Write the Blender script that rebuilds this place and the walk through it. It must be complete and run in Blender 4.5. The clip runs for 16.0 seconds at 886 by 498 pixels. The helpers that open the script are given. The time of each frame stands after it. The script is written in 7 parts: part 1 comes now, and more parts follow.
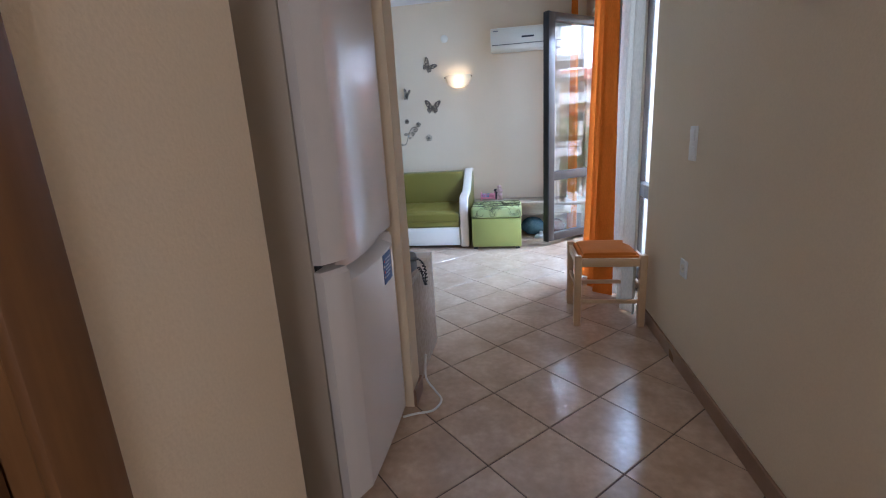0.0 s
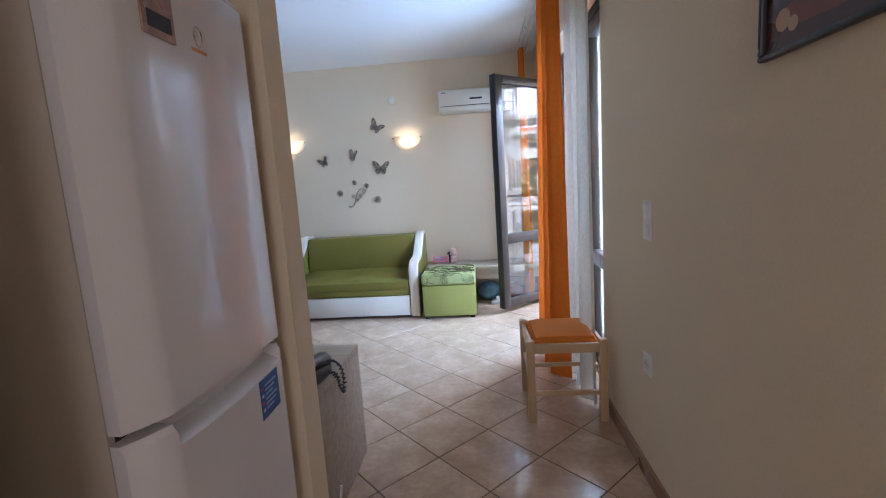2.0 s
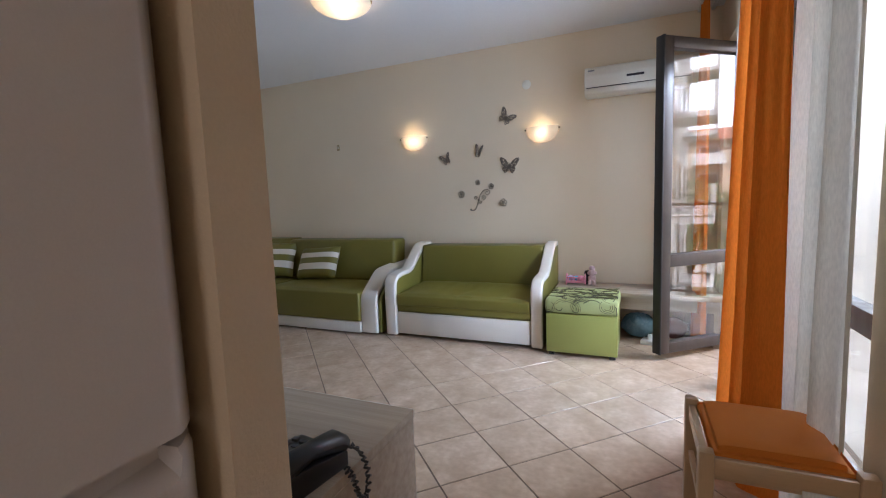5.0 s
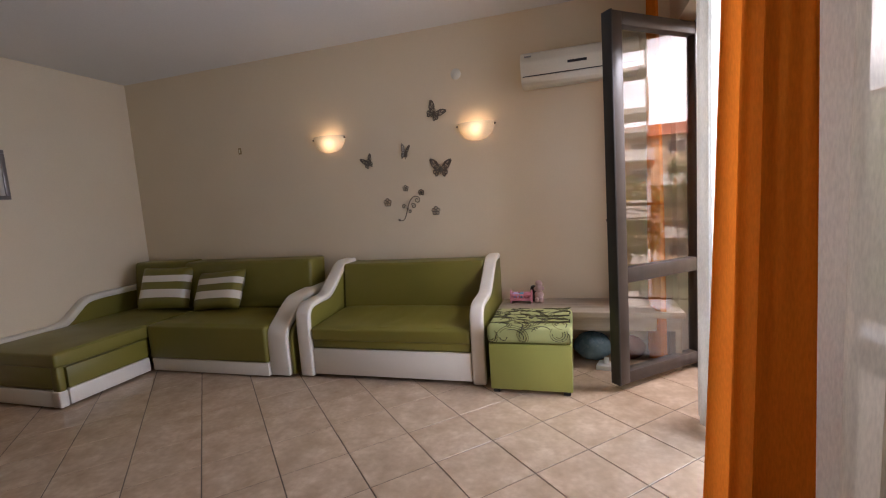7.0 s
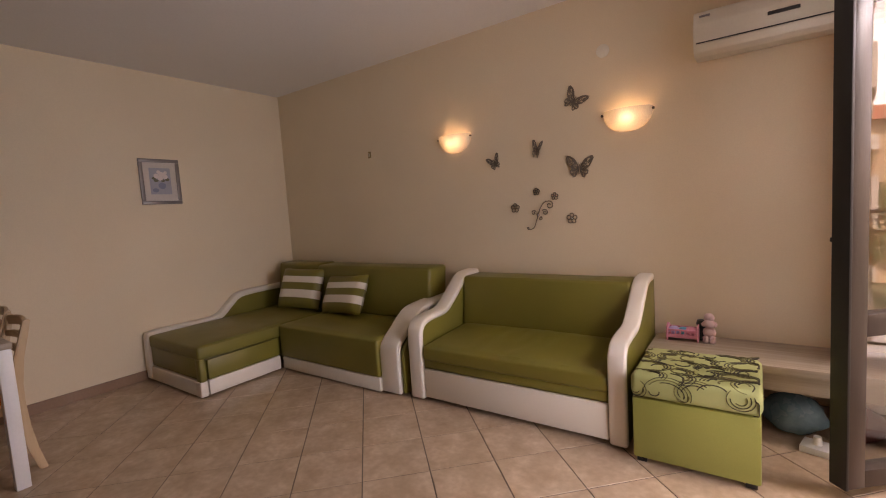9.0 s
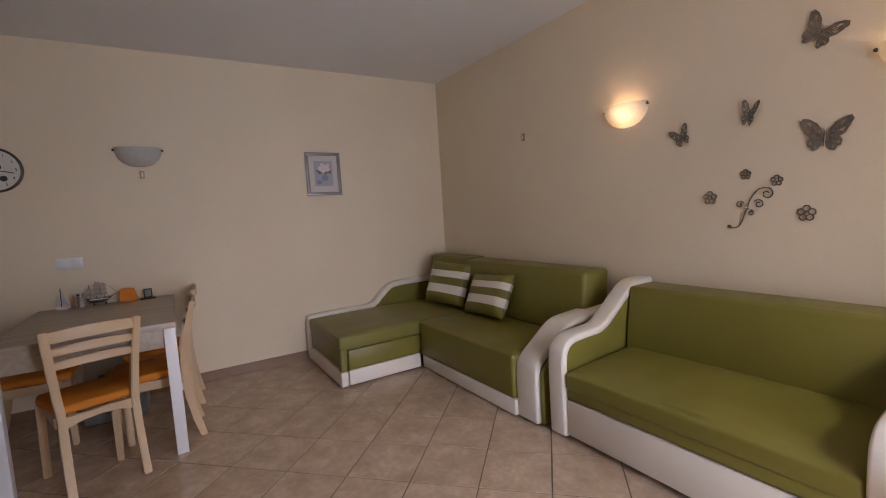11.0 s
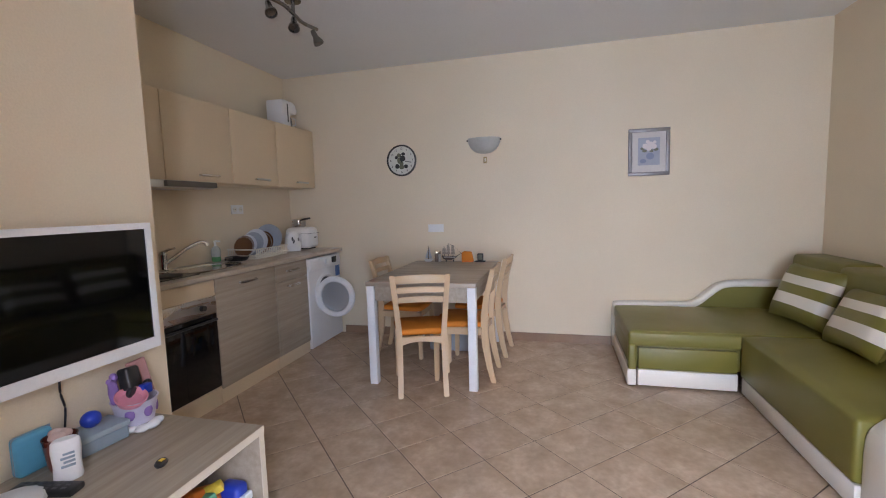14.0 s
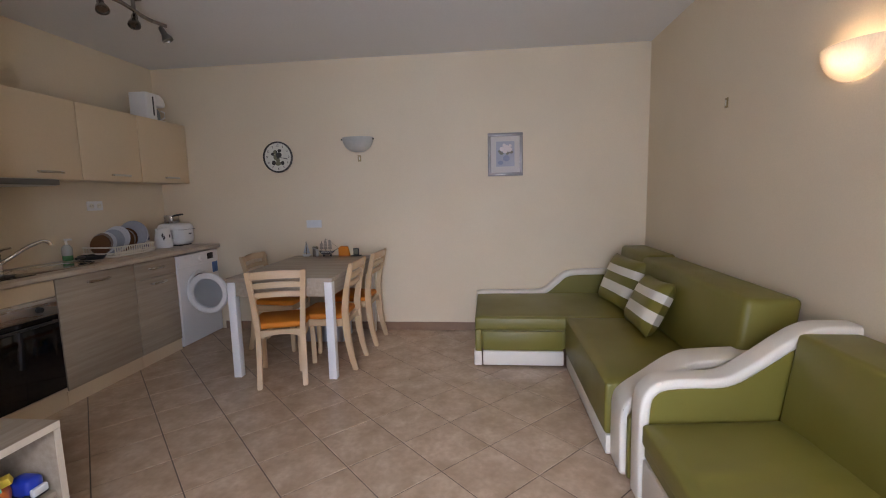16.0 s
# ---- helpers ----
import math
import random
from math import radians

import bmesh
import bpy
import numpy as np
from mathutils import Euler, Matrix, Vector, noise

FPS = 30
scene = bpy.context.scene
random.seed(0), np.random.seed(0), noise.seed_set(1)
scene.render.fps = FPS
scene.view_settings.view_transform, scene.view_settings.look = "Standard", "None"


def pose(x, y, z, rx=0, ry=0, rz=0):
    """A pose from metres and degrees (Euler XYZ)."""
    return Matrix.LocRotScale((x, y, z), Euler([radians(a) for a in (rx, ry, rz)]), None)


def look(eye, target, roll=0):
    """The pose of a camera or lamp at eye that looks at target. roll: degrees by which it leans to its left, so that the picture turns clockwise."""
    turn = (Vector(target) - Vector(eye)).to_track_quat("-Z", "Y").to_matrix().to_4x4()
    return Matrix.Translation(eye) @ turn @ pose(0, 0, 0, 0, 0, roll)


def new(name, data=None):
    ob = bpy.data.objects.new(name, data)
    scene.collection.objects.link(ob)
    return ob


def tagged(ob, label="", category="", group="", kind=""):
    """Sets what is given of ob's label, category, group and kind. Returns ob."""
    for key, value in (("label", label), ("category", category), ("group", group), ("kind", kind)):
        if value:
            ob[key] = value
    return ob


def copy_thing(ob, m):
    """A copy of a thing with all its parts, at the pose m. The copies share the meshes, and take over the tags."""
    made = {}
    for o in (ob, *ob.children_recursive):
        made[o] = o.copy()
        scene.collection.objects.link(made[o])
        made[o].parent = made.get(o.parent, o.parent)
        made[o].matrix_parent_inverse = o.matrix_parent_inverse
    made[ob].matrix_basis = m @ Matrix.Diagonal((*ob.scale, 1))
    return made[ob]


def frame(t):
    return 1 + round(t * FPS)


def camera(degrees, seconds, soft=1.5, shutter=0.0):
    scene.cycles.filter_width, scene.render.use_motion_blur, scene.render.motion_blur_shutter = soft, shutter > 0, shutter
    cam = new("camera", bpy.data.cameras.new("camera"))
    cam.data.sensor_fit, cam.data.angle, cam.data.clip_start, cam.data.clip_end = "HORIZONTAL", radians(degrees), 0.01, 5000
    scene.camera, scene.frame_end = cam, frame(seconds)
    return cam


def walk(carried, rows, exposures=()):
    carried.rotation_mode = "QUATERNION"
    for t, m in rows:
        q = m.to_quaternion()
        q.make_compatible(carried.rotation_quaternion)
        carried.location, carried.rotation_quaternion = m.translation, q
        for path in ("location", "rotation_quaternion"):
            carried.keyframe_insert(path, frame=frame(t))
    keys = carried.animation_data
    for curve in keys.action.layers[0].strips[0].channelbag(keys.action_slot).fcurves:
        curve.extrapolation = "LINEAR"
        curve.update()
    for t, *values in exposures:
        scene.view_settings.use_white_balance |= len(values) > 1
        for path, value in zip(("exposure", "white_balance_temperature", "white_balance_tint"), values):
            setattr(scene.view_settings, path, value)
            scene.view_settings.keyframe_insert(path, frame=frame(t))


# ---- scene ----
cam = camera(90.2, 16.0, soft=1.1)
PATH = [
    (0, (0.274, -0.094, 1.168), (-0.055, 1.817, 0.678), -3.3),
    (0.5, (0.372, -0.015, 1.181), (0.324, 1.942, 0.772), -1.8),
    (1, (0.422, 0.039, 1.211), (0.437, 2.009, 0.865), -1.9),
    (1.5, (0.428, 0.148, 1.224), (0.375, 2.122, 0.908), -2.4),
    (2, (0.416, 0.304, 1.254), (0.237, 2.277, 0.98), -3.7),
    (2.5, (0.415, 0.411, 1.242), (-0.162, 2.313, 1.019), -5.1),
    (3, (0.474, 0.552, 1.222), (-0.451, 2.317, 1.054), -5.1),
    (3.5, (0.526, 0.642, 1.207), (-0.556, 2.315, 1.03), -3.8),
    (4, (0.52, 0.756, 1.198), (-0.554, 2.43, 0.984), -3.8),
    (4.5, (0.506, 0.945, 1.198), (-0.376, 2.728, 0.988), -2.8),
    (4.7, (0.473, 1.008, 1.187), (-0.367, 2.811, 0.981), -2.5),
    (6.8, (0.38, 1.685, 1.255), (-0.223, 3.579, 1.027), -3.3),
    (7, (0.372, 1.74, 1.249), (-0.205, 3.643, 1.032), -4.0),
    (7.5, (0.377, 1.867, 1.24), (-0.174, 3.777, 1.022), -4.2),
    (8, (0.39, 2.011, 1.269), (-0.374, 3.848, 1.065), -4.4),
    (8.5, (0.381, 2.106, 1.289), (-0.602, 3.837, 1.099), -3.7),
    (8.7, (0.353, 2.154, 1.284), (-0.705, 3.841, 1.1), -3.7),
    (10.8, (0.142, 2.732, 1.278), (-1.493, 3.875, 1.12), -3.5),
    (11, (0.118, 2.766, 1.286), (-1.58, 3.809, 1.115), -3.6),
    (11.5, (0.043, 2.905, 1.286), (-1.794, 3.677, 1.109), -3.8),
    (12, (-0.016, 2.992, 1.29), (-1.929, 3.551, 1.12), -3.2),
    (12.5, (-0.041, 3.084, 1.296), (-2.019, 3.322, 1.122), -2.9),
    (13, (-0.019, 3.19, 1.319), (-2.005, 3.031, 1.143), -1.2),
    (13.5, (0.028, 3.253, 1.302), (-1.918, 2.83, 1.117), -1.9),
    (14, (0.15, 3.29, 1.295), (-1.775, 2.783, 1.1), -1.7),
    (14.5, (0.261, 3.378, 1.312), (-1.666, 2.885, 1.104), -1.7),
    (15, (0.318, 3.588, 1.317), (-1.636, 3.226, 1.094), -1.7),
    (15.5, (0.33, 3.755, 1.328), (-1.638, 3.496, 1.091), -1.4),
    (16, (0.267, 3.873, 1.338), (-1.707, 3.665, 1.094), -1.4),
]
walk(cam, [(t, look(eye, target, roll)) for t, eye, target, roll in PATH],
     exposures=[(0, 2.15, 5150, 15), (2.5, 2.2, 5300, 15.5), (4.5, 2.03, 5850, 18), (6.8, 1.35, 7100, 28), (8.6, 1.38, 9300, 41), (11, 1.65, 7500, 33), (11.6, 1.9, 6900, 30), (12.5, 2.28, 6650, 26), (13.2, 2.45, 6600, 25), (14.6, 2.45, 6650, 25), (16, 2.02, 7000, 27)])

# ---------------------------------------------------------------- light
world = bpy.data.worlds.new("sky")
scene.world = world
world.use_nodes = True
wn = world.node_tree.nodes
sky = wn.new("ShaderNodeTexSky")
sky.sky_type = "NISHITA"
sky.sun_disc = False
sky.sun_elevation, sky.sun_rotation = radians(52), radians(-70)
sky.air_density, sky.dust_density = 1.0, 1.5
# broken white clouds over the clear sky
wl = world.node_tree.links
wco, wmap, wno = wn.new("ShaderNodeTexCoord"), wn.new("ShaderNodeMapping"), wn.new("ShaderNodeTexNoise")
wmap.inputs["Scale"].default_value = (2.2, 2.2, 5.0)
wno.inputs["Scale"].default_value, wno.inputs["Detail"].default_value = 1.6, 7
wr, wm = wn.new("ShaderNodeMapRange"), wn.new("ShaderNodeMix")
wr.inputs["From Min"].default_value, wr.inputs["From Max"].default_value = 0.44, 0.60
wm.data_type = "RGBA"
wm.inputs[7].default_value = (21.0, 21.8, 23.2, 1)
wl.new(wco.outputs["Generated"], wmap.inputs[0])
wl.new(wmap.outputs[0], wno.inputs["Vector"])
wl.new(wno.outputs["Fac"], wr.inputs["Value"])
wl.new(wr.outputs[0], wm.inputs[0])
wl.new(sky.outputs[0], wm.inputs[6])
wl.new(wm.outputs[2], wn["Background"].inputs[0])
wn["Background"].inputs[1].default_value = 0.15

sun = new("sun", bpy.data.lights.new("sun", "SUN"))
sun.data.energy, sun.data.angle, sun.data.color = 4.0, radians(0.5), (1.0, 0.95, 0.88)
sun.matrix_world = look((-30, 11, 41), (0, 0, 0))


# daylight that enters by the curtained window
day = new("window_daylight", bpy.data.lights.new("window_daylight", "AREA"))
day.data.shape, day.data.size, day.data.size_y = "RECTANGLE", 0.58, 2.1
day.data.energy, day.data.color, day.data.spread = 22, (0.54, 0.75, 1.0), radians(140)
day.matrix_world = look((1.30, 3.70, 1.16), (0, 3.70, 1.16))


# daylight that falls through the open balcony door, from under the slab above it
sky_in = new("door_daylight", bpy.data.lights.new("door_daylight", "AREA"))
sky_in.data.shape, sky_in.data.size, sky_in.data.size_y = "RECTANGLE", 0.75, 0.55
sky_in.data.energy, sky_in.data.color = 36, (0.70, 0.85, 1.0)
sky_in.matrix_world = look((1.72, 4.66, 2.68), (-0.8, 3.7, 0.9))


# added fill lamp, unseen behind the walker, for light from the room there
rear_fill = new("corridor_fill", bpy.data.lights.new("corridor_fill", "AREA"))
rear_fill.data.shape, rear_fill.data.size, rear_fill.data.size_y = "RECTANGLE", 0.8, 1.3
rear_fill.data.energy, rear_fill.data.color = 3.0, (1.0, 0.92, 0.82)
rear_fill.matrix_world = look((0.42, -1.5, 1.5), (0.3, 2.0, 1.2))


def lamp(name, at, watts, colour, radius):
    ob = new(name, bpy.data.lights.new(name, "POINT"))
    ob.data.energy, ob.data.color, ob.data.shadow_soft_size = watts, colour, radius
    ob.location = at
    return ob


WARM = (1.0, 0.80, 0.54)
lamp("sconce_bulb", (-0.362, 5.262, 1.80), 0.27, WARM, 0.024)
lamp("sconce_bulb", (-1.692, 5.262, 1.83), 0.27, WARM, 0.024)
lamp("ceiling_bulb", (-1.49, 3.86, 2.60), 1.2, WARM, 0.018)


# ---------------------------------------------------------------- materials
def ramp_mix(nt, fac, a, b):
    mx = nt.nodes.new("ShaderNodeMix")
    mx.data_type = "RGBA"
    nt.links.new(fac, mx.inputs[0])
    for i, c in ((6, a), (7, b)):
        if isinstance(c, tuple):
            mx.inputs[i].default_value = (*c[:3], 1)
        else:
            nt.links.new(c, mx.inputs[i])
    return mx.outputs[2]


def noise_at(nt, scale, detail=4, stretch=(1, 1, 1), per_object=False):
    co = nt.nodes.new("ShaderNodeTexCoord")
    mp = nt.nodes.new("ShaderNodeMapping")
    mp.inputs["Scale"].default_value = stretch
    nt.links.new(co.outputs["Object"], mp.inputs["Vector"])
    if per_object:
        oi = nt.nodes.new("ShaderNodeObjectInfo")
        vm = nt.nodes.new("ShaderNodeVectorMath")
        vm.operation = "SCALE"
        vm.inputs[0].default_value = (37, 51, 23)
        nt.links.new(oi.outputs["Random"], vm.inputs["Scale"])
        nt.links.new(vm.outputs[0], mp.inputs["Location"])
    n = nt.nodes.new("ShaderNodeTexNoise")
    n.inputs["Scale"].default_value = scale
    n.inputs["Detail"].default_value = detail
    nt.links.new(mp.outputs[0], n.inputs["Vector"])
    return n.outputs["Fac"]


def curve_of(nt, fac, lo, hi):
    mr = nt.nodes.new("ShaderNodeMapRange")
    mr.inputs["From Min"].default_value, mr.inputs["From Max"].default_value = lo, hi
    nt.links.new(fac, mr.inputs["Value"])
    return mr.outputs[0]


def mat(name, a, b=None, rough=0.6, metal=0.0, big=1.5, fine=60, stretch=(1, 1, 1), bump=0.1, depth=0.002,
        rough_vary=0.08, coat=0.0, per_object=False, speck=0.0, sheen=0.0):
    """Colour drifts from a to b with a large and a fine noise, roughness and relief follow the fine one."""
    m = bpy.data.materials.new(name)
    m.use_nodes = True
    nt = m.node_tree
    p = nt.nodes["Principled BSDF"]
    b = b or tuple(c * 0.88 for c in a)
    n1 = curve_of(nt, noise_at(nt, big, 4, stretch, per_object), 0.3, 0.7)
    n2 = curve_of(nt, noise_at(nt, fine, 5, stretch, per_object), 0.25, 0.75)
    c = ramp_mix(nt, n1, a, b)
    dark = tuple(x * (0.9 - speck) for x in b)
    fm = nt.nodes.new("ShaderNodeMath")
    fm.operation = "MULTIPLY"
    fm.inputs[1].default_value = 0.45
    nt.links.new(n2, fm.inputs[0])
    c = ramp_mix(nt, fm.outputs[0], c, dark)
    nt.links.new(c, p.inputs["Base Color"])
    rr = nt.nodes.new("ShaderNodeMapRange")
    rr.inputs["To Min"].default_value, rr.inputs["To Max"].default_value = max(0.02, rough - rough_vary), min(1, rough + rough_vary)
    nt.links.new(n1, rr.inputs["Value"])
    nt.links.new(rr.outputs[0], p.inputs["Roughness"])
    p.inputs["Metallic"].default_value = metal
    p.inputs["Coat Weight"].default_value = coat
    p.inputs["Sheen Weight"].default_value = sheen
    if bump:
        bp = nt.nodes.new("ShaderNodeBump")
        bp.inputs["Strength"].default_value, bp.inputs["Distance"].default_value = bump, depth
        nt.links.new(n2, bp.inputs["Height"])
        nt.links.new(bp.outputs[0], p.inputs["Normal"])
    return m


def glass_mat(name, tint=(1, 1, 1), rough=0.0):
    m = bpy.data.materials.new(name)
    m.use_nodes = True
    nt = m.node_tree
    nt.nodes.remove(nt.nodes["Principled BSDF"])
    tr = nt.nodes.new("ShaderNodeBsdfTransparent")
    tr.inputs[0].default_value = (*tint, 1)
    gl = nt.nodes.new("ShaderNodeBsdfGlossy")
    gl.inputs["Roughness"].default_value = rough
    mx = nt.nodes.new("ShaderNodeMixShader")
    mx.inputs[0].default_value = 0.11
    nt.links.new(tr.outputs[0], mx.inputs[1])
    nt.links.new(gl.outputs[0], mx.inputs[2])
    nt.links.new(mx.outputs[0], nt.nodes["Material Output"].inputs[0])
    return m


def sheer_mat(name, colour, through_part, lit_through=0.22):
    m = bpy.data.materials.new(name)
    m.use_nodes = True
    nt = m.node_tree
    nt.nodes.remove(nt.nodes["Principled BSDF"])
    df = nt.nodes.new("ShaderNodeBsdfDiffuse")
    tl = nt.nodes.new("ShaderNodeBsdfTranslucent")
    tr = nt.nodes.new("ShaderNodeBsdfTransparent")
    df.inputs[0].default_value = tl.inputs[0].default_value = (*colour, 1)
    c = ramp_mix(nt, curve_of(nt, noise_at(nt, 220, 2, (1, 1, 0.2)), 0.3, 0.7), colour, tuple(x * 0.85 for x in colour))
    nt.links.new(c, df.inputs[0])
    nt.links.new(c, tl.inputs[0])
    m1 = nt.nodes.new("ShaderNodeMixShader")
    m2 = nt.nodes.new("ShaderNodeMixShader")
    m1.inputs[0].default_value = lit_through
    m2.inputs[0].default_value = through_part
    nt.links.new(df.outputs[0], m1.inputs[1])
    nt.links.new(tl.outputs[0], m1.inputs[2])
    nt.links.new(m1.outputs[0], m2.inputs[1])
    nt.links.new(tr.outputs[0], m2.inputs[2])
    nt.links.new(m2.outputs[0], nt.nodes["Material Output"].inputs[0])
    return m


WALL = mat("wall_paint", (0.80, 0.67, 0.485), (0.735, 0.605, 0.43), 0.75, big=0.9, fine=140, bump=0.4, depth=0.001)
CEIL = mat("ceiling_paint", (0.80, 0.78, 0.75), (0.76, 0.74, 0.71), 0.8, big=0.8, fine=90, bump=0.2, depth=0.001)
GROUT = mat("grout", (0.15, 0.105, 0.07), (0.10, 0.07, 0.048), 0.9, fine=200)
TILE = mat("floor_tile", (0.64, 0.47, 0.335), (0.45, 0.31, 0.205), 0.22, big=7, fine=34, bump=0.06, per_object=True, speck=0.22, rough_vary=0.03)
SKIRT = mat("skirting_tile", (0.33, 0.20, 0.12), (0.26, 0.15, 0.09), 0.35, big=4, fine=70)
BEECH = mat("beech_wood", (0.66, 0.47, 0.28), (0.58, 0.39, 0.22), 0.42, big=3, fine=28, stretch=(6, 6, 0.7), bump=0.08)
PLY = mat("beech_rail", (0.66, 0.47, 0.28), (0.58, 0.39, 0.22), 0.42, big=3, fine=28, stretch=(0.8, 0.8, 9), bump=0.08)
OAK = mat("door_wood", (0.20, 0.095, 0.032), (0.13, 0.058, 0.02), 0.45, big=4, fine=22, stretch=(5, 5, 0.5), bump=0.08)
LAM_X = mat("laminate_streaked", (0.47, 0.385, 0.29), (0.36, 0.285, 0.205), 0.45, big=3, fine=20, stretch=(0.5, 14, 14), bump=0.06, speck=0.15)
LAM_TOP = mat("laminate_top", (0.45, 0.36, 0.27), (0.37, 0.29, 0.21), 0.4, big=2.5, fine=16, stretch=(14, 0.7, 14), bump=0.05, speck=0.1)
CREAM = mat("cream_cabinet", (0.72, 0.56, 0.37), (0.69, 0.53, 0.345), 0.42, big=1, fine=120, bump=0.04)
COUNTER = mat("worktop", (0.62, 0.52, 0.40), (0.42, 0.33, 0.24), 0.35, big=6, fine=35, stretch=(1, 3, 3), bump=0.03)
EDGE = mat("light_edge", (0.74, 0.64, 0.5), None, 0.45)
GREEN = mat("green_leatherette", (0.205, 0.173, 0.030), (0.172, 0.146, 0.025), 0.42, big=2, fine=260, bump=0.18, depth=0.0008)
LIME = mat("lime_leatherette", (0.32, 0.325, 0.085), (0.28, 0.285, 0.07), 0.42, big=2, fine=260, bump=0.15, depth=0.0008)
WHITE_L = mat("white_leatherette", (0.80, 0.74, 0.64), (0.76, 0.69, 0.58), 0.4, big=2, fine=240, bump=0.12, depth=0.0008)
ORANGE = mat("orange_fabric", (0.74, 0.235, 0.015), (0.64, 0.19, 0.012), 0.75, big=4, fine=300, bump=0.2)
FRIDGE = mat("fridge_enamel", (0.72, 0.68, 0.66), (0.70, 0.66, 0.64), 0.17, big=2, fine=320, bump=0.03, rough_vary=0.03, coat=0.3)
# the doors' enamel again, with dim warm light put into its colour
FRIDGE_DIM = mat("fridge_enamel_dim", (0.60, 0.53, 0.45), (0.57, 0.50, 0.42), 0.4, big=2, fine=240, bump=0.1)
WHITE = mat("white_plastic", (0.80, 0.79, 0.77), (0.77, 0.76, 0.74), 0.35, big=3, fine=90, bump=0.02)
IVORY = mat("ivory_plastic", (0.78, 0.73, 0.62), (0.74, 0.69, 0.58), 0.4, big=3, fine=90, bump=0.02)
BLACK = mat("black_plastic", (0.012, 0.012, 0.013), (0.02, 0.02, 0.02), 0.35, big=4, fine=150, bump=0.05)
SCREEN = mat("dark_glass", (0.002, 0.002, 0.003), (0.003, 0.003, 0.004), 0.06, bump=0, rough_vary=0.03)
STEEL = mat("steel", (0.62, 0.60, 0.57), (0.55, 0.53, 0.50), 0.28, 1.0, big=3, fine=60, stretch=(1, 8, 8), bump=0.03)
CHROME = mat("chrome", (0.75, 0.74, 0.72), (0.7, 0.69, 0.67), 0.12, 1.0, bump=0)
PVC = mat("brown_frame", (0.065, 0.045, 0.034), (0.05, 0.035, 0.026), 0.38, big=3, fine=40, stretch=(6, 6, 0.6), bump=0.06)
GASKET = mat("frame_edge", (0.02, 0.018, 0.017), None, 0.5)
GLASS = glass_mat("window_glass", (0.96, 0.98, 0.97))
SHEER = sheer_mat("sheer_voile", (0.78, 0.73, 0.63), 0.14, 0.20)
DRAPE = sheer_mat("orange_drape", (0.70, 0.19, 0.022), 0.0, 0.32)
IRON = mat("dark_metal", (0.10, 0.085, 0.075), (0.07, 0.06, 0.05), 0.45, 0.7, fine=150)
BRASS = mat("aged_brass", (0.45, 0.33, 0.16), (0.36, 0.26, 0.12), 0.35, 0.8)
GLOW = sheer_mat("lit_glass", (0.82, 0.78, 0.68), 0.42, 0.22)
FROST = mat("frosted_glass", (0.52, 0.50, 0.45), (0.44, 0.42, 0.37), 0.4, big=18, fine=90, bump=0.05)


# ---------------------------------------------------------------- mesh helpers
def box(bm, x0, y0, z0, x1, y1, z1, bevel=0.0, seg=2, turn=None):
    vs = [bm.verts.new((x, y, z)) for x in (x0, x1) for y in (y0, y1) for z in (z0, z1)]
    fs = [bm.faces.new([vs[i] for i in q]) for q in ((0, 1, 3, 2), (4, 6, 7, 5), (0, 4, 5, 1), (2, 3, 7, 6), (0, 2, 6, 4), (1, 5, 7, 3))]
    if bevel:
        es = list({e for f in fs for e in f.edges})
        r = bmesh.ops.bevel(bm, geom=es, offset=bevel, segments=seg, affect="EDGES", profile=0.5)
        vs = list({v for f in r["faces"] for v in f.verts} | {v for v in vs if v.is_valid})
    if turn is not None:
        bmesh.ops.transform(bm, matrix=turn, verts=vs)
    return vs


def turn_about(x, y, z, rx=0, ry=0, rz=0):
    return Matrix.Translation((x, y, z)) @ pose(0, 0, 0, rx, ry, rz) @ Matrix.Translation((-x, -y, -z))


def rod(bm, a, b, r, r2=None, n=12):
    a, b = Vector(a), Vector(b)
    d = b - a
    m = Matrix.Translation((a + b) / 2) @ d.to_track_quat("Z", "Y").to_matrix().to_4x4()
    return bmesh.ops.create_cone(bm, cap_ends=True, segments=n, radius1=r, radius2=r if r2 is None else r2, depth=d.length, matrix=m)["verts"]


def ball(bm, at, r, sx=1, sy=1, sz=1, n=16, rot=None):
    m = Matrix.Translation(at) @ (rot or Matrix()) @ Matrix.Diagonal((sx, sy, sz, 1))
    return bmesh.ops.create_uvsphere(bm, u_segments=n, v_segments=max(6, n // 2), radius=r, matrix=m)["verts"]


def spin(bm, profile, at, n=32, axis=None):
    """A turned solid from (radius, height) pairs."""
    rings = []
    m = Matrix.Translation(at) @ (axis or Matrix())
    for r, h in profile:
        rings.append([bm.verts.new(m @ Vector((r * math.cos(2 * math.pi * i / n), r * math.sin(2 * math.pi * i / n), h))) for i in range(n)])
    for p, q in zip(rings, rings[1:]):
        for i in range(n):
            bm.faces.new((p[i], p[(i + 1) % n], q[(i + 1) % n], q[i]))
    for ring, flip in ((rings[0], True), (rings[-1], False)):
        bm.faces.new(ring[::-1] if flip else ring)


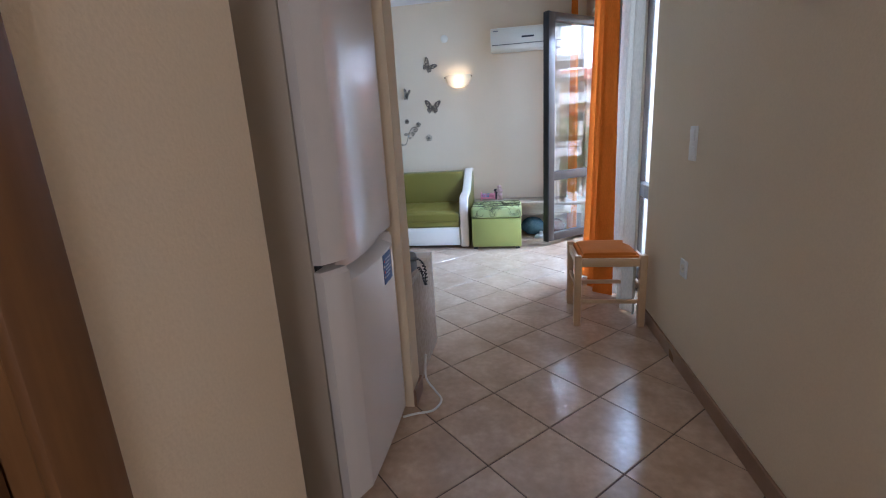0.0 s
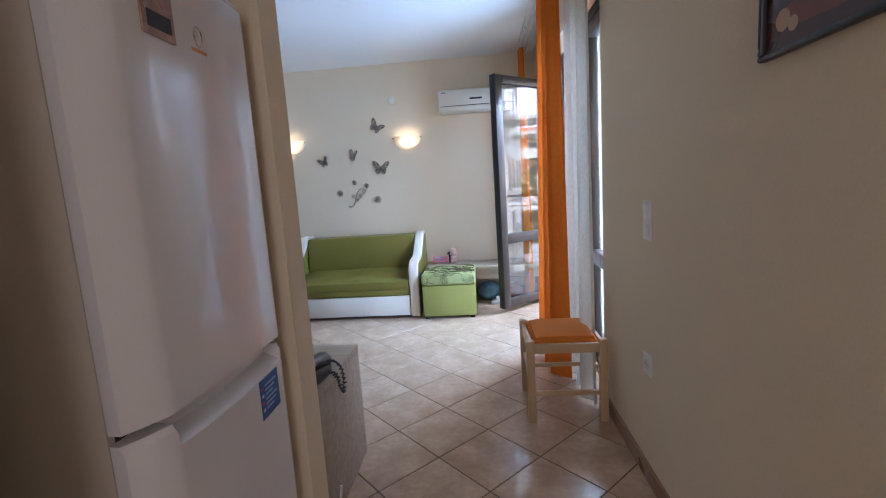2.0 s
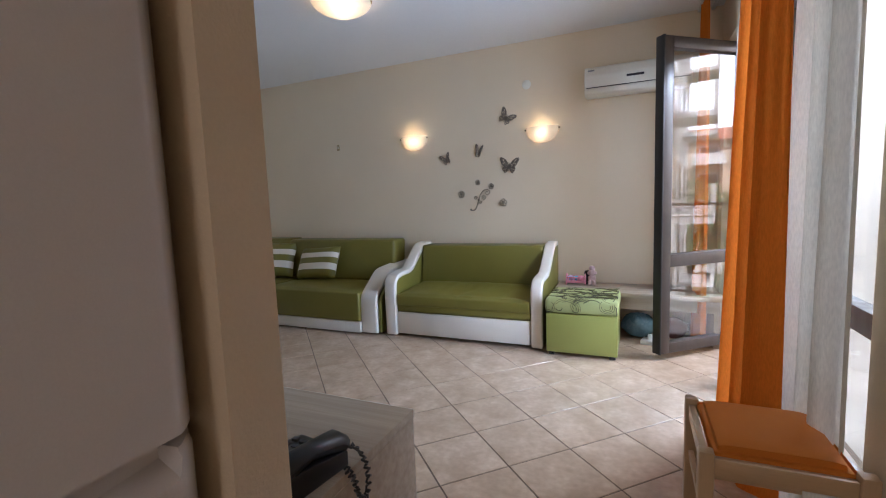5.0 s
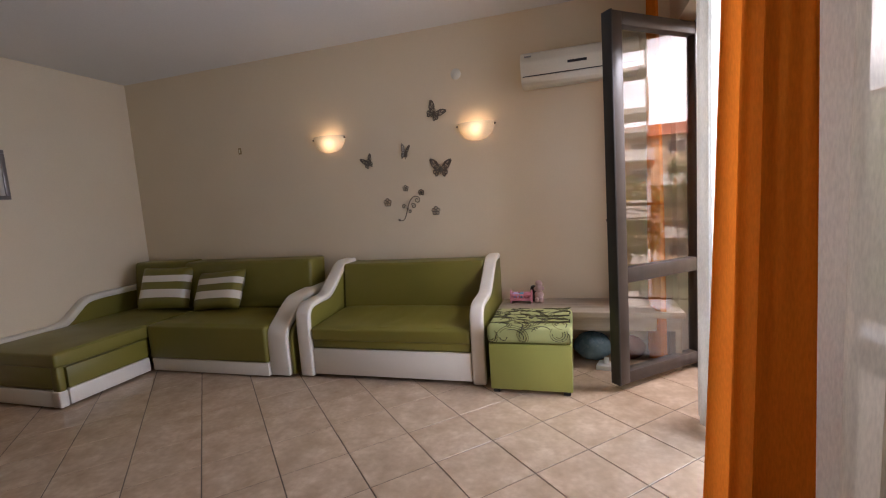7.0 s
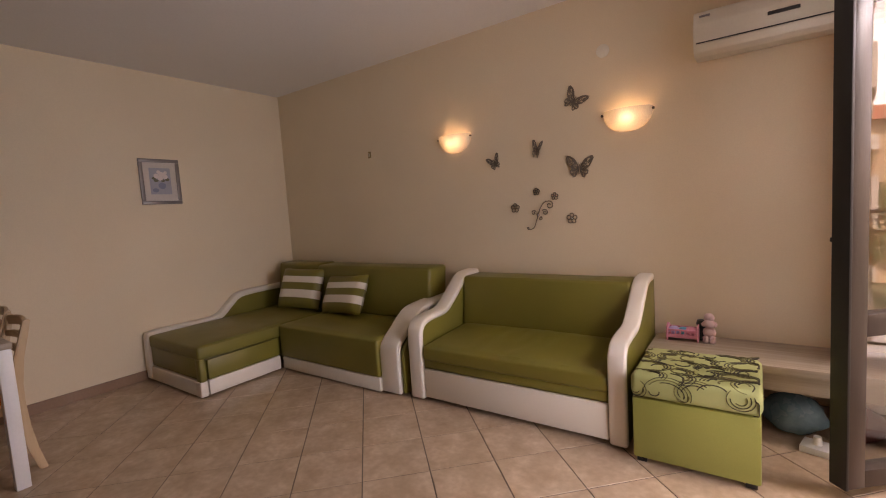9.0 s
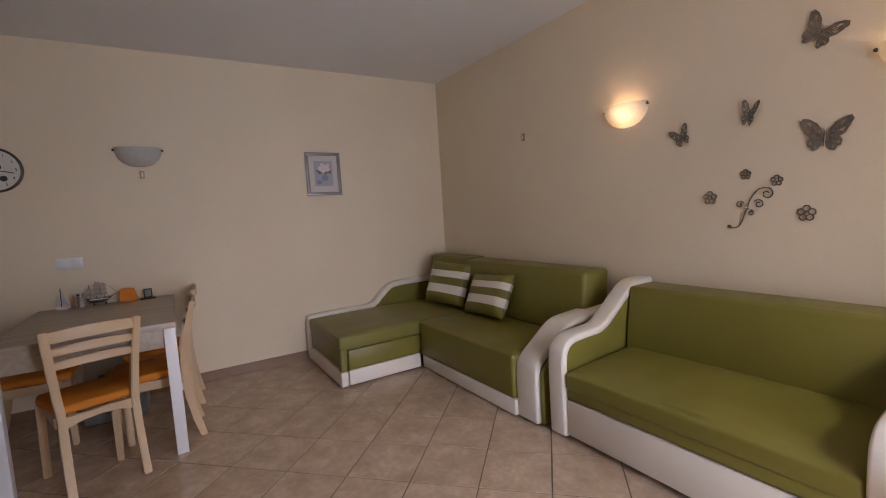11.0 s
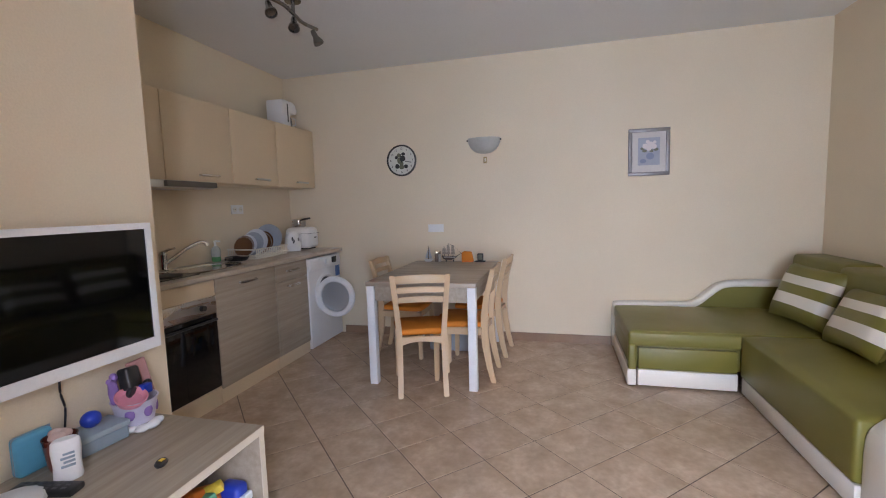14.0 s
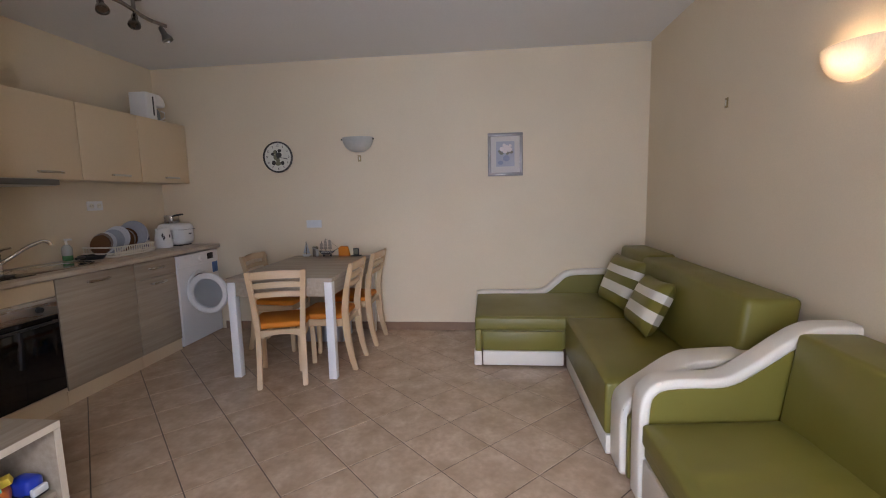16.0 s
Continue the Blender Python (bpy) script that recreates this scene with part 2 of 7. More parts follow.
def tube(bm, pts, r, n=8, flat=(1, 1)):
    """A round bar along a polyline."""
    pts = [Vector(p) for p in pts]
    rings = []
    up = Vector((0.0123, 0.0456, 1)).normalized()
    for i, p in enumerate(pts):
        d = (pts[min(i + 1, len(pts) - 1)] - pts[max(i - 1, 0)]).normalized()
        s = d.cross(up)
        if s.length < 0.05:
            s = d.cross(Vector((1, 0.05, 0)))
        s.normalize()
        t = s.cross(d).normalized()
        rr = r[i] if isinstance(r, (list, tuple)) else r
        rings.append([bm.verts.new(p + rr * (flat[0] * math.cos(2 * math.pi * k / n) * s + flat[1] * math.sin(2 * math.pi * k / n) * t)) for k in range(n)])
    for p, q in zip(rings, rings[1:]):
        for k in range(n):
            bm.faces.new((p[k], p[(k + 1) % n], q[(k + 1) % n], q[k]))
    bm.faces.new(rings[0][::-1])
    bm.faces.new(rings[-1])


def prism(bm, poly, along, lo, hi, bevel=0.0, seg=2):
    """Extrudes a polygon along an axis ('x': poly is (y, z); 'y': (x, z); 'z': (x, y))."""
    def at(p, v):
        return {"x": (v, p[0], p[1]), "y": (p[0], v, p[1]), "z": (p[0], p[1], v)}[along]
    a = [bm.verts.new(at(p, lo)) for p in poly]
    b = [bm.verts.new(at(p, hi)) for p in poly]
    n = len(poly)
    fs = [bm.faces.new(a[::-1]), bm.faces.new(b)]
    fs += [bm.faces.new((a[i], a[(i + 1) % n], b[(i + 1) % n], b[i])) for i in range(n)]
    bmesh.ops.recalc_face_normals(bm, faces=fs)
    if bevel:
        bmesh.ops.bevel(bm, geom=list({e for f in fs for e in f.edges}), offset=bevel, segments=seg, affect="EDGES", profile=0.5)
    return a + b


def ribbon_poly(pts, thick):
    """The outline of a strip of that thickness lying inside a polyline (to its right hand)."""
    inner = []
    for i, p in enumerate(pts):
        a = Vector(pts[max(i - 1, 0)])
        b = Vector(pts[min(i + 1, len(pts) - 1)])
        d = (b - a).normalized()
        inner.append((p[0] + d.y * thick, p[1] - d.x * thick))
    return list(pts) + inner[::-1]


def smooth_line(pts, per=6):
    out = []
    n = len(pts)
    for i in range(n - 1):
        p0, p1, p2, p3 = (Vector(pts[max(0, min(n - 1, i + k))]) for k in (-1, 0, 1, 2))
        for s in range(per):
            t = s / per
            out.append(tuple(0.5 * ((2 * p1) + (p2 - p0) * t + (2 * p0 - 5 * p1 + 4 * p2 - p3) * t * t + (3 * p1 - p0 - 3 * p2 + p3) * t ** 3)))
    out.append(tuple(pts[-1]))
    return out


def finish(bm, name, material, smooth=True):
    bmesh.ops.recalc_face_normals(bm, faces=bm.faces)
    me = bpy.data.meshes.new(name)
    bm.to_mesh(me)
    bm.free()
    me.materials.append(material)
    if smooth:
        for p in me.polygons:
            p.use_smooth = True
        me.set_sharp_from_angle(angle=radians(40))
    return me


def thing(name, at, label, category, group=""):
    e = new(name)
    e.location = at
    e.empty_display_size = 0.1
    return tagged(e, label, category, group)


def unparent(ob):
    """What cancels the place of a thing for a mesh that is built in world places."""
    return Matrix.Translation(-ob.location) if ob.parent is None else Matrix()


def part(name, bm, material, parent=None, label="", smooth=True):
    """One mesh object, in world places, under a thing or a part."""
    ob = new(name, finish(bm, name, material, smooth))
    if parent is not None:
        ob.parent = parent
        ob.matrix_parent_inverse = unparent(parent)
    return tagged(ob, label)


def single(name, bm, material, label, category, group="", kind="", smooth=True):
    return tagged(new(name, finish(bm, name, material, smooth)), label, category, group, kind)


def B(*args, **kw):
    bm = bmesh.new()
    box(bm, *args, **kw)
    return bm


# ---------------------------------------------------------------- setting
NORTH, WEST, EAST, CEILING = 5.32, -3.99, 1.055, 2.64
KITCHEN, TVWALL, TVEND = 0.54, 1.735, -1.26


def wall(name, boxes, material=WALL, label="cream painted plaster wall"):
    bm = bmesh.new()
    for b in boxes:
        box(bm, *b)
    return single(name, bm, material, label, "wall", kind="structure", smooth=False)


WIN0, WIN1, WINTOP = 2.70, 5.17, 2.30
wall("wall_north", [(WEST - 0.2, NORTH, -0.1, EAST + 0.3, NORTH + 0.2, CEILING)])
wall("wall_west", [(WEST - 0.2, KITCHEN - 0.2, -0.1, WEST, NORTH, CEILING)])
wall("wall_east", [(EAST, -1.6, -0.1, EAST + 0.3, WIN0, CEILING), (EAST, WIN1, -0.1, EAST + 0.3, NORTH, CEILING), (EAST, WIN0, WINTOP, EAST + 0.3, WIN1, CEILING)])
wall("wall_kitchen", [(WEST, KITCHEN - 0.2, -0.1, TVEND + 0.1, KITCHEN, CEILING)])
wall("wall_television", [(TVEND, 1.608, -0.1, -0.19, TVWALL, CEILING), (TVEND, KITCHEN, -0.1, TVEND + 0.1, 1.608, CEILING)])
wall("wall_niche", [(-1.16, 0.57, -0.1, -1.06, 1.608, CEILING), (-1.06, 0.55, -0.1, -0.2, 0.668, CEILING)])
wall("wall_corridor", [(-0.32, 0.24, -0.1, -0.2, 0.55, CEILING), (-0.32, -0.58, 2.1, -0.2, 0.24, CEILING), (-0.32, -1.6, -0.1, -0.2, -0.58, CEILING)])
wall("wall_south", [(-1.5, -1.8, -0.1, EAST + 0.3, -1.6, CEILING), (-1.6, -1.6, -0.1, -1.5, 0.57, CEILING), (-1.5, 0.46, -0.1, -0.32, 0.57, CEILING)])
bm = bmesh.new()
box(bm, WEST - 0.2, -1.8, CEILING, EAST + 0.3, NORTH + 0.2, CEILING + 0.2)
single("ceiling", bm, CEIL, "white painted ceiling", "ceiling", kind="structure", smooth=False)
floor = single("floor", B(WEST - 0.2, -1.8, -0.12, EAST + 0.3, NORTH + 0.2, -0.003), GROUT, "beige ceramic tile floor laid diagonally", "floor", kind="structure", smooth=False)

# skirting of brown tile
bm = bmesh.new()
box(bm, EAST - 0.012, -1.6, 0, EAST, WIN0 - 0.02, 0.075, 0.002, 1)
box(bm, WEST, 1.12, 0, WEST + 0.012, NORTH, 0.08, 0.002, 1)
box(bm, WEST + 0.012, NORTH - 0.012, 0, 0.98, NORTH, 0.08, 0.002, 1)
box(bm, TVEND, TVWALL, 0, -0.19, TVWALL + 0.012, 0.08, 0.002, 1)
box(bm, -0.19, 1.606, 0, -0.178, TVWALL + 0.012, 0.08, 0.002, 1)
single("baseboard", bm, SKIRT, "brown ceramic skirting along the walls", "baseboard", kind="structure", smooth=False)

# door frame at the corridor's side opening, with the door standing ajar inside
door_1 = tagged(thing("door_1", (-0.2, 0.25, 0), "brown wooden interior door frame with a dark door", "door"), kind="structure")
part("frame", B(-0.2, 0.205, 0, -0.178, 0.278, 2.15, 0.006), OAK, door_1)
part("frame", B(-0.2, -0.65, 0, -0.178, -0.58, 2.15, 0.006), OAK, door_1)
part("frame", B(-0.2, -0.58, 2.08, -0.178, 0.205, 2.15, 0.006), OAK, door_1)
part("lining", B(-0.32, 0.214, 0, -0.201, 0.239, 2.1, 0.003), OAK, door_1)
leaf = part("leaf", B(-0.29, -0.575, 0.01, -0.25, 0.212, 2.08, 0.003), OAK, door_1)


# ---------------------------------------------------------------- balcony door and window
def sash(owner, y0, y1, turn, z0=0.045, z1=2.25, rail=0.72, x=1.17):
    """A glazed leaf: stiles, rails and two panes; it lies along y at x and is then turned."""
    w = 0.075
    t = 0.035
    def p(name, b, m, bevel=0.004, parent=owner):
        bm = bmesh.new()
        box(bm, *b, bevel=bevel, turn=turn)
        return part(name, bm, m, parent)
    p("stile", (x - t, y0, z0, x + t, y0 + w, z1), PVC)
    p("stile", (x - t, y1 - w, z0, x + t, y1, z1), PVC)
    p("rail", (x - t + 0.001, y0 + w, z0, x + t - 0.001, y1 - w, z0 + w), PVC)
    p("rail", (x - t + 0.001, y0 + w, z1 - w, x + t - 0.001, y1 - w, z1), PVC)
    p("rail", (x - t + 0.001, y0 + w, rail - 0.045, x + t - 0.001, y1 - w, rail + 0.045), PVC)
    for a, b in ((z0 + w, rail - 0.045), (rail + 0.045, z1 - w)):
        g = p("pane", (x - 0.004, y0 + w - 0.01, a - 0.01, x + 0.004, y1 - w + 0.01, b + 0.01), GLASS, 0)
        g.visible_shadow = False
    p("edge", (x - t - 0.002, y0 - 0.012, z0 - 0.004, x + t + 0.002, y0 + 0.002, z1 + 0.004), GASKET)


HX, HY = 1.17, 5.06
window_1 = tagged(thing("window_1", (1.2, 3.5, 0), "brown framed balcony window with full height panes", "window"), kind="structure")
for b in ((1.16, WIN0, 0, 1.24, WIN0 + 0.06, WINTOP), (1.16, 5.09, 0, 1.24, WIN1, WINTOP), (1.16, WIN0 + 0.06, 2.24, 1.24, 5.09, WINTOP),
          (1.16, 4.24, 0.04, 1.24, 4.30, 2.24), (1.16, WIN0 + 0.06, 0, 1.24, 5.09, 0.04)):
    part("window_frame", B(*b, bevel=0.004), PVC, window_1)
sash(window_1, 2.765, 3.50, None, z1=2.235, x=1.2)
sash(window_1, 3.502, 4.238, None, z1=2.235, x=1.2)
balcony_door = tagged(thing("door_2", (HX, HY, 0.04), "open brown framed glass balcony door with two panes", "door"), kind="structure")
ang = math.degrees(math.atan2(0.60, 0.52))
sash(balcony_door, HY - 0.77, HY, turn_about(HX, HY, 0, 0, 0, -ang))
bm = bmesh.new()
m = turn_about(HX, HY, 0, 0, 0, -ang)
box(bm, HX - 0.06, HY - 0.755, 1.0, HX - 0.035, HY - 0.725, 1.12, 0.004, turn=m)
box(bm, HX - 0.075, HY - 0.75, 1.05, HX - 0.06, HY - 0.63, 1.07, 0.004, turn=m)
part("handle", bm, BLACK, balcony_door)


# ---------------------------------------------------------------- sofas
def arm(owner, x0, x1, prof, over=0.0, thick=0.055):
    """A panel arm: green sides with a padded white band along its front and top."""
    line = smooth_line(prof, 5)
    outline = ribbon_poly(line, thick)
    bm = bmesh.new()
    prism(bm, outline, "x", x0 - over, x1 + over, 0.016, 3)
    part("arm_band", bm, WHITE_L, owner, "white padded arm band")
    inner = ribbon_poly(line, thick - 0.004)[len(line):]
    bm = bmesh.new()
    prism(bm, [(p[0], max(p[1], 0.02)) for p in inner[:-1]] + [(line[0][0] + thick - 0.004, 0.02), (line[-1][0], 0.02)], "x", x0 + 0.004, x1 - 0.004)
    part("arm_panel", bm, GREEN, owner)


SY = 4.52
SF = 4.487
sofa = thing("sofa", (-0.9, 4.9, 0), "green leatherette two-seat sofa with white padded arms", "sofa", "sofas")
high = [(SF, 0.012), (SF - 0.003, 0.25), (SF, 0.45), (SF + 0.03, 0.525), (SF + 0.09, 0.56), (SF + 0.20, 0.572), (SF + 0.325, 0.58), (SF + 0.42, 0.635), (SF + 0.545, 0.728), (SF + 0.62, 0.775), (SF + 0.69, 0.793), (NORTH - 0.01, 0.795)]
arm(sofa, -1.645, -1.532, high, thick=0.045)
arm(sofa, -0.318, -0.225, high, thick=0.045)
part("base_drawer", B(-1.528, SF + 0.012, 0.03, -0.322, SF + 0.04, 0.226, 0.008), WHITE_L, sofa, "white drawer front")
part("body", B(-1.528, SF + 0.045, 0.02, -0.322, 5.28, 0.232), GREEN, sofa)
part("seat_front", B(-1.528, SF + 0.016, 0.232, -0.322, SF + 0.06, 0.296, 0.012, 3), GREEN, sofa)


def puffed(x0, y0, z0, x1, y1, z1, up=0.02, wrinkles=0.0, seed=0, nx=40, ny=20):
    """A cushion with a domed, faintly wrinkled top."""
    bm = bmesh.new()
    box(bm, x0, y0, z0, x1, y1, z1)
    bmesh.ops.subdivide_edges(bm, edges=[e for e in bm.edges if abs((e.verts[0].co - e.verts[1].co).x) > 0.01], cuts=nx, use_grid_fill=True)
    bmesh.ops.subdivide_edges(bm, edges=[e for e in bm.edges if abs((e.verts[0].co - e.verts[1].co).y) > 0.01 and abs((e.verts[0].co - e.verts[1].co).x) < 0.001], cuts=ny, use_grid_fill=True)
    cx, cy, hx, hy = (x0 + x1) / 2, (y0 + y1) / 2, (x1 - x0) / 2, (y1 - y0) / 2
    for v in bm.verts:
        u, w = (v.co.x - cx) / hx, (v.co.y - cy) / hy
        if v.co.z > (z0 + z1) / 2:
            edge = max(0, 1 - abs(u) ** 8) * max(0, 1 - abs(w) ** 8)
            v.co.z += up * (edge - 0.6)
            if wrinkles:
                n = noise.noise(Vector((v.co.x * 9 + seed, v.co.y * 2.5 + v.co.x * 3, seed)))
                v.co.z += wrinkles * abs(n) * edge * math.exp(-((u - 0.1) / 0.5) ** 2)
    es = [e for e in bm.edges if e.calc_face_angle(0) > 0.9]
    bmesh.ops.bevel(bm, geom=es, offset=0.018, segments=3, affect="EDGES", profile=0.5)
    return bm


bm = puffed(-1.529, SF + 0.004, 0.288, -0.321, 5.05, 0.392, 0.018, 0.03, 3)
for v in bm.verts:
    if v.co.z > 0.34:
        v.co.z += 0.03 * (v.co.y - SF) / 0.5
part("seat", bm, GREEN, sofa)


def back_cushion(x0, x1, y0, y1, z0, z1, lean=0.05, r=0.03):
    bm = bmesh.new()
    vs = box(bm, x0, y0, z0, x1, y1, z1, r, 4)
    for v in bm.verts:
        v.co.y += lean * (v.co.z - z0) / (z1 - z0) - lean
    return bm


part("backrest", back_cushion(-1.528, -0.321, 5.06, 5.29, 0.40, 0.772, r=0.02), GREEN, sofa)

corner_sofa = thing("corner_sofa", (-3.0, 4.7, 0), "green leatherette corner sofa with chaise and white trim", "sofa", "sofas")
low = [(SY - 0.052, 0.012), (SY - 0.055, 0.2), (SY - 0.05, 0.33), (SY - 0.015, 0.39), (SY + 0.08, 0.462), (SY + 0.18, 0.535), (SY + 0.25, 0.568), (SY + 0.34, 0.58), (SY + 0.5, 0.59), (NORTH - 0.01, 0.60)]
arm(corner_sofa, -1.90, -1.726, low, thick=0.045)
bm = bmesh.new()
prism(bm, [(SY - 0.03, 0.02), (SY - 0.03, 0.31), (SY, 0.355), (SY + 0.19, 0.49), (SY + 0.26, 0.525), (SY + 0.5, 0.545), (NORTH - 0.01, 0.555), (NORTH - 0.01, 0.02)], "x", -1.723, -1.69, 0.01, 2)
part("outer_panel", bm, GREEN, corner_sofa)
part("base_strip", B(-3.044, 4.447, 0.012, -1.897, SY + 0.05, 0.116, 0.008), WHITE_L, corner_sofa, "white plinth")
part("body", B(-3.95, SY + 0.055, 0.02, -1.90, 5.28, 0.12), GREEN, corner_sofa)
part("seat", puffed(-3.055, 4.44, 0.118, -1.897, 5.05, 0.405, 0.02, 0.0, 5), GREEN, corner_sofa)
part("backrest", back_cushion(-3.22, -1.835, 5.04, 5.29, 0.40, 0.83, r=0.03), GREEN, corner_sofa)
part("corner_backrest", back_cushion(-3.90, -3.235, 5.08, 5.30, 0.40, 0.84, r=0.03), GREEN, corner_sofa)
# chaise
part("chaise_body", B(-3.885, 3.765, 0.135, -3.085, 5.05, 0.30, 0.008), GREEN, corner_sofa)
part("chaise_seat", puffed(-3.89, 3.757, 0.29, -3.058, 5.06, 0.40, 0.016, 0.0, 8), GREEN, corner_sofa)
part("chaise_corner", B(-3.12, 3.757, 0.012, -3.05, 3.808, 0.30, 0.012, 3), GREEN, corner_sofa)
part("drawer_front", B(-3.085, 3.82, 0.132, -3.052, 4.425, 0.282, 0.006), GREEN, corner_sofa, "green drawer front")
part("drawer_base", B(-3.085, 3.816, 0.014, -3.048, 4.43, 0.128, 0.008), WHITE_L, corner_sofa, "white drawer base")
part("corner_base", B(-3.13, 3.748, 0.012, -3.044, 3.808, 0.128, 0.01, 3), WHITE_L, corner_sofa)
part("front_base", B(-3.885, 3.752, 0.012, -3.132, 3.80, 0.128, 0.008), WHITE_L, corner_sofa)
rise = [(3.745, 0.012), (3.742, 0.2), (3.748, 0.385), (3.79, 0.415), (3.9, 0.42), (4.15, 0.422), (4.36, 0.43), (4.47, 0.51), (4.57, 0.59), (4.7, 0.615), (5.0, 0.62), (NORTH - 0.01, 0.62)]
arm(corner_sofa, -3.975, -3.892, rise)


def cushion(name, at, w, h, t, m, label):
    """A square cushion with pinched corners and three bands."""
    e = thing(name, at, label, "cushion", "striped cushions")
    for k, (v0, v1, material) in enumerate(((-1, -0.52, GREEN), (-0.52, -0.12, WHITE_L), (-0.12, 0.24, GREEN), (0.24, 0.56, WHITE_L), (0.56, 1, GREEN))):
        bm = bmesh.new()
        nx, ny = 16, 6
        for side in (1, -1):
            grid = []
            for j in range(ny + 1):
                v = v0 + (v1 - v0) * j / ny
                row = []
                for i in range(nx + 1):
                    u = -1 + 2 * i / nx
                    puff = (max(0, 1 - u ** 4) * max(0, 1 - v ** 4)) ** 0.5
                    row.append(bm.verts.new(m @ Vector((u * w / 2 * (1 - 0.05 * (1 - v * v)), side * t / 2 * puff, v * h / 2 * (1 - 0.06 * (1 - u * u))))))
                grid.append(row)
            for j in range(ny):
                for i in range(nx):
                    bm.faces.new((grid[j][i], grid[j][i + 1], grid[j + 1][i + 1], grid[j + 1][i]))
        bmesh.ops.remove_doubles(bm, verts=bm.verts, dist=0.0005)
        part("band", bm, material, e)
    return e


cushion("cushion", (-3.40, 4.9, 0.41), 0.53, 0.41, 0.15, pose(-3.36, 4.935, 0.61, -22, 1, 10), "green and white striped cushion leaning on the sofa back")
cushion("cushion", (-2.86, 4.85, 0.41), 0.55, 0.365, 0.15, pose(-2.72, 4.915, 0.588, -26, -4, -4), "green and white striped cushion leaning on another cushion")

# ---------------------------------------------------------------- ottoman and low bench
ottoman = thing("ottoman", (0.07, 4.65, 0), "lime leatherette storage ottoman with swirl patterned lid", "ottoman")
part("body", B(-0.185, 4.425, 0.025, 0.325, 4.87, 0.325, 0.008), LIME, ottoman)
for fx in (-0.15, 0.29):
    for fy in (4.46, 4.83):
        part("foot", B(fx - 0.022, fy - 0.022, 0, fx + 0.022, fy + 0.022, 0.025, 0.003), BLACK, ottoman)
bm = bmesh.new()
box(bm, -0.192, 4.418, 0.33, 0.332, 4.875, 0.445, 0.03, 4)
lid = part("lid", bm, mat("pale_green_cloth", (0.42, 0.45, 0.19), (0.36, 0.39, 0.15), 0.6, fine=200), ottoman, "pale green lid with dark swirls")
swirl = mat("dark_swirl_thread", (0.035, 0.03, 0.012), None, 0.6)
rs = random.Random(4)
swirl_light = mat("olive_swirl_thread", (0.13, 0.12, 0.03), None, 0.6)


def on_lid(x, d):
    """A point of the lid's cloth: d runs from the back edge over the top and down the front."""
    x = min(0.318, max(-0.178, x))
    if d < 0.395:
        return (x, 4.845 - d, 0.4462)
    if d < 0.442:
        a = (d - 0.395) / 0.03
        return (x, 4.45 - 0.0312 * math.sin(a), 0.415 + 0.0312 * math.cos(a))
    return (x, 4.4174, max(0.338, 0.415 - (d - 0.442)))


for i in range(8):
    for j in range(6):
        cx, cd = -0.155 + 0.066 * i + rs.uniform(-0.02, 0.02), 0.03 + 0.088 * j + rs.uniform(-0.02, 0.02)
        a0, way, rad = rs.uniform(0, 6.3), rs.choice((-1, 1)), rs.uniform(0.022, 0.045)
        for k in range(3 if (i + j) % 2 else 1):
            r = rad + 0.012 * k
            pts = [on_lid(cx + r * 1.25 * math.cos(a0 + way * n * 0.17) + 0.0018 * n * way, cd + r * math.sin(a0 + way * n * 0.17)) for n in range(16 + 4 * k)]
            bm = bmesh.new()
            tube(bm, pts, 0.0046 - 0.0008 * k, 5, (1, 0.5))
            part("swirl", bm, swirl if (i + k) % 3 else swirl_light, lid)

bench = thing("low_bench", (0.35, 5.05, 0), "grey-brown laminate low bench along the wall", "bench")
part("top", B(-0.21, 4.88, 0.372, 1.04, NORTH - 0.014, 0.412, 0.003), LAM_X, bench)
part("apron", B(-0.20, 4.93, 0.27, 1.03, 4.95, 0.372), LAM_X, bench)
part("leg", B(-0.205, 4.93, 0, -0.165, NORTH - 0.02, 0.27), LAM_X, bench)
part("leg", B(0.99, 4.93, 0, 1.03, NORTH - 0.02, 0.27), LAM_X, bench)


# ---------------------------------------------------------------- dining table and chairs
table = thing("dining_table", (-3.4, 2.34, 0), "grey-brown laminate dining table with white legs", "table")
TX0, TX1, TY0, TY1 = -3.965, -2.755, 1.935, 2.745
part("tabletop", B(TX0, TY0, 0.732, TX1, TY1, 0.764, 0.003), LAM_TOP, table)
for b in ((TX0 + 0.03, TY0 + 0.012, 0.625, TX1 - 0.06, TY0 + 0.032, 0.732), (TX0 + 0.03, TY1 - 0.032, 0.625, TX1 - 0.06, TY1 - 0.012, 0.732),
          (TX1 - 0.032, TY0 + 0.065, 0.625, TX1 - 0.012, TY1 - 0.065, 0.732), (TX0 + 0.03, TY0 + 0.065, 0.625, TX0 + 0.05, TY1 - 0.065, 0.732)):
    part("apron", B(*b, bevel=0.002), LAM_X, table)
for lx in (TX0 + 0.005, TX1 - 0.062):
    for ly in (TY0 + 0.004, TY1 - 0.062):
        part("leg", B(lx, ly, 0, lx + 0.058, ly + 0.058, 0.732, 0.003), WHITE, table, "white square leg")


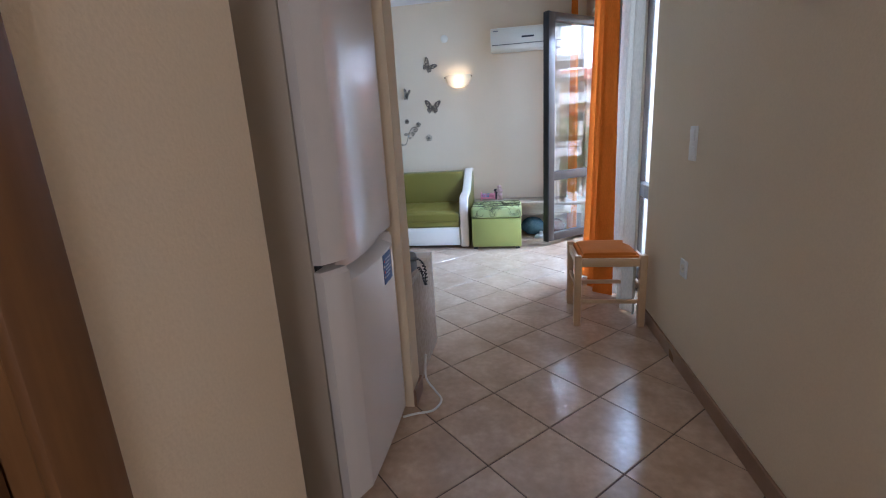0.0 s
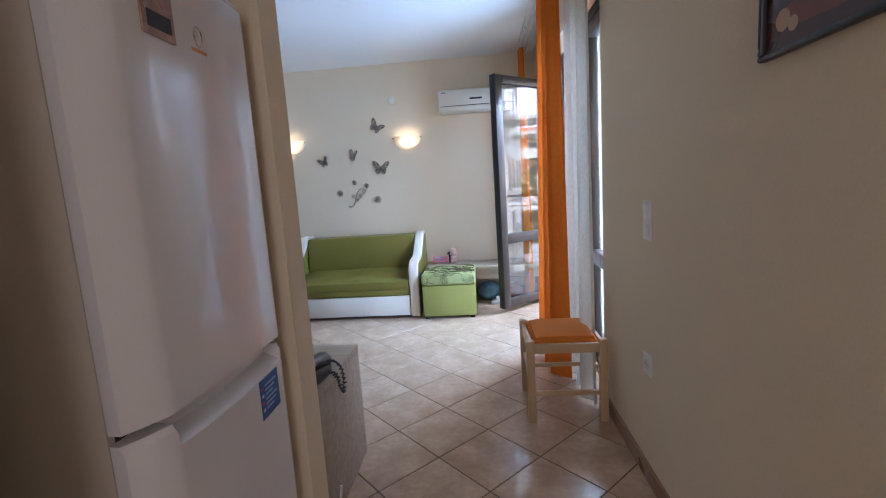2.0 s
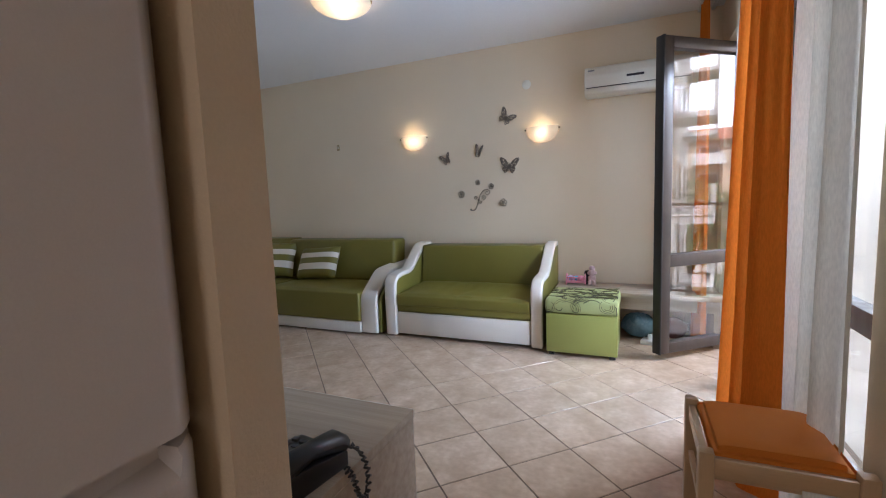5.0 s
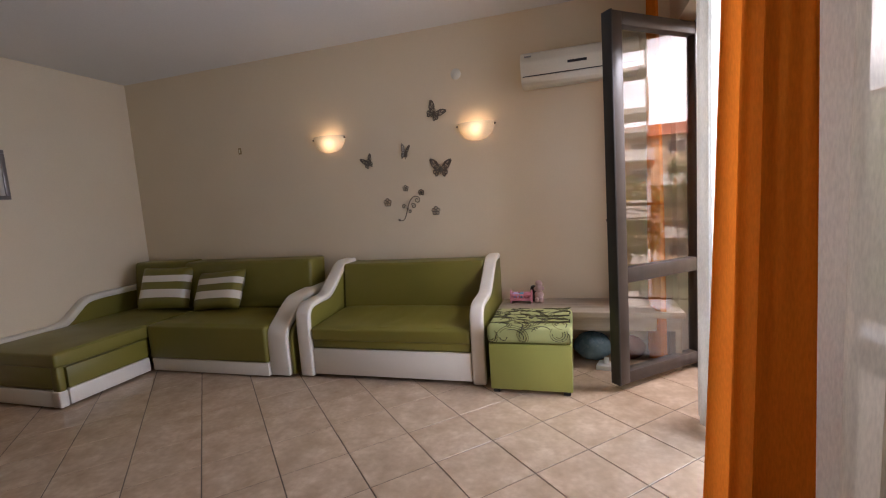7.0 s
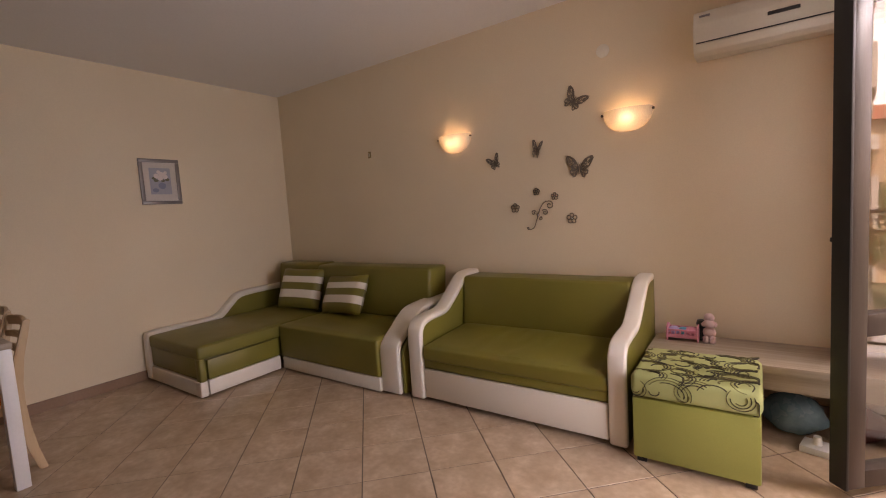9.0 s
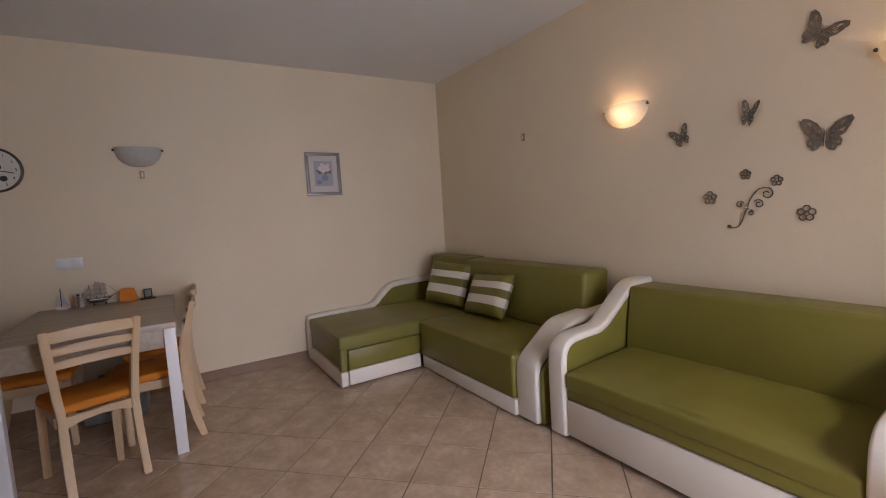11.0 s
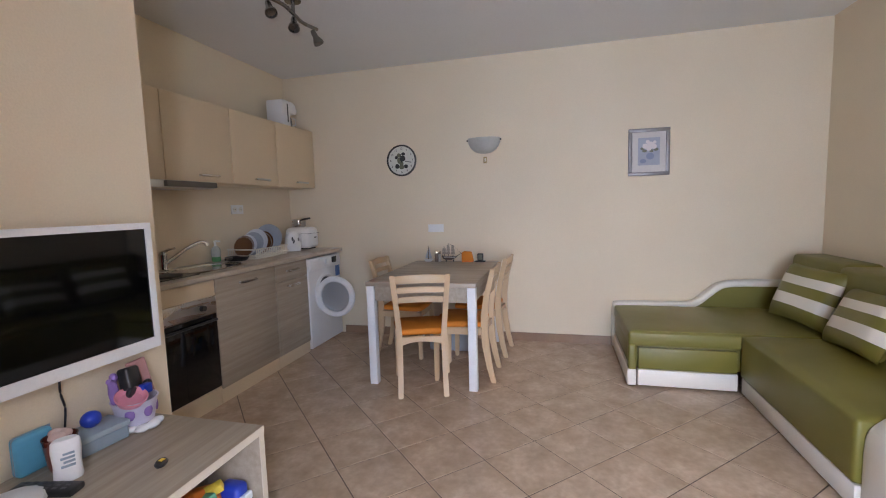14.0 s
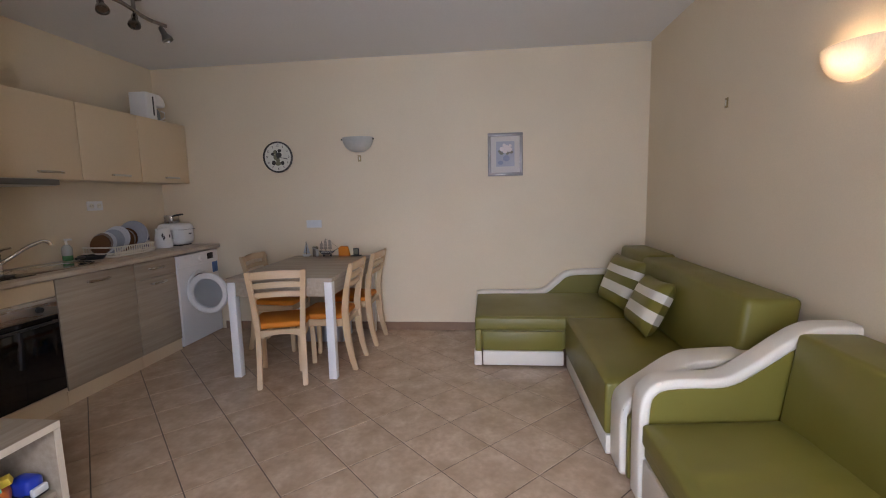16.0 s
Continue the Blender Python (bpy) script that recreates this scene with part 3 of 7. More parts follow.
def slat_bm(w, z, h, y, bow, thick=0.018):
    bm = bmesh.new()
    n = 10
    ring = []
    for i in range(n + 1):
        u = -1 + 2 * i / n
        x = u * w / 2
        yy = y - bow * (1 - u * u)
        lift = 0.012 * (1 - u * u)
        ring.append([bm.verts.new(v) for v in ((x, yy, z + lift * 0.6), (x, yy + thick, z + lift * 0.6), (x, yy + thick, z + h + lift), (x, yy, z + h + lift))])
    for a, b in zip(ring, ring[1:]):
        for k in range(4):
            bm.faces.new((a[k], a[(k + 1) % 4], b[(k + 1) % 4], b[k]))
    bm.faces.new(ring[0])
    bm.faces.new(ring[-1][::-1])
    bmesh.ops.recalc_face_normals(bm, faces=bm.faces)
    bmesh.ops.bevel(bm, geom=[e for e in bm.edges if e.calc_face_angle(0) > 0.8], offset=0.004, segments=2, affect="EDGES")
    return bm


def flat_post(line, w, t0, t1):
    """A curved post in the y-z plane at x, as (x, y, z, depth) stations."""
    bm = bmesh.new()
    ring = []
    for x, y, z, d in line:
        ring.append([bm.verts.new(v) for v in ((x - w / 2, y - d / 2, z), (x + w / 2, y - d / 2, z), (x + w / 2, y + d / 2, z), (x - w / 2, y + d / 2, z))])
    for a, b in zip(ring, ring[1:]):
        for k in range(4):
            bm.faces.new((a[k], a[(k + 1) % 4], b[(k + 1) % 4], b[k]))
    bm.faces.new(ring[0][::-1])
    bm.faces.new(ring[-1])
    bmesh.ops.recalc_face_normals(bm, faces=bm.faces)
    bmesh.ops.bevel(bm, geom=[e for e in bm.edges if e.calc_face_angle(0) > 0.8], offset=0.005, segments=2, affect="EDGES")
    return bm


def chair():
    """Faces +y; origin on the floor under the seat."""
    c = thing("dining_chair", (0, 0, 0), "light beech dining chair with orange padded seat", "chair", "chairs round the table")
    for s in (-1, 1):
        st = [(-0.235, 0.0, 0.036), (-0.205, 0.12, 0.042), (-0.182, 0.26, 0.05), (-0.172, 0.40, 0.054), (-0.175, 0.50, 0.05), (-0.195, 0.64, 0.042), (-0.225, 0.76, 0.036), (-0.245, 0.845, 0.03)]
        part("back_post", flat_post([(s * (0.150 + 0.035 * max(0, z - 0.4) / 0.45 + 0.012 * (0.4 - min(z, 0.4))), y, z, d) for y, z, d in st], 0.036, 0, 0), BEECH, c)
        leg = flat_post([(s * 0.19, 0.185, 0.0, 0.03), (s * 0.188, 0.182, 0.2, 0.036), (s * 0.183, 0.178, 0.405, 0.044)], 0.036, 0, 0)
        part("front_leg", leg, BEECH, c)
        part("side_rail", B(s * 0.165 - 0.011, -0.155, 0.355, s * 0.165 + 0.011, 0.16, 0.408, 0.003), PLY, c)
    part("front_rail", B(-0.165, 0.165, 0.355, 0.165, 0.187, 0.408, 0.003), PLY, c)
    bm = bmesh.new()
    prism(bm, [(-0.135, 0.408), (-0.135, 0.35), (-0.08, 0.368), (0, 0.375), (0.08, 0.368), (0.135, 0.35), (0.135, 0.408)], "y", -0.187, -0.165, 0.003, 1)
    part("back_rail", bm, PLY, c)
    part("slat", slat_bm(0.352, 0.785, 0.052, -0.245, 0.022), PLY, c)
    part("slat", slat_bm(0.345, 0.718, 0.036, -0.226, 0.020), PLY, c)
    part("slat", slat_bm(0.338, 0.648, 0.036, -0.206, 0.018), PLY, c)
    bm = bmesh.new()
    prism(bm, [(-0.165, -0.16), (0.165, -0.16), (0.205, 0.12), (0.19, 0.2), (0, 0.21), (-0.19, 0.2), (-0.205, 0.12)], "z", 0.41, 0.455, 0.018, 3)
    part("seat", bm, ORANGE, c, "orange padded seat")
    return c


first = chair()
first.matrix_world = pose(-2.835, 2.325, 0, 0, 0, 108)
copy_thing(first, pose(-3.10, 2.595, 0, 0, 0, 180))
copy_thing(first, pose(-3.66, 2.63, 0, 0, 0, 177))
copy_thing(first, pose(-3.52, 1.97, 0, 0, 0, 0))

# ---------------------------------------------------------------- stool
stool = thing("stool", (0.82, 2.70, 0), "light beech stool with orange padded seat", "stool")
SX0, SX1, SY0, SY1 = 0.612, 1.022, 2.50, 2.91
for x in (SX0, SX1 - 0.042):
    for y in (SY0, SY1 - 0.042):
        part("leg", B(x, y, 0, x + 0.042, y + 0.042, 0.445, 0.007), BEECH, stool)
for y in (SY0 + 0.01, SY1 - 0.032):
    part("seat_rail", B(SX0 + 0.042, y, 0.375, SX1 - 0.042, y + 0.022, 0.425, 0.003), PLY, stool)
    part("stretcher", B(SX0 + 0.042, y + 0.002, 0.145, SX1 - 0.042, y + 0.02, 0.17, 0.003), PLY, stool)
for x in (SX0 + 0.01, SX1 - 0.032):
    part("seat_rail", B(x, SY0 + 0.042, 0.375, x + 0.022, SY1 - 0.042, 0.425, 0.003), PLY, stool)
    part("stretcher", B(x + 0.002, SY0 + 0.042, 0.225, x + 0.02, SY1 - 0.042, 0.25, 0.003), PLY, stool)
part("seat", puffed(SX0 + 0.036, SY0 + 0.03, 0.418, SX1 - 0.036, SY1 - 0.03, 0.452, 0.028, 0, 1, 16, 16), ORANGE, stool, "orange padded seat")

# ---------------------------------------------------------------- fridge
FY0, FY1 = 0.996, 1.592
fridge = thing("refrigerator", (-0.5, 1.27, 0), "tall white two-door refrigerator with recessed handles", "refrigerator")
part("body", B(-0.83, FY0 + 0.004, 0.03, -0.285, FY1 - 0.004, 1.77, 0.006), FRIDGE_DIM, fridge)
for y in (FY0 + 0.05, FY1 - 0.05):
    for x in (-0.78, -0.33):
        bm = bmesh.new()
        rod(bm, (x, y, 0), (x, y, 0.03), 0.018)
        part("foot", bm, BLACK, fridge)


FLAT0, FLAT1 = 1.074, 1.536


def fridge_front(y):
    """The door's plan: a slanted band on either side of a nearly flat front."""
    if y < FLAT0:
        return -0.252 + 0.044 * ((y - FY0) / (FLAT0 - FY0)) ** 0.8
    if y > FLAT1:
        return -0.274 + 0.066 * ((FY1 - y) / (FY1 - FLAT1)) ** 0.6
    u = (y - (FLAT0 + FLAT1) / 2) / ((FLAT1 - FLAT0) / 2)
    return -0.208 + 0.004 * (1 - u * u)


def fridge_door(z0, z1, scoop_top):
    """A door with slanted sides; the lower one has a scooped handle along its top."""
    bm = bmesh.new()
    ys = [FY0, FY0 + 0.03, FY0 + 0.06, FLAT0 - 0.003, FLAT0 + 0.003]
    ys += [FLAT0 + 0.009 + (FLAT1 - FLAT0 - 0.018) * k / 16 for k in range(17)]
    ys += [FLAT1 - 0.003, FLAT1 + 0.003, FLAT1 + 0.02, FLAT1 + 0.04, FY1]
    cols = []
    for y in ys:
        f = fridge_front(y)
        inside = scoop_top and FLAT0 + 0.006 < y < FLAT1 - 0.006
        u = (y - (FLAT0 + FLAT1) / 2) / ((FLAT1 - FLAT0) / 2)
        lip = z1 - 0.044 - 0.012 * (1 - u * u) if inside else z1 - 0.012
        deep = f - 0.05 if inside else max(-0.277, f - 0.008)
        cols.append([bm.verts.new(v) for v in ((-0.278, y, z0), (f, y, z0), (f, y, lip - 0.005), (max(-0.2765, f - 0.005), y, lip), (deep, y, lip + 0.02 if inside else z1 - 0.006), (deep, y, z1 - 0.002), (-0.278, y, z1))])
    for a, b in zip(cols, cols[1:]):
        for k in range(7):
            bm.faces.new((a[k], a[(k + 1) % 7], b[(k + 1) % 7], b[k]))
    bm.faces.new(cols[0])
    bm.faces.new(cols[-1][::-1])
    bmesh.ops.recalc_face_normals(bm, faces=bm.faces)
    return bm


upper = part("upper_door", fridge_door(0.846, 1.775, False), FRIDGE, fridge)
lower = part("lower_door", fridge_door(0.06, 0.826, True), FRIDGE, fridge)
part("seal", B(-0.29, FY0 + 0.02, 0.06, -0.277, FY1 - 0.02, 1.765), GASKET, fridge)
part("toe_panel", B(-0.30, FY0 + 0.02, 0.0, -0.28, FY1 - 0.02, 0.055), FRIDGE_DIM, fridge)

# ---------------------------------------------------------------- television wall: cabinet and set
tvc = thing("television_cabinet", (-0.66, 2.0, 0), "grey-brown laminate low television cabinet with open shelf", "cabinet")
CX0, CX1, CY0, CY1, CZ = -1.125, -0.20, TVWALL + 0.014, 2.28, 0.545
part("top", B(CX0, CY0, CZ - 0.028, CX1, CY1, CZ, 0.002), LAM_X, tvc)
part("side", B(CX0, CY0, 0, CX0 + 0.025, CY1 - 0.003, CZ - 0.029, 0.002), LAM_X, tvc)
part("side", B(CX1 - 0.025, CY0, 0, CX1, CY1 - 0.003, CZ - 0.029, 0.002), LAM_X, tvc)
part("back", B(CX0 + 0.025, CY0, 0.02, CX1 - 0.025, CY0 + 0.01, CZ - 0.029), LAM_X, tvc)
part("shelf", B(CX0 + 0.026, CY0 + 0.012, 0.26, CX1 - 0.026, CY1 - 0.02, 0.28, 0.002), LAM_X, tvc)
part("bottom", B(CX0 + 0.026, CY0 + 0.012, 0.03, CX1 - 0.026, CY1 - 0.01, 0.05, 0.002), LAM_X, tvc)
part("edge_band", B(CX0 + 0.001, CY1 + 0.0005, CZ - 0.027, CX1 - 0.001, CY1 + 0.003, CZ - 0.001), EDGE, tvc)
part("edge_band", B(CX0 + 0.001, CY1 - 0.0025, 0.001, CX0 + 0.024, CY1 + 0.001, CZ - 0.03), EDGE, tvc)

tv = thing("television", (-0.80, TVWALL, 0.83), "white framed flat television on the wall, switched off", "television")
VX0, VX1, VZ0, VZ1 = -1.172, -0.415, 0.795, 1.265
part("back_shell", B(VX0 + 0.03, TVWALL + 0.015, VZ0 + 0.03, VX1 - 0.03, TVWALL + 0.05, VZ1 - 0.03, 0.01), WHITE, tv)
bm = bmesh.new()
for b in ((VX0, VZ0, VX1, VZ0 + 0.04), (VX0, VZ1 - 0.022, VX1, VZ1), (VX0, VZ0 + 0.04, VX0 + 0.022, VZ1 - 0.022), (VX1 - 0.022, VZ0 + 0.04, VX1, VZ1 - 0.022)):
    box(bm, b[0], TVWALL + 0.045, b[1], b[2], TVWALL + 0.078, b[3])
part("bezel", bm, WHITE, tv, "glossy white bezel", smooth=False)
part("screen", B(VX0 + 0.021, TVWALL + 0.05, VZ0 + 0.039, VX1 - 0.021, TVWALL + 0.072, VZ1 - 0.021), SCREEN, tv, "black screen")

# ---------------------------------------------------------------- kitchen
KF = 1.09


def handle(owner, x, z, y, w=0.13):
    bm = bmesh.new()
    tube(bm, [(x - w / 2, y, z), (x - w / 2 + 0.004, y + 0.02, z), (x - w / 2 + 0.016, y + 0.028, z), (x + w / 2 - 0.016, y + 0.028, z), (x + w / 2 - 0.004, y + 0.02, z), (x + w / 2, y, z)], 0.0085, 8)
    return part("handle", bm, STEEL, owner, "brushed steel bar handle")


def unit(name, x0, x1, label):
    u = thing(name, ((x0 + x1) / 2, 0.8, 0), label, "cabinet", "kitchen base units")
    part("body", B(x0 + 0.001, KITCHEN + 0.01, 0.10, x1 - 0.001, KF - 0.02, 0.86), LAM_X, u)
    part("plinth", B(x0 + 0.001, KF - 0.06, 0, x1 - 0.001, KF - 0.012, 0.10), CREAM, u)
    return u


u = unit("sink_unit", -2.895, -2.255, "streaked grey-brown kitchen base cabinet with tall door")
d = part("door", B(-2.892, KF - 0.018, 0.104, -2.258, KF, 0.855, 0.002), LAM_X, u)
handle(d, -2.57, 0.795, KF, 0.17)
u = unit("drawer_unit", -3.36, -2.899, "streaked grey-brown kitchen base cabinet with drawer and door")
d = part("drawer_front", B(-3.357, KF - 0.018, 0.712, -2.902, KF, 0.855, 0.002), LAM_X, u)
handle(d, -3.13, 0.79, KF, 0.16)
d = part("door", B(-3.357, KF - 0.018, 0.104, -2.902, KF, 0.708, 0.002), LAM_X, u)
handle(d, -3.13, 0.665, KF, 0.16)
u = thing("oven", (-1.95, 0.8, 0), "built-in oven with steel panel and black glass door", "oven")
part("housing", B(-2.251, KITCHEN + 0.01, 0.10, -1.651, KF - 0.02, 0.86), CREAM, u)
part("plinth", B(-2.251, KF - 0.06, 0, -1.651, KF - 0.012, 0.10), CREAM, u)
part("filler", B(-2.249, KF - 0.018, 0.752, -1.653, KF, 0.855, 0.002), CREAM, u)
part("lower_filler", B(-2.249, KF - 0.018, 0.104, -1.653, KF, 0.13, 0.002), CREAM, u)
part("control_panel", B(-2.247, KF - 0.018, 0.64, -1.655, KF + 0.006, 0.748, 0.003), STEEL, u, "brushed steel control panel")
for kx in (-2.125, -1.73):
    bm = bmesh.new()
    rod(bm, (kx, KF + 0.006, 0.69), (kx, KF + 0.03, 0.69), 0.02, 0.017, 20)
    part("knob", bm, BLACK, u)
d = part("oven_door", B(-2.247, KF - 0.018, 0.135, -1.655, KF + 0.004, 0.634, 0.004), SCREEN, u, "black glass door")
bm = bmesh.new()
tube(bm, [(-2.21, KF + 0.004, 0.60), (-2.21, KF + 0.038, 0.602), (-1.69, KF + 0.038, 0.602), (-1.69, KF + 0.004, 0.60)], 0.009, 8)
part("door_handle", bm, BLACK, d)
u = unit("end_unit", -1.649, TVEND - 0.002, "cream kitchen base cabinet beside the oven")
part("door", B(-1.646, KF - 0.018, 0.104, TVEND - 0.005, KF, 0.855, 0.002), LAM_X, u)

top = thing("worktop", (-2.6, 0.85, 0.86), "beige stone-look kitchen worktop with rounded front edge", "worktop")
bm = bmesh.new()
box(bm, WEST + 0.003, KITCHEN + 0.002, 0.862, -2.72, 1.125, 0.898, 0.008, 3)
box(bm, -2.22, KITCHEN + 0.002, 0.862, TVEND - 0.003, 1.125, 0.898, 0.008, 3)
box(bm, -2.735, KITCHEN + 0.0025, 0.8622, -2.205, 0.665, 0.8979)
box(bm, -2.735, 1.0, 0.8622, -2.205, 1.1245, 0.8979, 0.006, 2)
part("slab", bm, COUNTER, top)

for i, (x0, x1) in enumerate(((-3.985, -3.365), (-3.362, -2.79), (-2.787, -2.175), (-2.172, -1.57))):
    u = thing("wall_cabinet", ((x0 + x1) / 2, 0.7, 1.51), "plain cream kitchen wall cabinet with bar handle", "cabinet", "kitchen wall cabinets")
    part("body", B(x0 + 0.001, KITCHEN + 0.003, 1.512, x1 - 0.001, 0.835, 2.085), CREAM, u)
    d = part("door", B(x0 + 0.002, 0.837, 1.514, x1 - 0.002, 0.855, 2.083, 0.002), CREAM, u)
    handle(d, (x0 + x1) / 2 - 0.06, 1.56, 0.855, 0.17)

hood = thing("cooker_hood", (-2.3, 0.75, 1.45), "slim steel built-in cooker hood", "cooker hood")
part("body", B(-2.53, 0.60, 1.462, -1.93, 0.90, 1.510, 0.004), STEEL, hood)
part("front_trim", B(-2.53, 0.901, 1.468, -2.11, 0.93, 1.506, 0.004), mat("hood_trim", (0.16, 0.145, 0.125), None, 0.4, 0.6), hood)

# ---------------------------------------------------------------- washing machine
DOORGLASS = glass_mat("door_glass", (0.84, 0.87, 0.90), 0.03)
paint_blue = mat("blue_print", (0.03, 0.10, 0.32), (0.10, 0.20, 0.40), 0.35, big=30)
wm = thing("washing_machine", (-3.67, 0.82, 0), "white front-loading washing machine with open door", "washing machine")
WX0, WX1, WF = -3.965, -3.372, 1.095
part("body", B(WX0, 0.58, 0.012, WX1, WF, 0.848, 0.008, 3), WHITE, wm)
part("control_panel", B(WX0 + 0.006, WF, 0.735, WX1 - 0.006, WF + 0.008, 0.843, 0.004), WHITE, wm)
part("drawer", B(-3.56, WF + 0.008, 0.752, -3.385, WF + 0.014, 0.83, 0.003), WHITE, wm)
part("display", B(-3.875, WF + 0.009, 0.765, -3.785, WF + 0.0125, 0.825, 0.002), SCREEN, wm, "dark display")
bm = bmesh.new()
rod(bm, (-3.68, WF + 0.006, 0.79), (-3.68, WF + 0.03, 0.79), 0.027, 0.023, 24)
part("dial", bm, WHITE, wm)
PC = (-3.655, WF, 0.495)
bm = bmesh.new()
yax = Matrix.Rotation(radians(-90), 4, "X")
spin(bm, [(0.19, 0.0), (0.19, 0.012), (0.172, 0.02), (0.158, 0.012), (0.152, 0.002), (0.152, 0.0)], PC, 40, yax)
part("porthole_ring", bm, WHITE, wm)
bm = bmesh.new()
spin(bm, [(0.152, 0.003), (0.148, -0.01), (0.135, -0.04), (0.0005, -0.045)], (PC[0], PC[1] + 0.002, PC[2]), 40, yax)
part("door_seal", bm, mat("grey_rubber", (0.09, 0.09, 0.095), None, 0.5), wm, "grey rubber door seal")
hx, hz = PC[0] + 0.19, PC[2]
swing = turn_about(hx, WF + 0.02, hz, 0, 0, -86)
bm = bmesh.new()
spin(bm, [(0.138, 0.0), (0.185, 0.002), (0.19, 0.02), (0.178, 0.034), (0.146, 0.038), (0.138, 0.032), (0.138, 0.0)], (PC[0], WF + 0.02, hz), 44, yax)
bmesh.ops.transform(bm, matrix=swing, verts=bm.verts)
wd = part("door", bm, WHITE, wm, "round white door standing open")
bm = bmesh.new()
spin(bm, [(0.14, 0.02), (0.136, -0.01), (0.115, -0.05), (0.08, -0.068), (0.0005, -0.072)], (PC[0], WF + 0.02, hz), 40, yax)
bmesh.ops.transform(bm, matrix=swing, verts=bm.verts)
part("glass_bowl", bm, DOORGLASS, wd)
part("sticker", B(-3.945, WF + 0.001, 0.235, -3.875, WF + 0.003, 0.285), paint_blue, wm, "blue sticker")
part("sticker", B(-3.95, WF + 0.001, 0.62, -3.865, WF + 0.003, 0.725), paint_blue, wm, "blue sticker")
for x in (WX0 + 0.04, WX1 - 0.04):
    for y in (0.62, WF - 0.05):
        bm = bmesh.new()
        rod(bm, (x, y, 0), (x, y, 0.013), 0.02)
        part("foot", bm, BLACK, wm)


def paint(name, c, rough=0.5, **kw):
    return mat(name, c, tuple(x * 0.9 for x in c), rough, **kw)


# ---------------------------------------------------------------- curtains
def hanging(name, y0, y1, x, amp, folds, z0, z1, material, label, flare=0.0, seed=0, pinch=0.0, lean=0.0):
    """A gathered cloth along y with folds that deepen and wander towards the hem."""
    bm = bmesh.new()
    rnd = random.Random(seed)
    ph = [rnd.uniform(0, 6.28) for _ in range(4)]
    n, rows = folds * 14, 26
    grid = []
    for r in range(rows + 1):
        h = r / rows
        z = z1 + (z0 - z1) * h
        row = []
        for i in range(n + 1):
            u = i / n
            a = amp * (0.55 + 0.45 * h) * (0.75 + 0.5 * math.sin(u * 5.1 + ph[0]) ** 2)
            w = u * folds * 2 * math.pi + 0.5 * math.sin(h * 2.2 + ph[1]) + 0.35 * math.sin(u * 9 + h * 1.7 + ph[2])
            c = 0.5 + (u - 0.5) * (1 + flare * (h - 0.5) - pinch * (1 - h) ** 3)
            y = y0 + (y1 - y0) * c + lean * h * u + 0.3 * a * math.cos(w)
            row.append(bm.verts.new((x + a * math.sin(w) + 0.2 * a * math.sin(2 * w + ph[3]), y, z)))
        grid.append(row)
    for p, q in zip(grid, grid[1:]):
        for i in range(n):
            bm.faces.new((p[i], p[i + 1], q[i + 1], q[i]))
    c = thing(name, (x, (y0 + y1) / 2, z0), label, "curtain", "curtains")
    part("cloth", bm, material, c)
    bm = bmesh.new()
    for i in range(0, folds + 1):
        y = y0 + (y1 - y0) * (0.5 + (i / folds - 0.5) * (1 - flare / 2 - pinch))
        box(bm, x - 0.004, y - 0.006, z1 - 0.01, x + 0.004, y + 0.006, 2.612)
    part("hooks", bm, WHITE, c)
    return c


hanging("curtain", 2.985, 3.32, 0.885, 0.066, 4, 0.02, 2.59, DRAPE, "orange floor-length curtain gathered beside the balcony window", 0.1, 2, 0.0, 0.17)
hanging("curtain", 4.90, 5.24, 0.90, 0.035, 5, 0.025, 2.59, DRAPE, "orange floor-length curtain hanging behind the open balcony door", 0.2, 7, 0.35)
hanging("sheer_curtain", 2.63, 3.12, 0.975, 0.035, 3, 0.02, 2.59, SHEER, "white sheer voile curtain beside the window", 0.05, 11)
hanging("sheer_curtain", 3.98, 4.28, 0.985, 0.03, 3, 0.02, 2.59, SHEER, "white sheer voile curtain beside the balcony door", 0.03, 13)
rail_ = thing("curtain_rail", (0.93, 4.0, 2.61), "white double curtain rail under the ceiling", "curtain rail")
for x in (0.885, 0.93, 0.98):
    part("track", B(x - 0.012, 2.61, 2.612, x + 0.012, 5.3, CEILING - 0.001, 0.003), WHITE, rail_)

# ---------------------------------------------------------------- air conditioner
ac = thing("air_conditioner", (0.43, NORTH, 2.04), "white split air conditioner mounted on the wall", "air conditioner")
bm = bmesh.new()
prism(bm, [(NORTH - 0.003, 2.045), (5.17, 2.035), (5.13, 2.055), (5.115, 2.10), (5.12, 2.20), (5.145, 2.265), (5.18, 2.28), (NORTH - 0.003, 2.28)], "x", 0.03, 0.83, 0.008, 2)
part("body", bm, IVORY, ac)
bm = bmesh.new()
prism(bm, [(5.163, 2.037), (5.122, 2.054), (5.108, 2.09), (5.104, 2.088), (5.118, 2.05), (5.162, 2.033)], "x", 0.05, 0.81, 0.001, 1)
part("louvre", bm, IVORY, ac)
part("gap", B(0.045, 5.110, 2.096, 0.815, 5.121, 2.101), GASKET, ac)
part("display_strip", B(0.36, 5.108, 2.155, 0.49, 5.119, 2.172, 0.003), BLACK, ac, "dark display strip")
part("badge", B(0.06, 5.128, 2.236, 0.11, 5.134, 2.246), paint("grey_mark", (0.25, 0.25, 0.26)), ac)


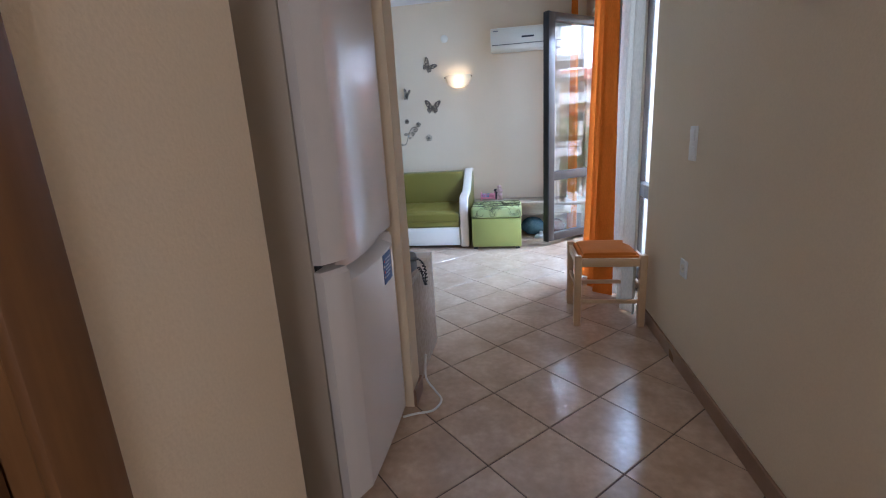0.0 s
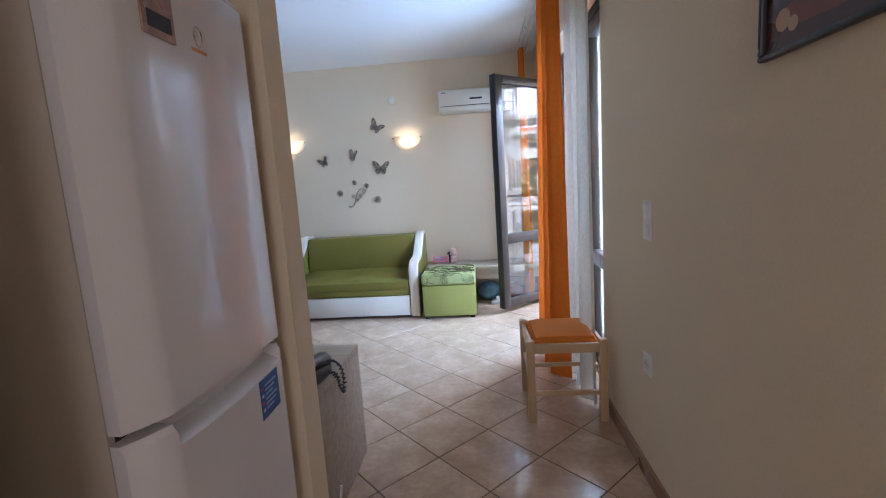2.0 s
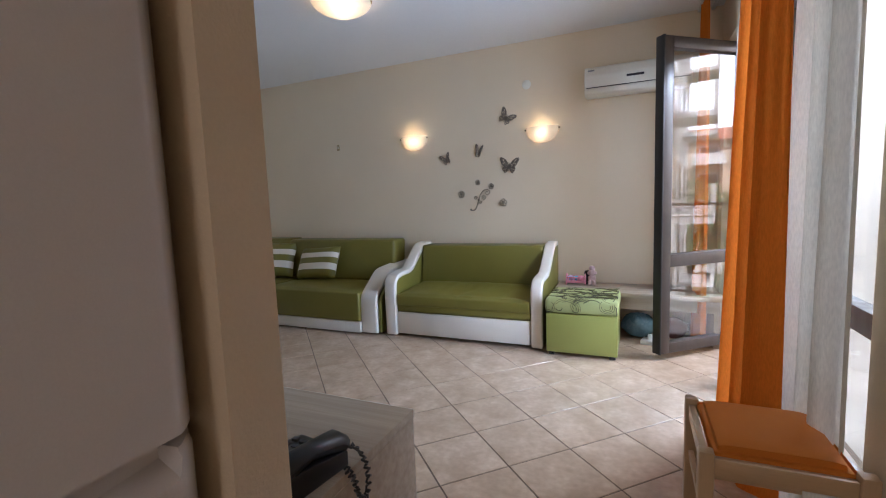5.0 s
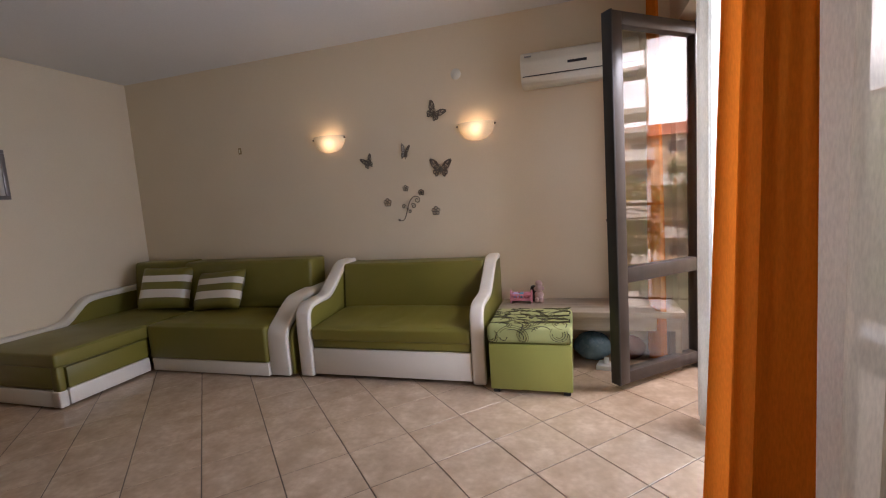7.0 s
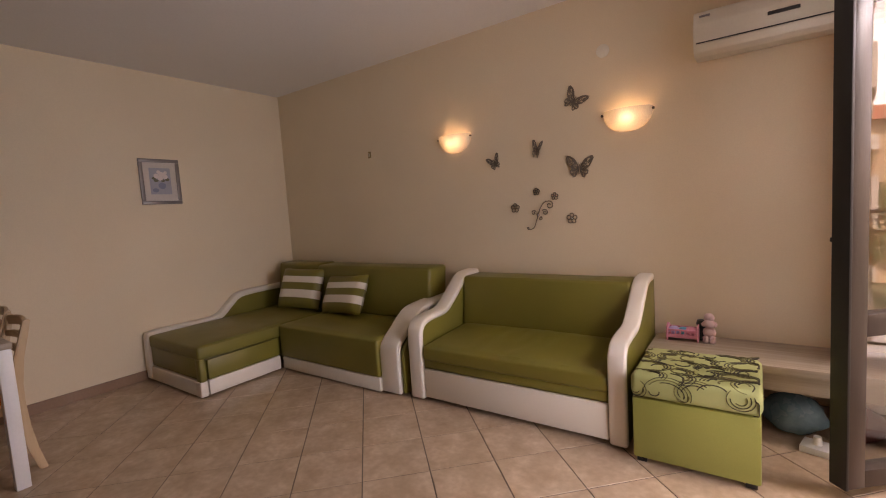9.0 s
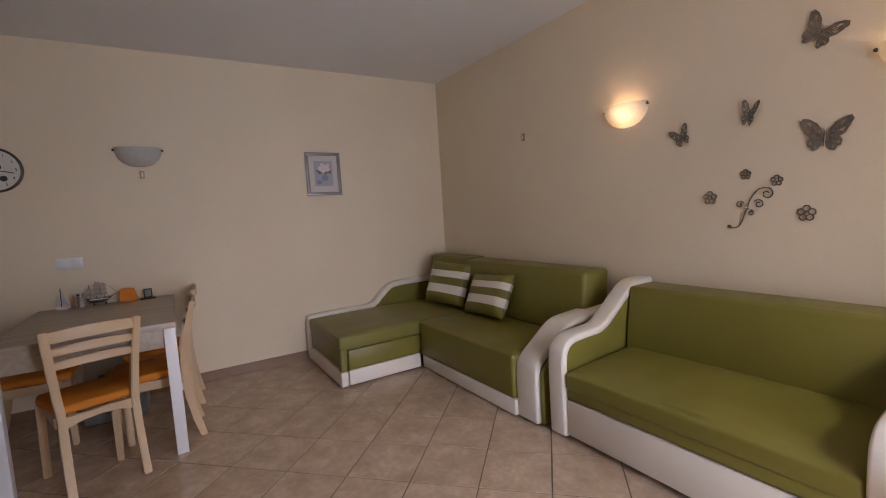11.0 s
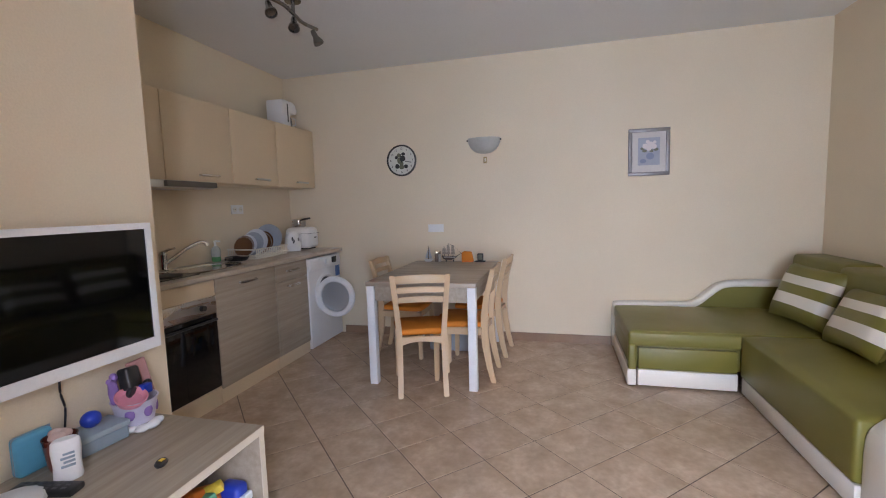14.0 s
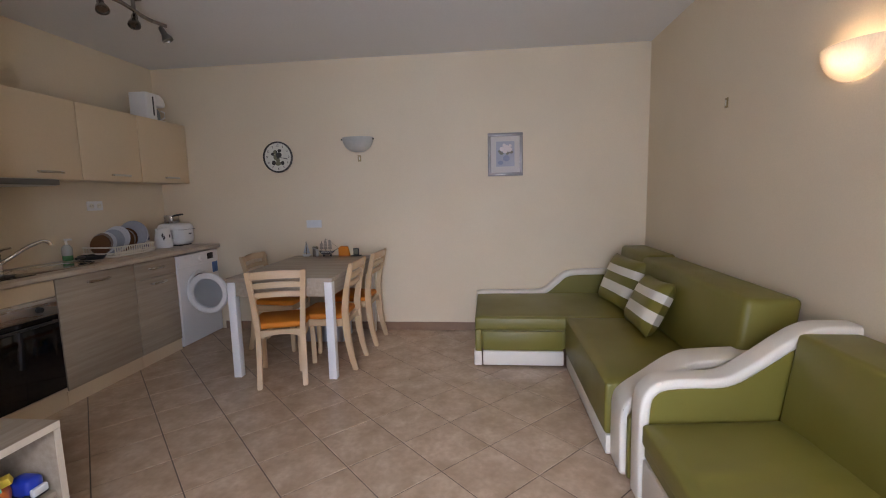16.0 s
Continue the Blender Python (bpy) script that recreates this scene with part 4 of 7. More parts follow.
# ---------------------------------------------------------------- wall lamps
def sconce(name, m, material, label, w=0.152, h=0.135, d=0.10):
    """A half bowl of glass; local x along the wall, y out of it."""
    s = thing(name, m.translation, label, "wall lamp", "wall lamps")
    bm = bmesh.new()
    for k in (1.0, 0.95):
        grid = []
        for j in range(11):
            b = j / 10 * math.pi / 2
            row = []
            for i in range(25):
                a = math.pi * i / 24
                row.append(bm.verts.new(m @ Vector((k * w * math.cos(a) * math.cos(b) ** 0.8, 0.004 + k * d * math.sin(a) * math.cos(b), -k * h * math.sin(b)))))
            grid.append(row)
        for p, q in zip(grid, grid[1:]):
            for i in range(24):
                bm.faces.new((p[i], p[i + 1], q[i + 1], q[i]))
    bmesh.ops.remove_doubles(bm, verts=bm.verts, dist=0.0004)
    part("glass_bowl", bm, material, s)
    for sx in (-1, 1):
        bm = bmesh.new()
        ball(bm, m @ Vector((sx * (w + 0.003), 0.022, -0.018)), 0.009, n=12)
        rod(bm, m @ Vector((sx * w, 0, -0.018)), m @ Vector((sx * (w + 0.003), 0.024, -0.018)), 0.004)
        part("clip", bm, IRON, s)
    bm = bmesh.new()
    for v in box(bm, -0.05, 0.001, -0.06, 0.05, 0.012, -0.0):
        v.co = m @ v.co
    part("wall_plate", bm, WHITE, s)
    return s


NW = lambda x, z: Matrix.Translation((x, NORTH, z)) @ Matrix.Rotation(math.pi, 4, "Z")
WW = lambda y, z: Matrix.Translation((WEST, y, z)) @ Matrix.Rotation(-math.pi / 2, 4, "Z")
sconce("wall_lamp", NW(-0.362, 1.85), GLOW, "lit half-bowl glass wall lamp with dark clips")
sconce("wall_lamp", NW(-1.692, 1.88), GLOW, "lit half-bowl glass wall lamp with dark clips")
sconce("wall_lamp", WW(2.625, 1.905), FROST, "unlit half-bowl frosted glass wall lamp", h=0.14)

clamp = thing("ceiling_lamp", (-1.49, 3.86, 2.54), "lit round glass ceiling lamp with brass clips", "ceiling lamp")
bm = bmesh.new()
spin(bm, [(0.0005, -0.098), (0.06, -0.094), (0.12, -0.08), (0.165, -0.06), (0.195, -0.036), (0.21, -0.014), (0.206, -0.012), (0.19, -0.03), (0.0005, -0.07)], (-1.49, 3.86, CEILING - 0.002), 40)
part("glass_dome", bm, GLOW, clamp)
bm = bmesh.new()
spin(bm, [(0.09, -0.012), (0.09, 0.0)], (-1.49, 3.86, CEILING - 0.001), 24)
part("mount", bm, WHITE, clamp)
for k in range(3):
    a = k * 2.094 + 0.4
    bm = bmesh.new()
    tube(bm, [(-1.49 + r * math.cos(a), 3.86 + r * math.sin(a), CEILING + z) for r, z in ((0.09, -0.006), (0.2, -0.006), (0.214, -0.012), (0.214, -0.03))], 0.006, 6)
    part("clip", bm, BRASS, clamp)

spots = thing("spotlight_bar", (-2.52, 1.63, 2.56), "chrome ceiling bar with three adjustable spotlights", "spotlight")
bm = bmesh.new()
tube(bm, smooth_line([(-2.20, 1.645, 2.54), (-2.33, 1.675, 2.54), (-2.47, 1.66, 2.54), (-2.61, 1.64, 2.54), (-2.74, 1.67, 2.54)], 5), 0.012, 10)
spin(bm, [(0.05, -0.025), (0.055, 0.0)], (-2.47, 1.66, CEILING - 0.001), 24)
rod(bm, (-2.47, 1.66, 2.54), (-2.47, 1.66, CEILING - 0.02), 0.012)
DULL = mat("dull_nickel", (0.30, 0.28, 0.26), (0.24, 0.22, 0.20), 0.3, 1.0)
part("bar", bm, DULL, spots)
for x, y, dx, dy in ((-2.23, 1.65, 0.35, 0.5), (-2.47, 1.66, 0.5, 0.3), (-2.71, 1.665, -0.15, 0.45)):
    d = Vector((dx, dy, -1)).normalized()
    a = Vector((x, y, 2.53))
    b = a + Vector((0, 0, -0.035))
    bm = bmesh.new()
    rod(bm, a, b, 0.006)
    m = Matrix.Translation(b) @ d.to_track_quat("Z", "Y").to_matrix().to_4x4()
    spin(bm, [(0.014, -0.03), (0.018, -0.015), (0.02, 0.02), (0.034, 0.05), (0.036, 0.066), (0.032, 0.066), (0.028, 0.056), (0.0005, 0.05)], b, 20, m.to_3x3().to_4x4())
    part("spot", bm, DULL, spots)


# ---------------------------------------------------------------- wall ornaments
PEWTER = mat("pewter_wire", (0.19, 0.155, 0.12), (0.13, 0.105, 0.08), 0.4, 0.6, fine=200)


FILIGREE = mat("pewter_filigree", (0.30, 0.25, 0.20), (0.17, 0.14, 0.11), 0.45, 0.5, big=60, fine=240, bump=0.6, depth=0.002, speck=0.4)
FORE = ((0.02, 0.0), (0.06, 0.18), (0.20, 0.40), (0.38, 0.52), (0.52, 0.55), (0.57, 0.47), (0.50, 0.30), (0.42, 0.14), (0.30, 0.04), (0.14, -0.03))
HIND = ((0.02, -0.02), (0.16, -0.04), (0.32, 0.02), (0.38, -0.06), (0.36, -0.18), (0.28, -0.22), (0.24, -0.33), (0.15, -0.30), (0.08, -0.18))


def butterfly(x, z, size, tilt, fold=1.0, label="grey openwork metal butterfly ornament on the wall"):
    """Thin pierced wings with wire rims and veins, tilted off the wall; fold brings the wings together."""
    e = thing("butterfly_ornament", (x, NORTH, z), label, "wall ornament", "butterfly ornaments")
    m = Matrix.Translation((x, NORTH - 0.008, z)) @ Matrix.Rotation(radians(tilt), 4, "Y")
    bm = bmesh.new()
    tube(bm, [m @ Vector((0, 0, s * size)) for s in (-0.2, -0.05, 0.1, 0.18)], [0.003, 0.005, 0.006, 0.003], 8)
    for s in (-1, 1):
        tube(bm, [m @ Vector((0, 0, 0.17 * size)), m @ Vector((s * 0.04 * size, -0.004, 0.26 * size)), m @ Vector((s * 0.075 * size, -0.006, 0.28 * size))], 0.0012, 5)
    part("body", bm, PEWTER, e)
    for s in (-1, 1):
        for outline in (FORE, HIND):
            q = lambda p: m @ Vector((s * fold * p[0] * size, -(0.06 + 0.3 * (1 - fold)) * p[0] * size, p[1] * size))
            bm = bmesh.new()
            hub = (0.25, 0.2) if outline is FORE else (0.2, -0.12)
            rim = [q(p) for p in outline]
            # the pierced sheet: every third cell between hub and rim stays open
            n = len(outline)
            c = q(hub)
            for k in range(n):
                a, b = rim[k], rim[(k + 1) % n]
                lo = 0.35 if k % 3 else 0.72
                v = [bm.verts.new(w) for w in (a, b, c.lerp(b, lo), c.lerp(a, lo))]
                bm.faces.new(v)
                if k % 2:
                    bm.faces.new([bm.verts.new(w) for w in (c, c.lerp(a, 0.35), c.lerp(b, 0.35))])
            bmesh.ops.remove_doubles(bm, verts=bm.verts, dist=0.00002)
            wing = part("wing", bm, FILIGREE, e, smooth=False)
            mod = wing.modifiers.new("sheet", "SOLIDIFY")
            mod.thickness = 0.0012
            bm = bmesh.new()
            tube(bm, rim + rim[:1], 0.0016, 5)
            for k in range(0, n, 2):
                tube(bm, [q(outline[0]), c.lerp(rim[k], 0.25), rim[k]], 0.0011, 5)
            part("rim", bm, PEWTER, wing)


butterfly(-0.712, 1.965, 0.148, 38)
butterfly(-0.685, 1.505, 0.168, 5)
butterfly(-0.99, 1.668, 0.14, 14, 0.5, "small grey openwork metal butterfly with half-folded wings")
butterfly(-1.335, 1.615, 0.125, -22, 0.8, "small grey openwork metal butterfly ornament on the wall")


def blossom(x, z, r):
    e = thing("flower_ornament", (x, NORTH, z), "small grey metal five-petal flower ornament", "wall ornament", "flower ornaments")
    for k in range(5):
        a = k * 2 * math.pi / 5 + 0.3
        cx, cz = x + 0.62 * r * math.cos(a), z + 0.62 * r * math.sin(a)
        bm = bmesh.new()
        tube(bm, [(cx + 0.38 * r * math.cos(b), NORTH - 0.007, cz + 0.38 * r * math.sin(b)) for b in [i * math.pi / 6 for i in range(13)]], 0.0033, 6)
        part("petal", bm, PEWTER, e)
    bm = bmesh.new()
    ball(bm, (x, NORTH - 0.009, z), 0.24 * r, sy=0.6, n=10)
    part("centre", bm, CHROME, e)


for x, z, r in ((-1.185, 1.266, 0.035), (-1.008, 1.376, 0.025), (-0.87, 1.333, 0.026), (-0.75, 1.169, 0.037)):
    blossom(x, z, r)


def spiral(cx, cz, r, turns, start, way):
    return [(cx + r * (1 - 0.75 * t) * math.cos(start + way * t * turns * 6.283), NORTH - 0.007, cz + r * (1 - 0.75 * t) * math.sin(start + way * t * turns * 6.283)) for t in [i / 22 for i in range(23)]]


scroll = thing("scroll_ornament", (-1.0, NORTH, 1.1), "grey metal scrolled flower stem ornament", "wall ornament")
for pts in (smooth_line([(-1.085, NORTH - 0.007, 1.10), (-1.04, NORTH - 0.007, 1.11), (-1.01, NORTH - 0.007, 1.18), (-0.985, NORTH - 0.007, 1.25), (-0.95, NORTH - 0.007, 1.295), (-0.915, NORTH - 0.007, 1.302)], 5),
            spiral(-0.912, 1.272, 0.03, 1.2, 1.57, -1), spiral(-0.948, 1.222, 0.024, 1.3, 2.6, -1), spiral(-1.035, 1.222, 0.02, 1.2, 0.2, 1), spiral(-0.985, 1.178, 0.015, 1.2, 1.6, -1), spiral(-1.088, 1.108, 0.010, 1.1, -1.2, 1)):
    bm = bmesh.new()
    tube(bm, pts, 0.0032, 6)
    part("stem", bm, PEWTER, scroll)
bm = bmesh.new()
ball(bm, (-1.0, NORTH - 0.01, 1.205), 0.012, n=10)
part("bead", bm, CHROME, scroll)


# ---------------------------------------------------------------- clock and pictures
def words(text, size, m, material, parent):
    cu = bpy.data.curves.new("writing", "FONT")
    cu.body, cu.size, cu.extrude = text, size, 0.0006
    cu.align_x, cu.align_y = "CENTER", "CENTER"
    tmp = bpy.data.objects.new("writing", cu)
    scene.collection.objects.link(tmp)
    me = bpy.data.meshes.new_from_object(tmp.evaluated_get(bpy.context.evaluated_depsgraph_get()))
    bpy.data.objects.remove(tmp)
    me.transform(m)
    me.materials.clear()
    me.materials.append(material)
    ob = new("writing", me)
    ob.parent = parent
    ob.matrix_parent_inverse = unparent(parent)
    return ob


FACE_W = lambda y, z, out: Matrix.Translation((WEST + out, y, z)) @ Matrix(((0, 0, 1, 0), (1, 0, 0, 0), (0, 1, 0, 0), (0, 0, 0, 1)))
clock = thing("wall_clock", (WEST, 1.812, 1.745), "round wall clock with dark rim and cream face", "clock")
bm = bmesh.new()
spin(bm, [(0.145, 0.0), (0.152, 0.01), (0.150, 0.024), (0.142, 0.027), (0.136, 0.020), (0.136, 0.0)], (WEST + 0.001, 1.812, 1.745), 48, FACE_W(0, 0, 0).to_3x3().to_4x4())
part("rim", bm, IRON, clock)
bm = bmesh.new()
spin(bm, [(0.136, 0.0), (0.136, 0.014)], (WEST + 0.001, 1.812, 1.745), 48, FACE_W(0, 0, 0).to_3x3().to_4x4())
face = part("face", bm, paint("clock_face", (0.72, 0.70, 0.60), big=12), clock)
DARK = paint("dark_print", (0.03, 0.025, 0.02))
OLIVE = paint("olive_print", (0.16, 0.15, 0.09))
for h in range(12):
    a = radians(90 - 30 * (h or 12))
    words(str(h or 12), 0.03, FACE_W(1.812 + 0.112 * math.cos(a), 1.745 + 0.112 * math.sin(a), 0.0155), DARK, face)
F = FACE_W(1.812, 1.745, 0.0155)
for k, (cx, cy, r, sy) in enumerate(((-0.045, -0.055, 0.022, 1.1), (0.0, -0.062, 0.028, 0.8), (0.045, -0.058, 0.02, 1.0), (-0.02, 0.0, 0.026, 1.2), (0.012, 0.02, 0.03, 0.9), (-0.025, 0.05, 0.022, 0.9), (0.02, 0.062, 0.02, 0.8), (0.0, -0.03, 0.02, 1.6), (-0.052, 0.03, 0.016, 1))):
    bm = bmesh.new()
    bmesh.ops.create_circle(bm, cap_ends=True, radius=r, segments=12, matrix=F @ Matrix.Translation((cx, cy, 0.00008 * k)) @ Matrix.Diagonal((1, sy, 1, 1)))
    part("print_shape", bm, OLIVE if k % 2 else DARK, face)
for a, l, w in ((-12, 0.105, 0.006), (8, 0.06, 0.009)):
    bm = bmesh.new()
    box(bm, -0.02, -w / 2, 0.003, l, w / 2, 0.005, turn=F @ Matrix.Rotation(radians(a if l > 0.1 else 90 + a), 4, "Z"))
    part("hand_of_clock", bm, BLACK, clock)

SILVER = mat("silver_frame", (0.27, 0.24, 0.225), (0.20, 0.18, 0.17), 0.35, 0.5, big=6)


def framed(name, m, w, h, fw, frame_m, mat_m, label, depth=0.022):
    """A picture in the local x-y plane, facing +z."""
    p = thing(name, m.translation, label, "picture")
    for b in ((-w / 2, -h / 2, w / 2, -h / 2 + fw), (-w / 2, h / 2 - fw, w / 2, h / 2), (-w / 2, -h / 2 + fw, -w / 2 + fw, h / 2 - fw), (w / 2 - fw, -h / 2 + fw, w / 2, h / 2 - fw)):
        bm = bmesh.new()
        box(bm, b[0], b[1], 0.002, b[2], b[3], depth, 0.004, turn=m)
        part("frame", bm, frame_m, p)
    bm = bmesh.new()
    box(bm, -w / 2 + fw - 0.001, -h / 2 + fw - 0.001, 0.002, w / 2 - fw + 0.001, h / 2 - fw + 0.001, 0.010, turn=m)
    return p, part("print", bm, mat_m, p)


def blobs(parent, m, items, material, name="painted_shape"):
    for k, (cx, cy, r, sy) in enumerate(items):
        bm = bmesh.new()
        bmesh.ops.create_circle(bm, cap_ends=True, radius=r, segments=12, matrix=m @ Matrix.Translation((cx, cy, 0.00008 * k)) @ Matrix.Diagonal((1, sy, 1, 1)))
        part(name, bm, material, parent)


PM = FACE_W(4.033, 1.697, 0.001)
pic, prt = framed("framed_picture", PM, 0.325, 0.395, 0.03, SILVER, paint("pale_mat", (0.60, 0.54, 0.48)), "small flower picture in a silver frame")
bm = bmesh.new()
box(bm, -0.085, -0.11, 0.010, 0.085, 0.12, 0.0125, turn=PM)
part("sheet", bm, paint("grey_blue_paint", (0.36, 0.36, 0.40), big=14), prt)
blobs(prt, PM @ Matrix.Translation((0, 0, 0.0132)), [(-0.03, 0.05, 0.022, 1), (0.012, 0.065, 0.024, 0.9), (0.04, 0.045, 0.022, 1), (0.0, 0.03, 0.022, 0.9), (-0.01, 0.085, 0.016, 1), (0.045, 0.08, 0.014, 1)], paint("white_petals", (0.72, 0.62, 0.58)))
blobs(prt, PM @ Matrix.Translation((0, 0, 0.0129)), [(-0.05, 0.03, 0.018, 0.7), (0.055, 0.02, 0.02, 0.7), (-0.035, 0.01, 0.02, 0.6), (0.02, 0.01, 0.016, 0.8)], paint("leaf_paint", (0.13, 0.12, 0.07)))
blobs(prt, PM @ Matrix.Translation((0, 0, 0.0136)), [(0.01, -0.035, 0.032, 0.9), (-0.045, -0.075, 0.026, 0.7)], paint("blue_pot_paint", (0.20, 0.22, 0.30)))

EM = Matrix.Translation((EAST - 0.001, 1.165, 1.635)) @ Matrix(((0, 0, -1, 0), (-1, 0, 0, 0), (0, 1, 0, 0), (0, 0, 0, 1)))
pic, prt = framed("framed_picture", EM, 0.41, 0.315, 0.012, BLACK, mat("dark_still_life", (0.10, 0.03, 0.018), (0.03, 0.012, 0.008), 0.3, big=9, fine=30), "dark still-life print in a thin black frame")
OFF = EM @ Matrix.Translation((0, 0, 0.0105))
blobs(prt, OFF, [(0.0, -0.085, 0.17, 0.18), (0.03, -0.03, 0.12, 0.25)], paint("brown_paint", (0.22, 0.07, 0.035), big=20))
OFF = EM @ Matrix.Translation((0, 0, 0.0112))
blobs(prt, OFF, [(-0.14, -0.09, 0.022, 1), (-0.11, -0.105, 0.015, 1), (0.11, -0.03, 0.025, 1), (0.14, -0.01, 0.02, 1), (-0.02, 0.02, 0.03, 1)], paint("pale_paint", (0.50, 0.32, 0.20), big=30))


# ---------------------------------------------------------------- switches and sockets
def plate(name, m, w, h, label, category, cells, socket=False):
    p = thing(name, m.translation, label, category)
    bm = bmesh.new()
    box(bm, -w / 2, -h / 2, 0.0005, w / 2, h / 2, 0.009, 0.003, turn=m)
    part("plate", bm, WHITE, p)
    for cx, cy in cells:
        bm = bmesh.new()
        if socket:
            spin(bm, [(0.021, 0.0), (0.021, 0.0125), (0.018, 0.0125), (0.017, 0.0095), (0.0005, 0.0095)], m @ Vector((cx, cy, 0)), 20, m.to_3x3().to_4x4())
            part("socket_cup", bm, IVORY, p)
            bm = bmesh.new()
            for s in (-1, 1):
                rod(bm, m @ Vector((cx + s * 0.008, cy, 0.0092)), m @ Vector((cx + s * 0.008, cy, 0.0102)), 0.0028, n=8)
            part("pin_hole", bm, BLACK, p)
        else:
            box(bm, cx - 0.026, cy - 0.026, 0.008, cx + 0.026, cy + 0.026, 0.0135, 0.003, turn=m @ Matrix.Translation((cx, cy, 0)) @ Matrix.Rotation(radians(2.5), 4, "X") @ Matrix.Translation((-cx, -cy, 0)))
            part("rocker", bm, WHITE, p)
    return p


E_AT = lambda y, z: Matrix.Translation((EAST, y, z)) @ Matrix(((0, 0, -1, 0), (-1, 0, 0, 0), (0, 1, 0, 0), (0, 0, 0, 1)))
N_AT = lambda x, z, y=NORTH: Matrix.Translation((x, y, z)) @ Matrix(((1, 0, 0, 0), (0, 0, -1, 0), (0, 1, 0, 0), (0, 0, 0, 1)))
K_AT = lambda x, z, y=KITCHEN: Matrix.Translation((x, y, z)) @ Matrix(((-1, 0, 0, 0), (0, 0, 1, 0), (0, 1, 0, 0), (0, 0, 0, 1)))
plate("light_switch", E_AT(2.055, 1.08), 0.075, 0.15, "white double light switch on the wall", "light switch", ((0, 0.036), (0, -0.036)))
plate("wall_socket", E_AT(2.05, 0.505), 0.078, 0.085, "white single wall socket", "wall socket", ((0, 0),), True)
plate("wall_socket", K_AT(-3.18, 1.315), 0.15, 0.078, "white double wall socket above the worktop", "wall socket", ((0.036, 0), (-0.036, 0)), True)
plate("light_switch", FACE_W(2.137, 1.08, 0), 0.155, 0.075, "white double switch plate above the table", "light switch", ((0.037, 0), (-0.037, 0)))
for m, w in ((N_AT(-2.665, 1.85), 0.035), (FACE_W(2.632, 1.707, 0), 0.035)):
    e = thing("switch_plate", m.translation, "small brass cord switch plate on the wall", "switch")
    bm = bmesh.new()
    box(bm, -0.017, -0.03, 0.0005, 0.017, 0.03, 0.006, 0.002, turn=m)
    part("plate", bm, BRASS, e)
    bm = bmesh.new()
    box(bm, -0.005, -0.016, 0.005, 0.005, 0.016, 0.010, 0.002, turn=m)
    part("toggle", bm, IVORY, e)
det = thing("wall_box_cover", (-0.505, NORTH, 2.252), "round cream junction box cover on the wall", "cover plate")
bm = bmesh.new()
spin(bm, [(0.042, 0.0), (0.042, 0.004), (0.038, 0.007), (0.0005, 0.008)], (-0.505, NORTH, 2.252), 28, N_AT(0, 0, 0).to_3x3().to_4x4())
part("cover", bm, IVORY, det)

# ---------------------------------------------------------------- fridge stickers
def on_fridge(y):
    return fridge_front(y) + 0.0005


def sticker(y0, y1, z0, z1, material, name, parent, lift=0.0016):
    """A thin printed sheet that follows the door's bow."""
    bm = bmesh.new()
    n = 6
    cols = []
    for i in range(n + 1):
        y = y0 + (y1 - y0) * i / n
        cols.append([bm.verts.new((on_fridge(y) + d, y, z)) for d, z in ((lift, z0), (lift, z1), (-0.002, z1), (-0.002, z0))])
    for a, b in zip(cols, cols[1:]):
        for k in range(4):
            bm.faces.new((a[k], a[(k + 1) % 4], b[(k + 1) % 4], b[k]))
    bm.faces.new(cols[0])
    bm.faces.new(cols[-1][::-1])
    return part(name, bm, material, parent, smooth=False)


label_ = sticker(1.388, 1.495, 0.655, 0.765, paint("blue_label", (0.02, 0.09, 0.32)), "energy_label", lower)
for k in range(6):
    sticker(1.412, 1.48 - 0.012 * (k % 3), 0.742 - k * 0.013, 0.747 - k * 0.013, paint("pale_blue_print", (0.30, 0.42, 0.65)), "text_bar", label_, lift=0.0022)
for k, c in enumerate(((0.5, 0.05, 0.05), (0.6, 0.6, 0.6), (0.5, 0.05, 0.05), (0.6, 0.55, 0.5))):
    sticker(1.394, 1.404, 0.736 - k * 0.02, 0.744 - k * 0.02, paint("small_flag", c), "flag_mark", label_, lift=0.0022)
mag = sticker(1.142, 1.232, 1.585, 1.70, mat("magnet_photo", (0.45, 0.28, 0.22), (0.16, 0.08, 0.06), 0.35, big=22, fine=60), "photo_magnet", upper, lift=0.004)
sticker(1.155, 1.222, 1.60, 1.632, paint("dark_car_print", (0.03, 0.025, 0.025)), "car_print", mag, lift=0.0048)
bm = bmesh.new()
tube(bm, [(on_fridge(1.315) + 0.001, 1.315 + 0.014 * math.cos(a), 1.628 + 0.022 * math.sin(a)) for a in [i * math.pi / 8 for i in range(17)]], 0.0018, 6)
box(bm, on_fridge(1.315), 1.288, 1.592, on_fridge(1.315) + 0.0015, 1.342, 1.600)
part("maker_mark", bm, CHROME, upper)


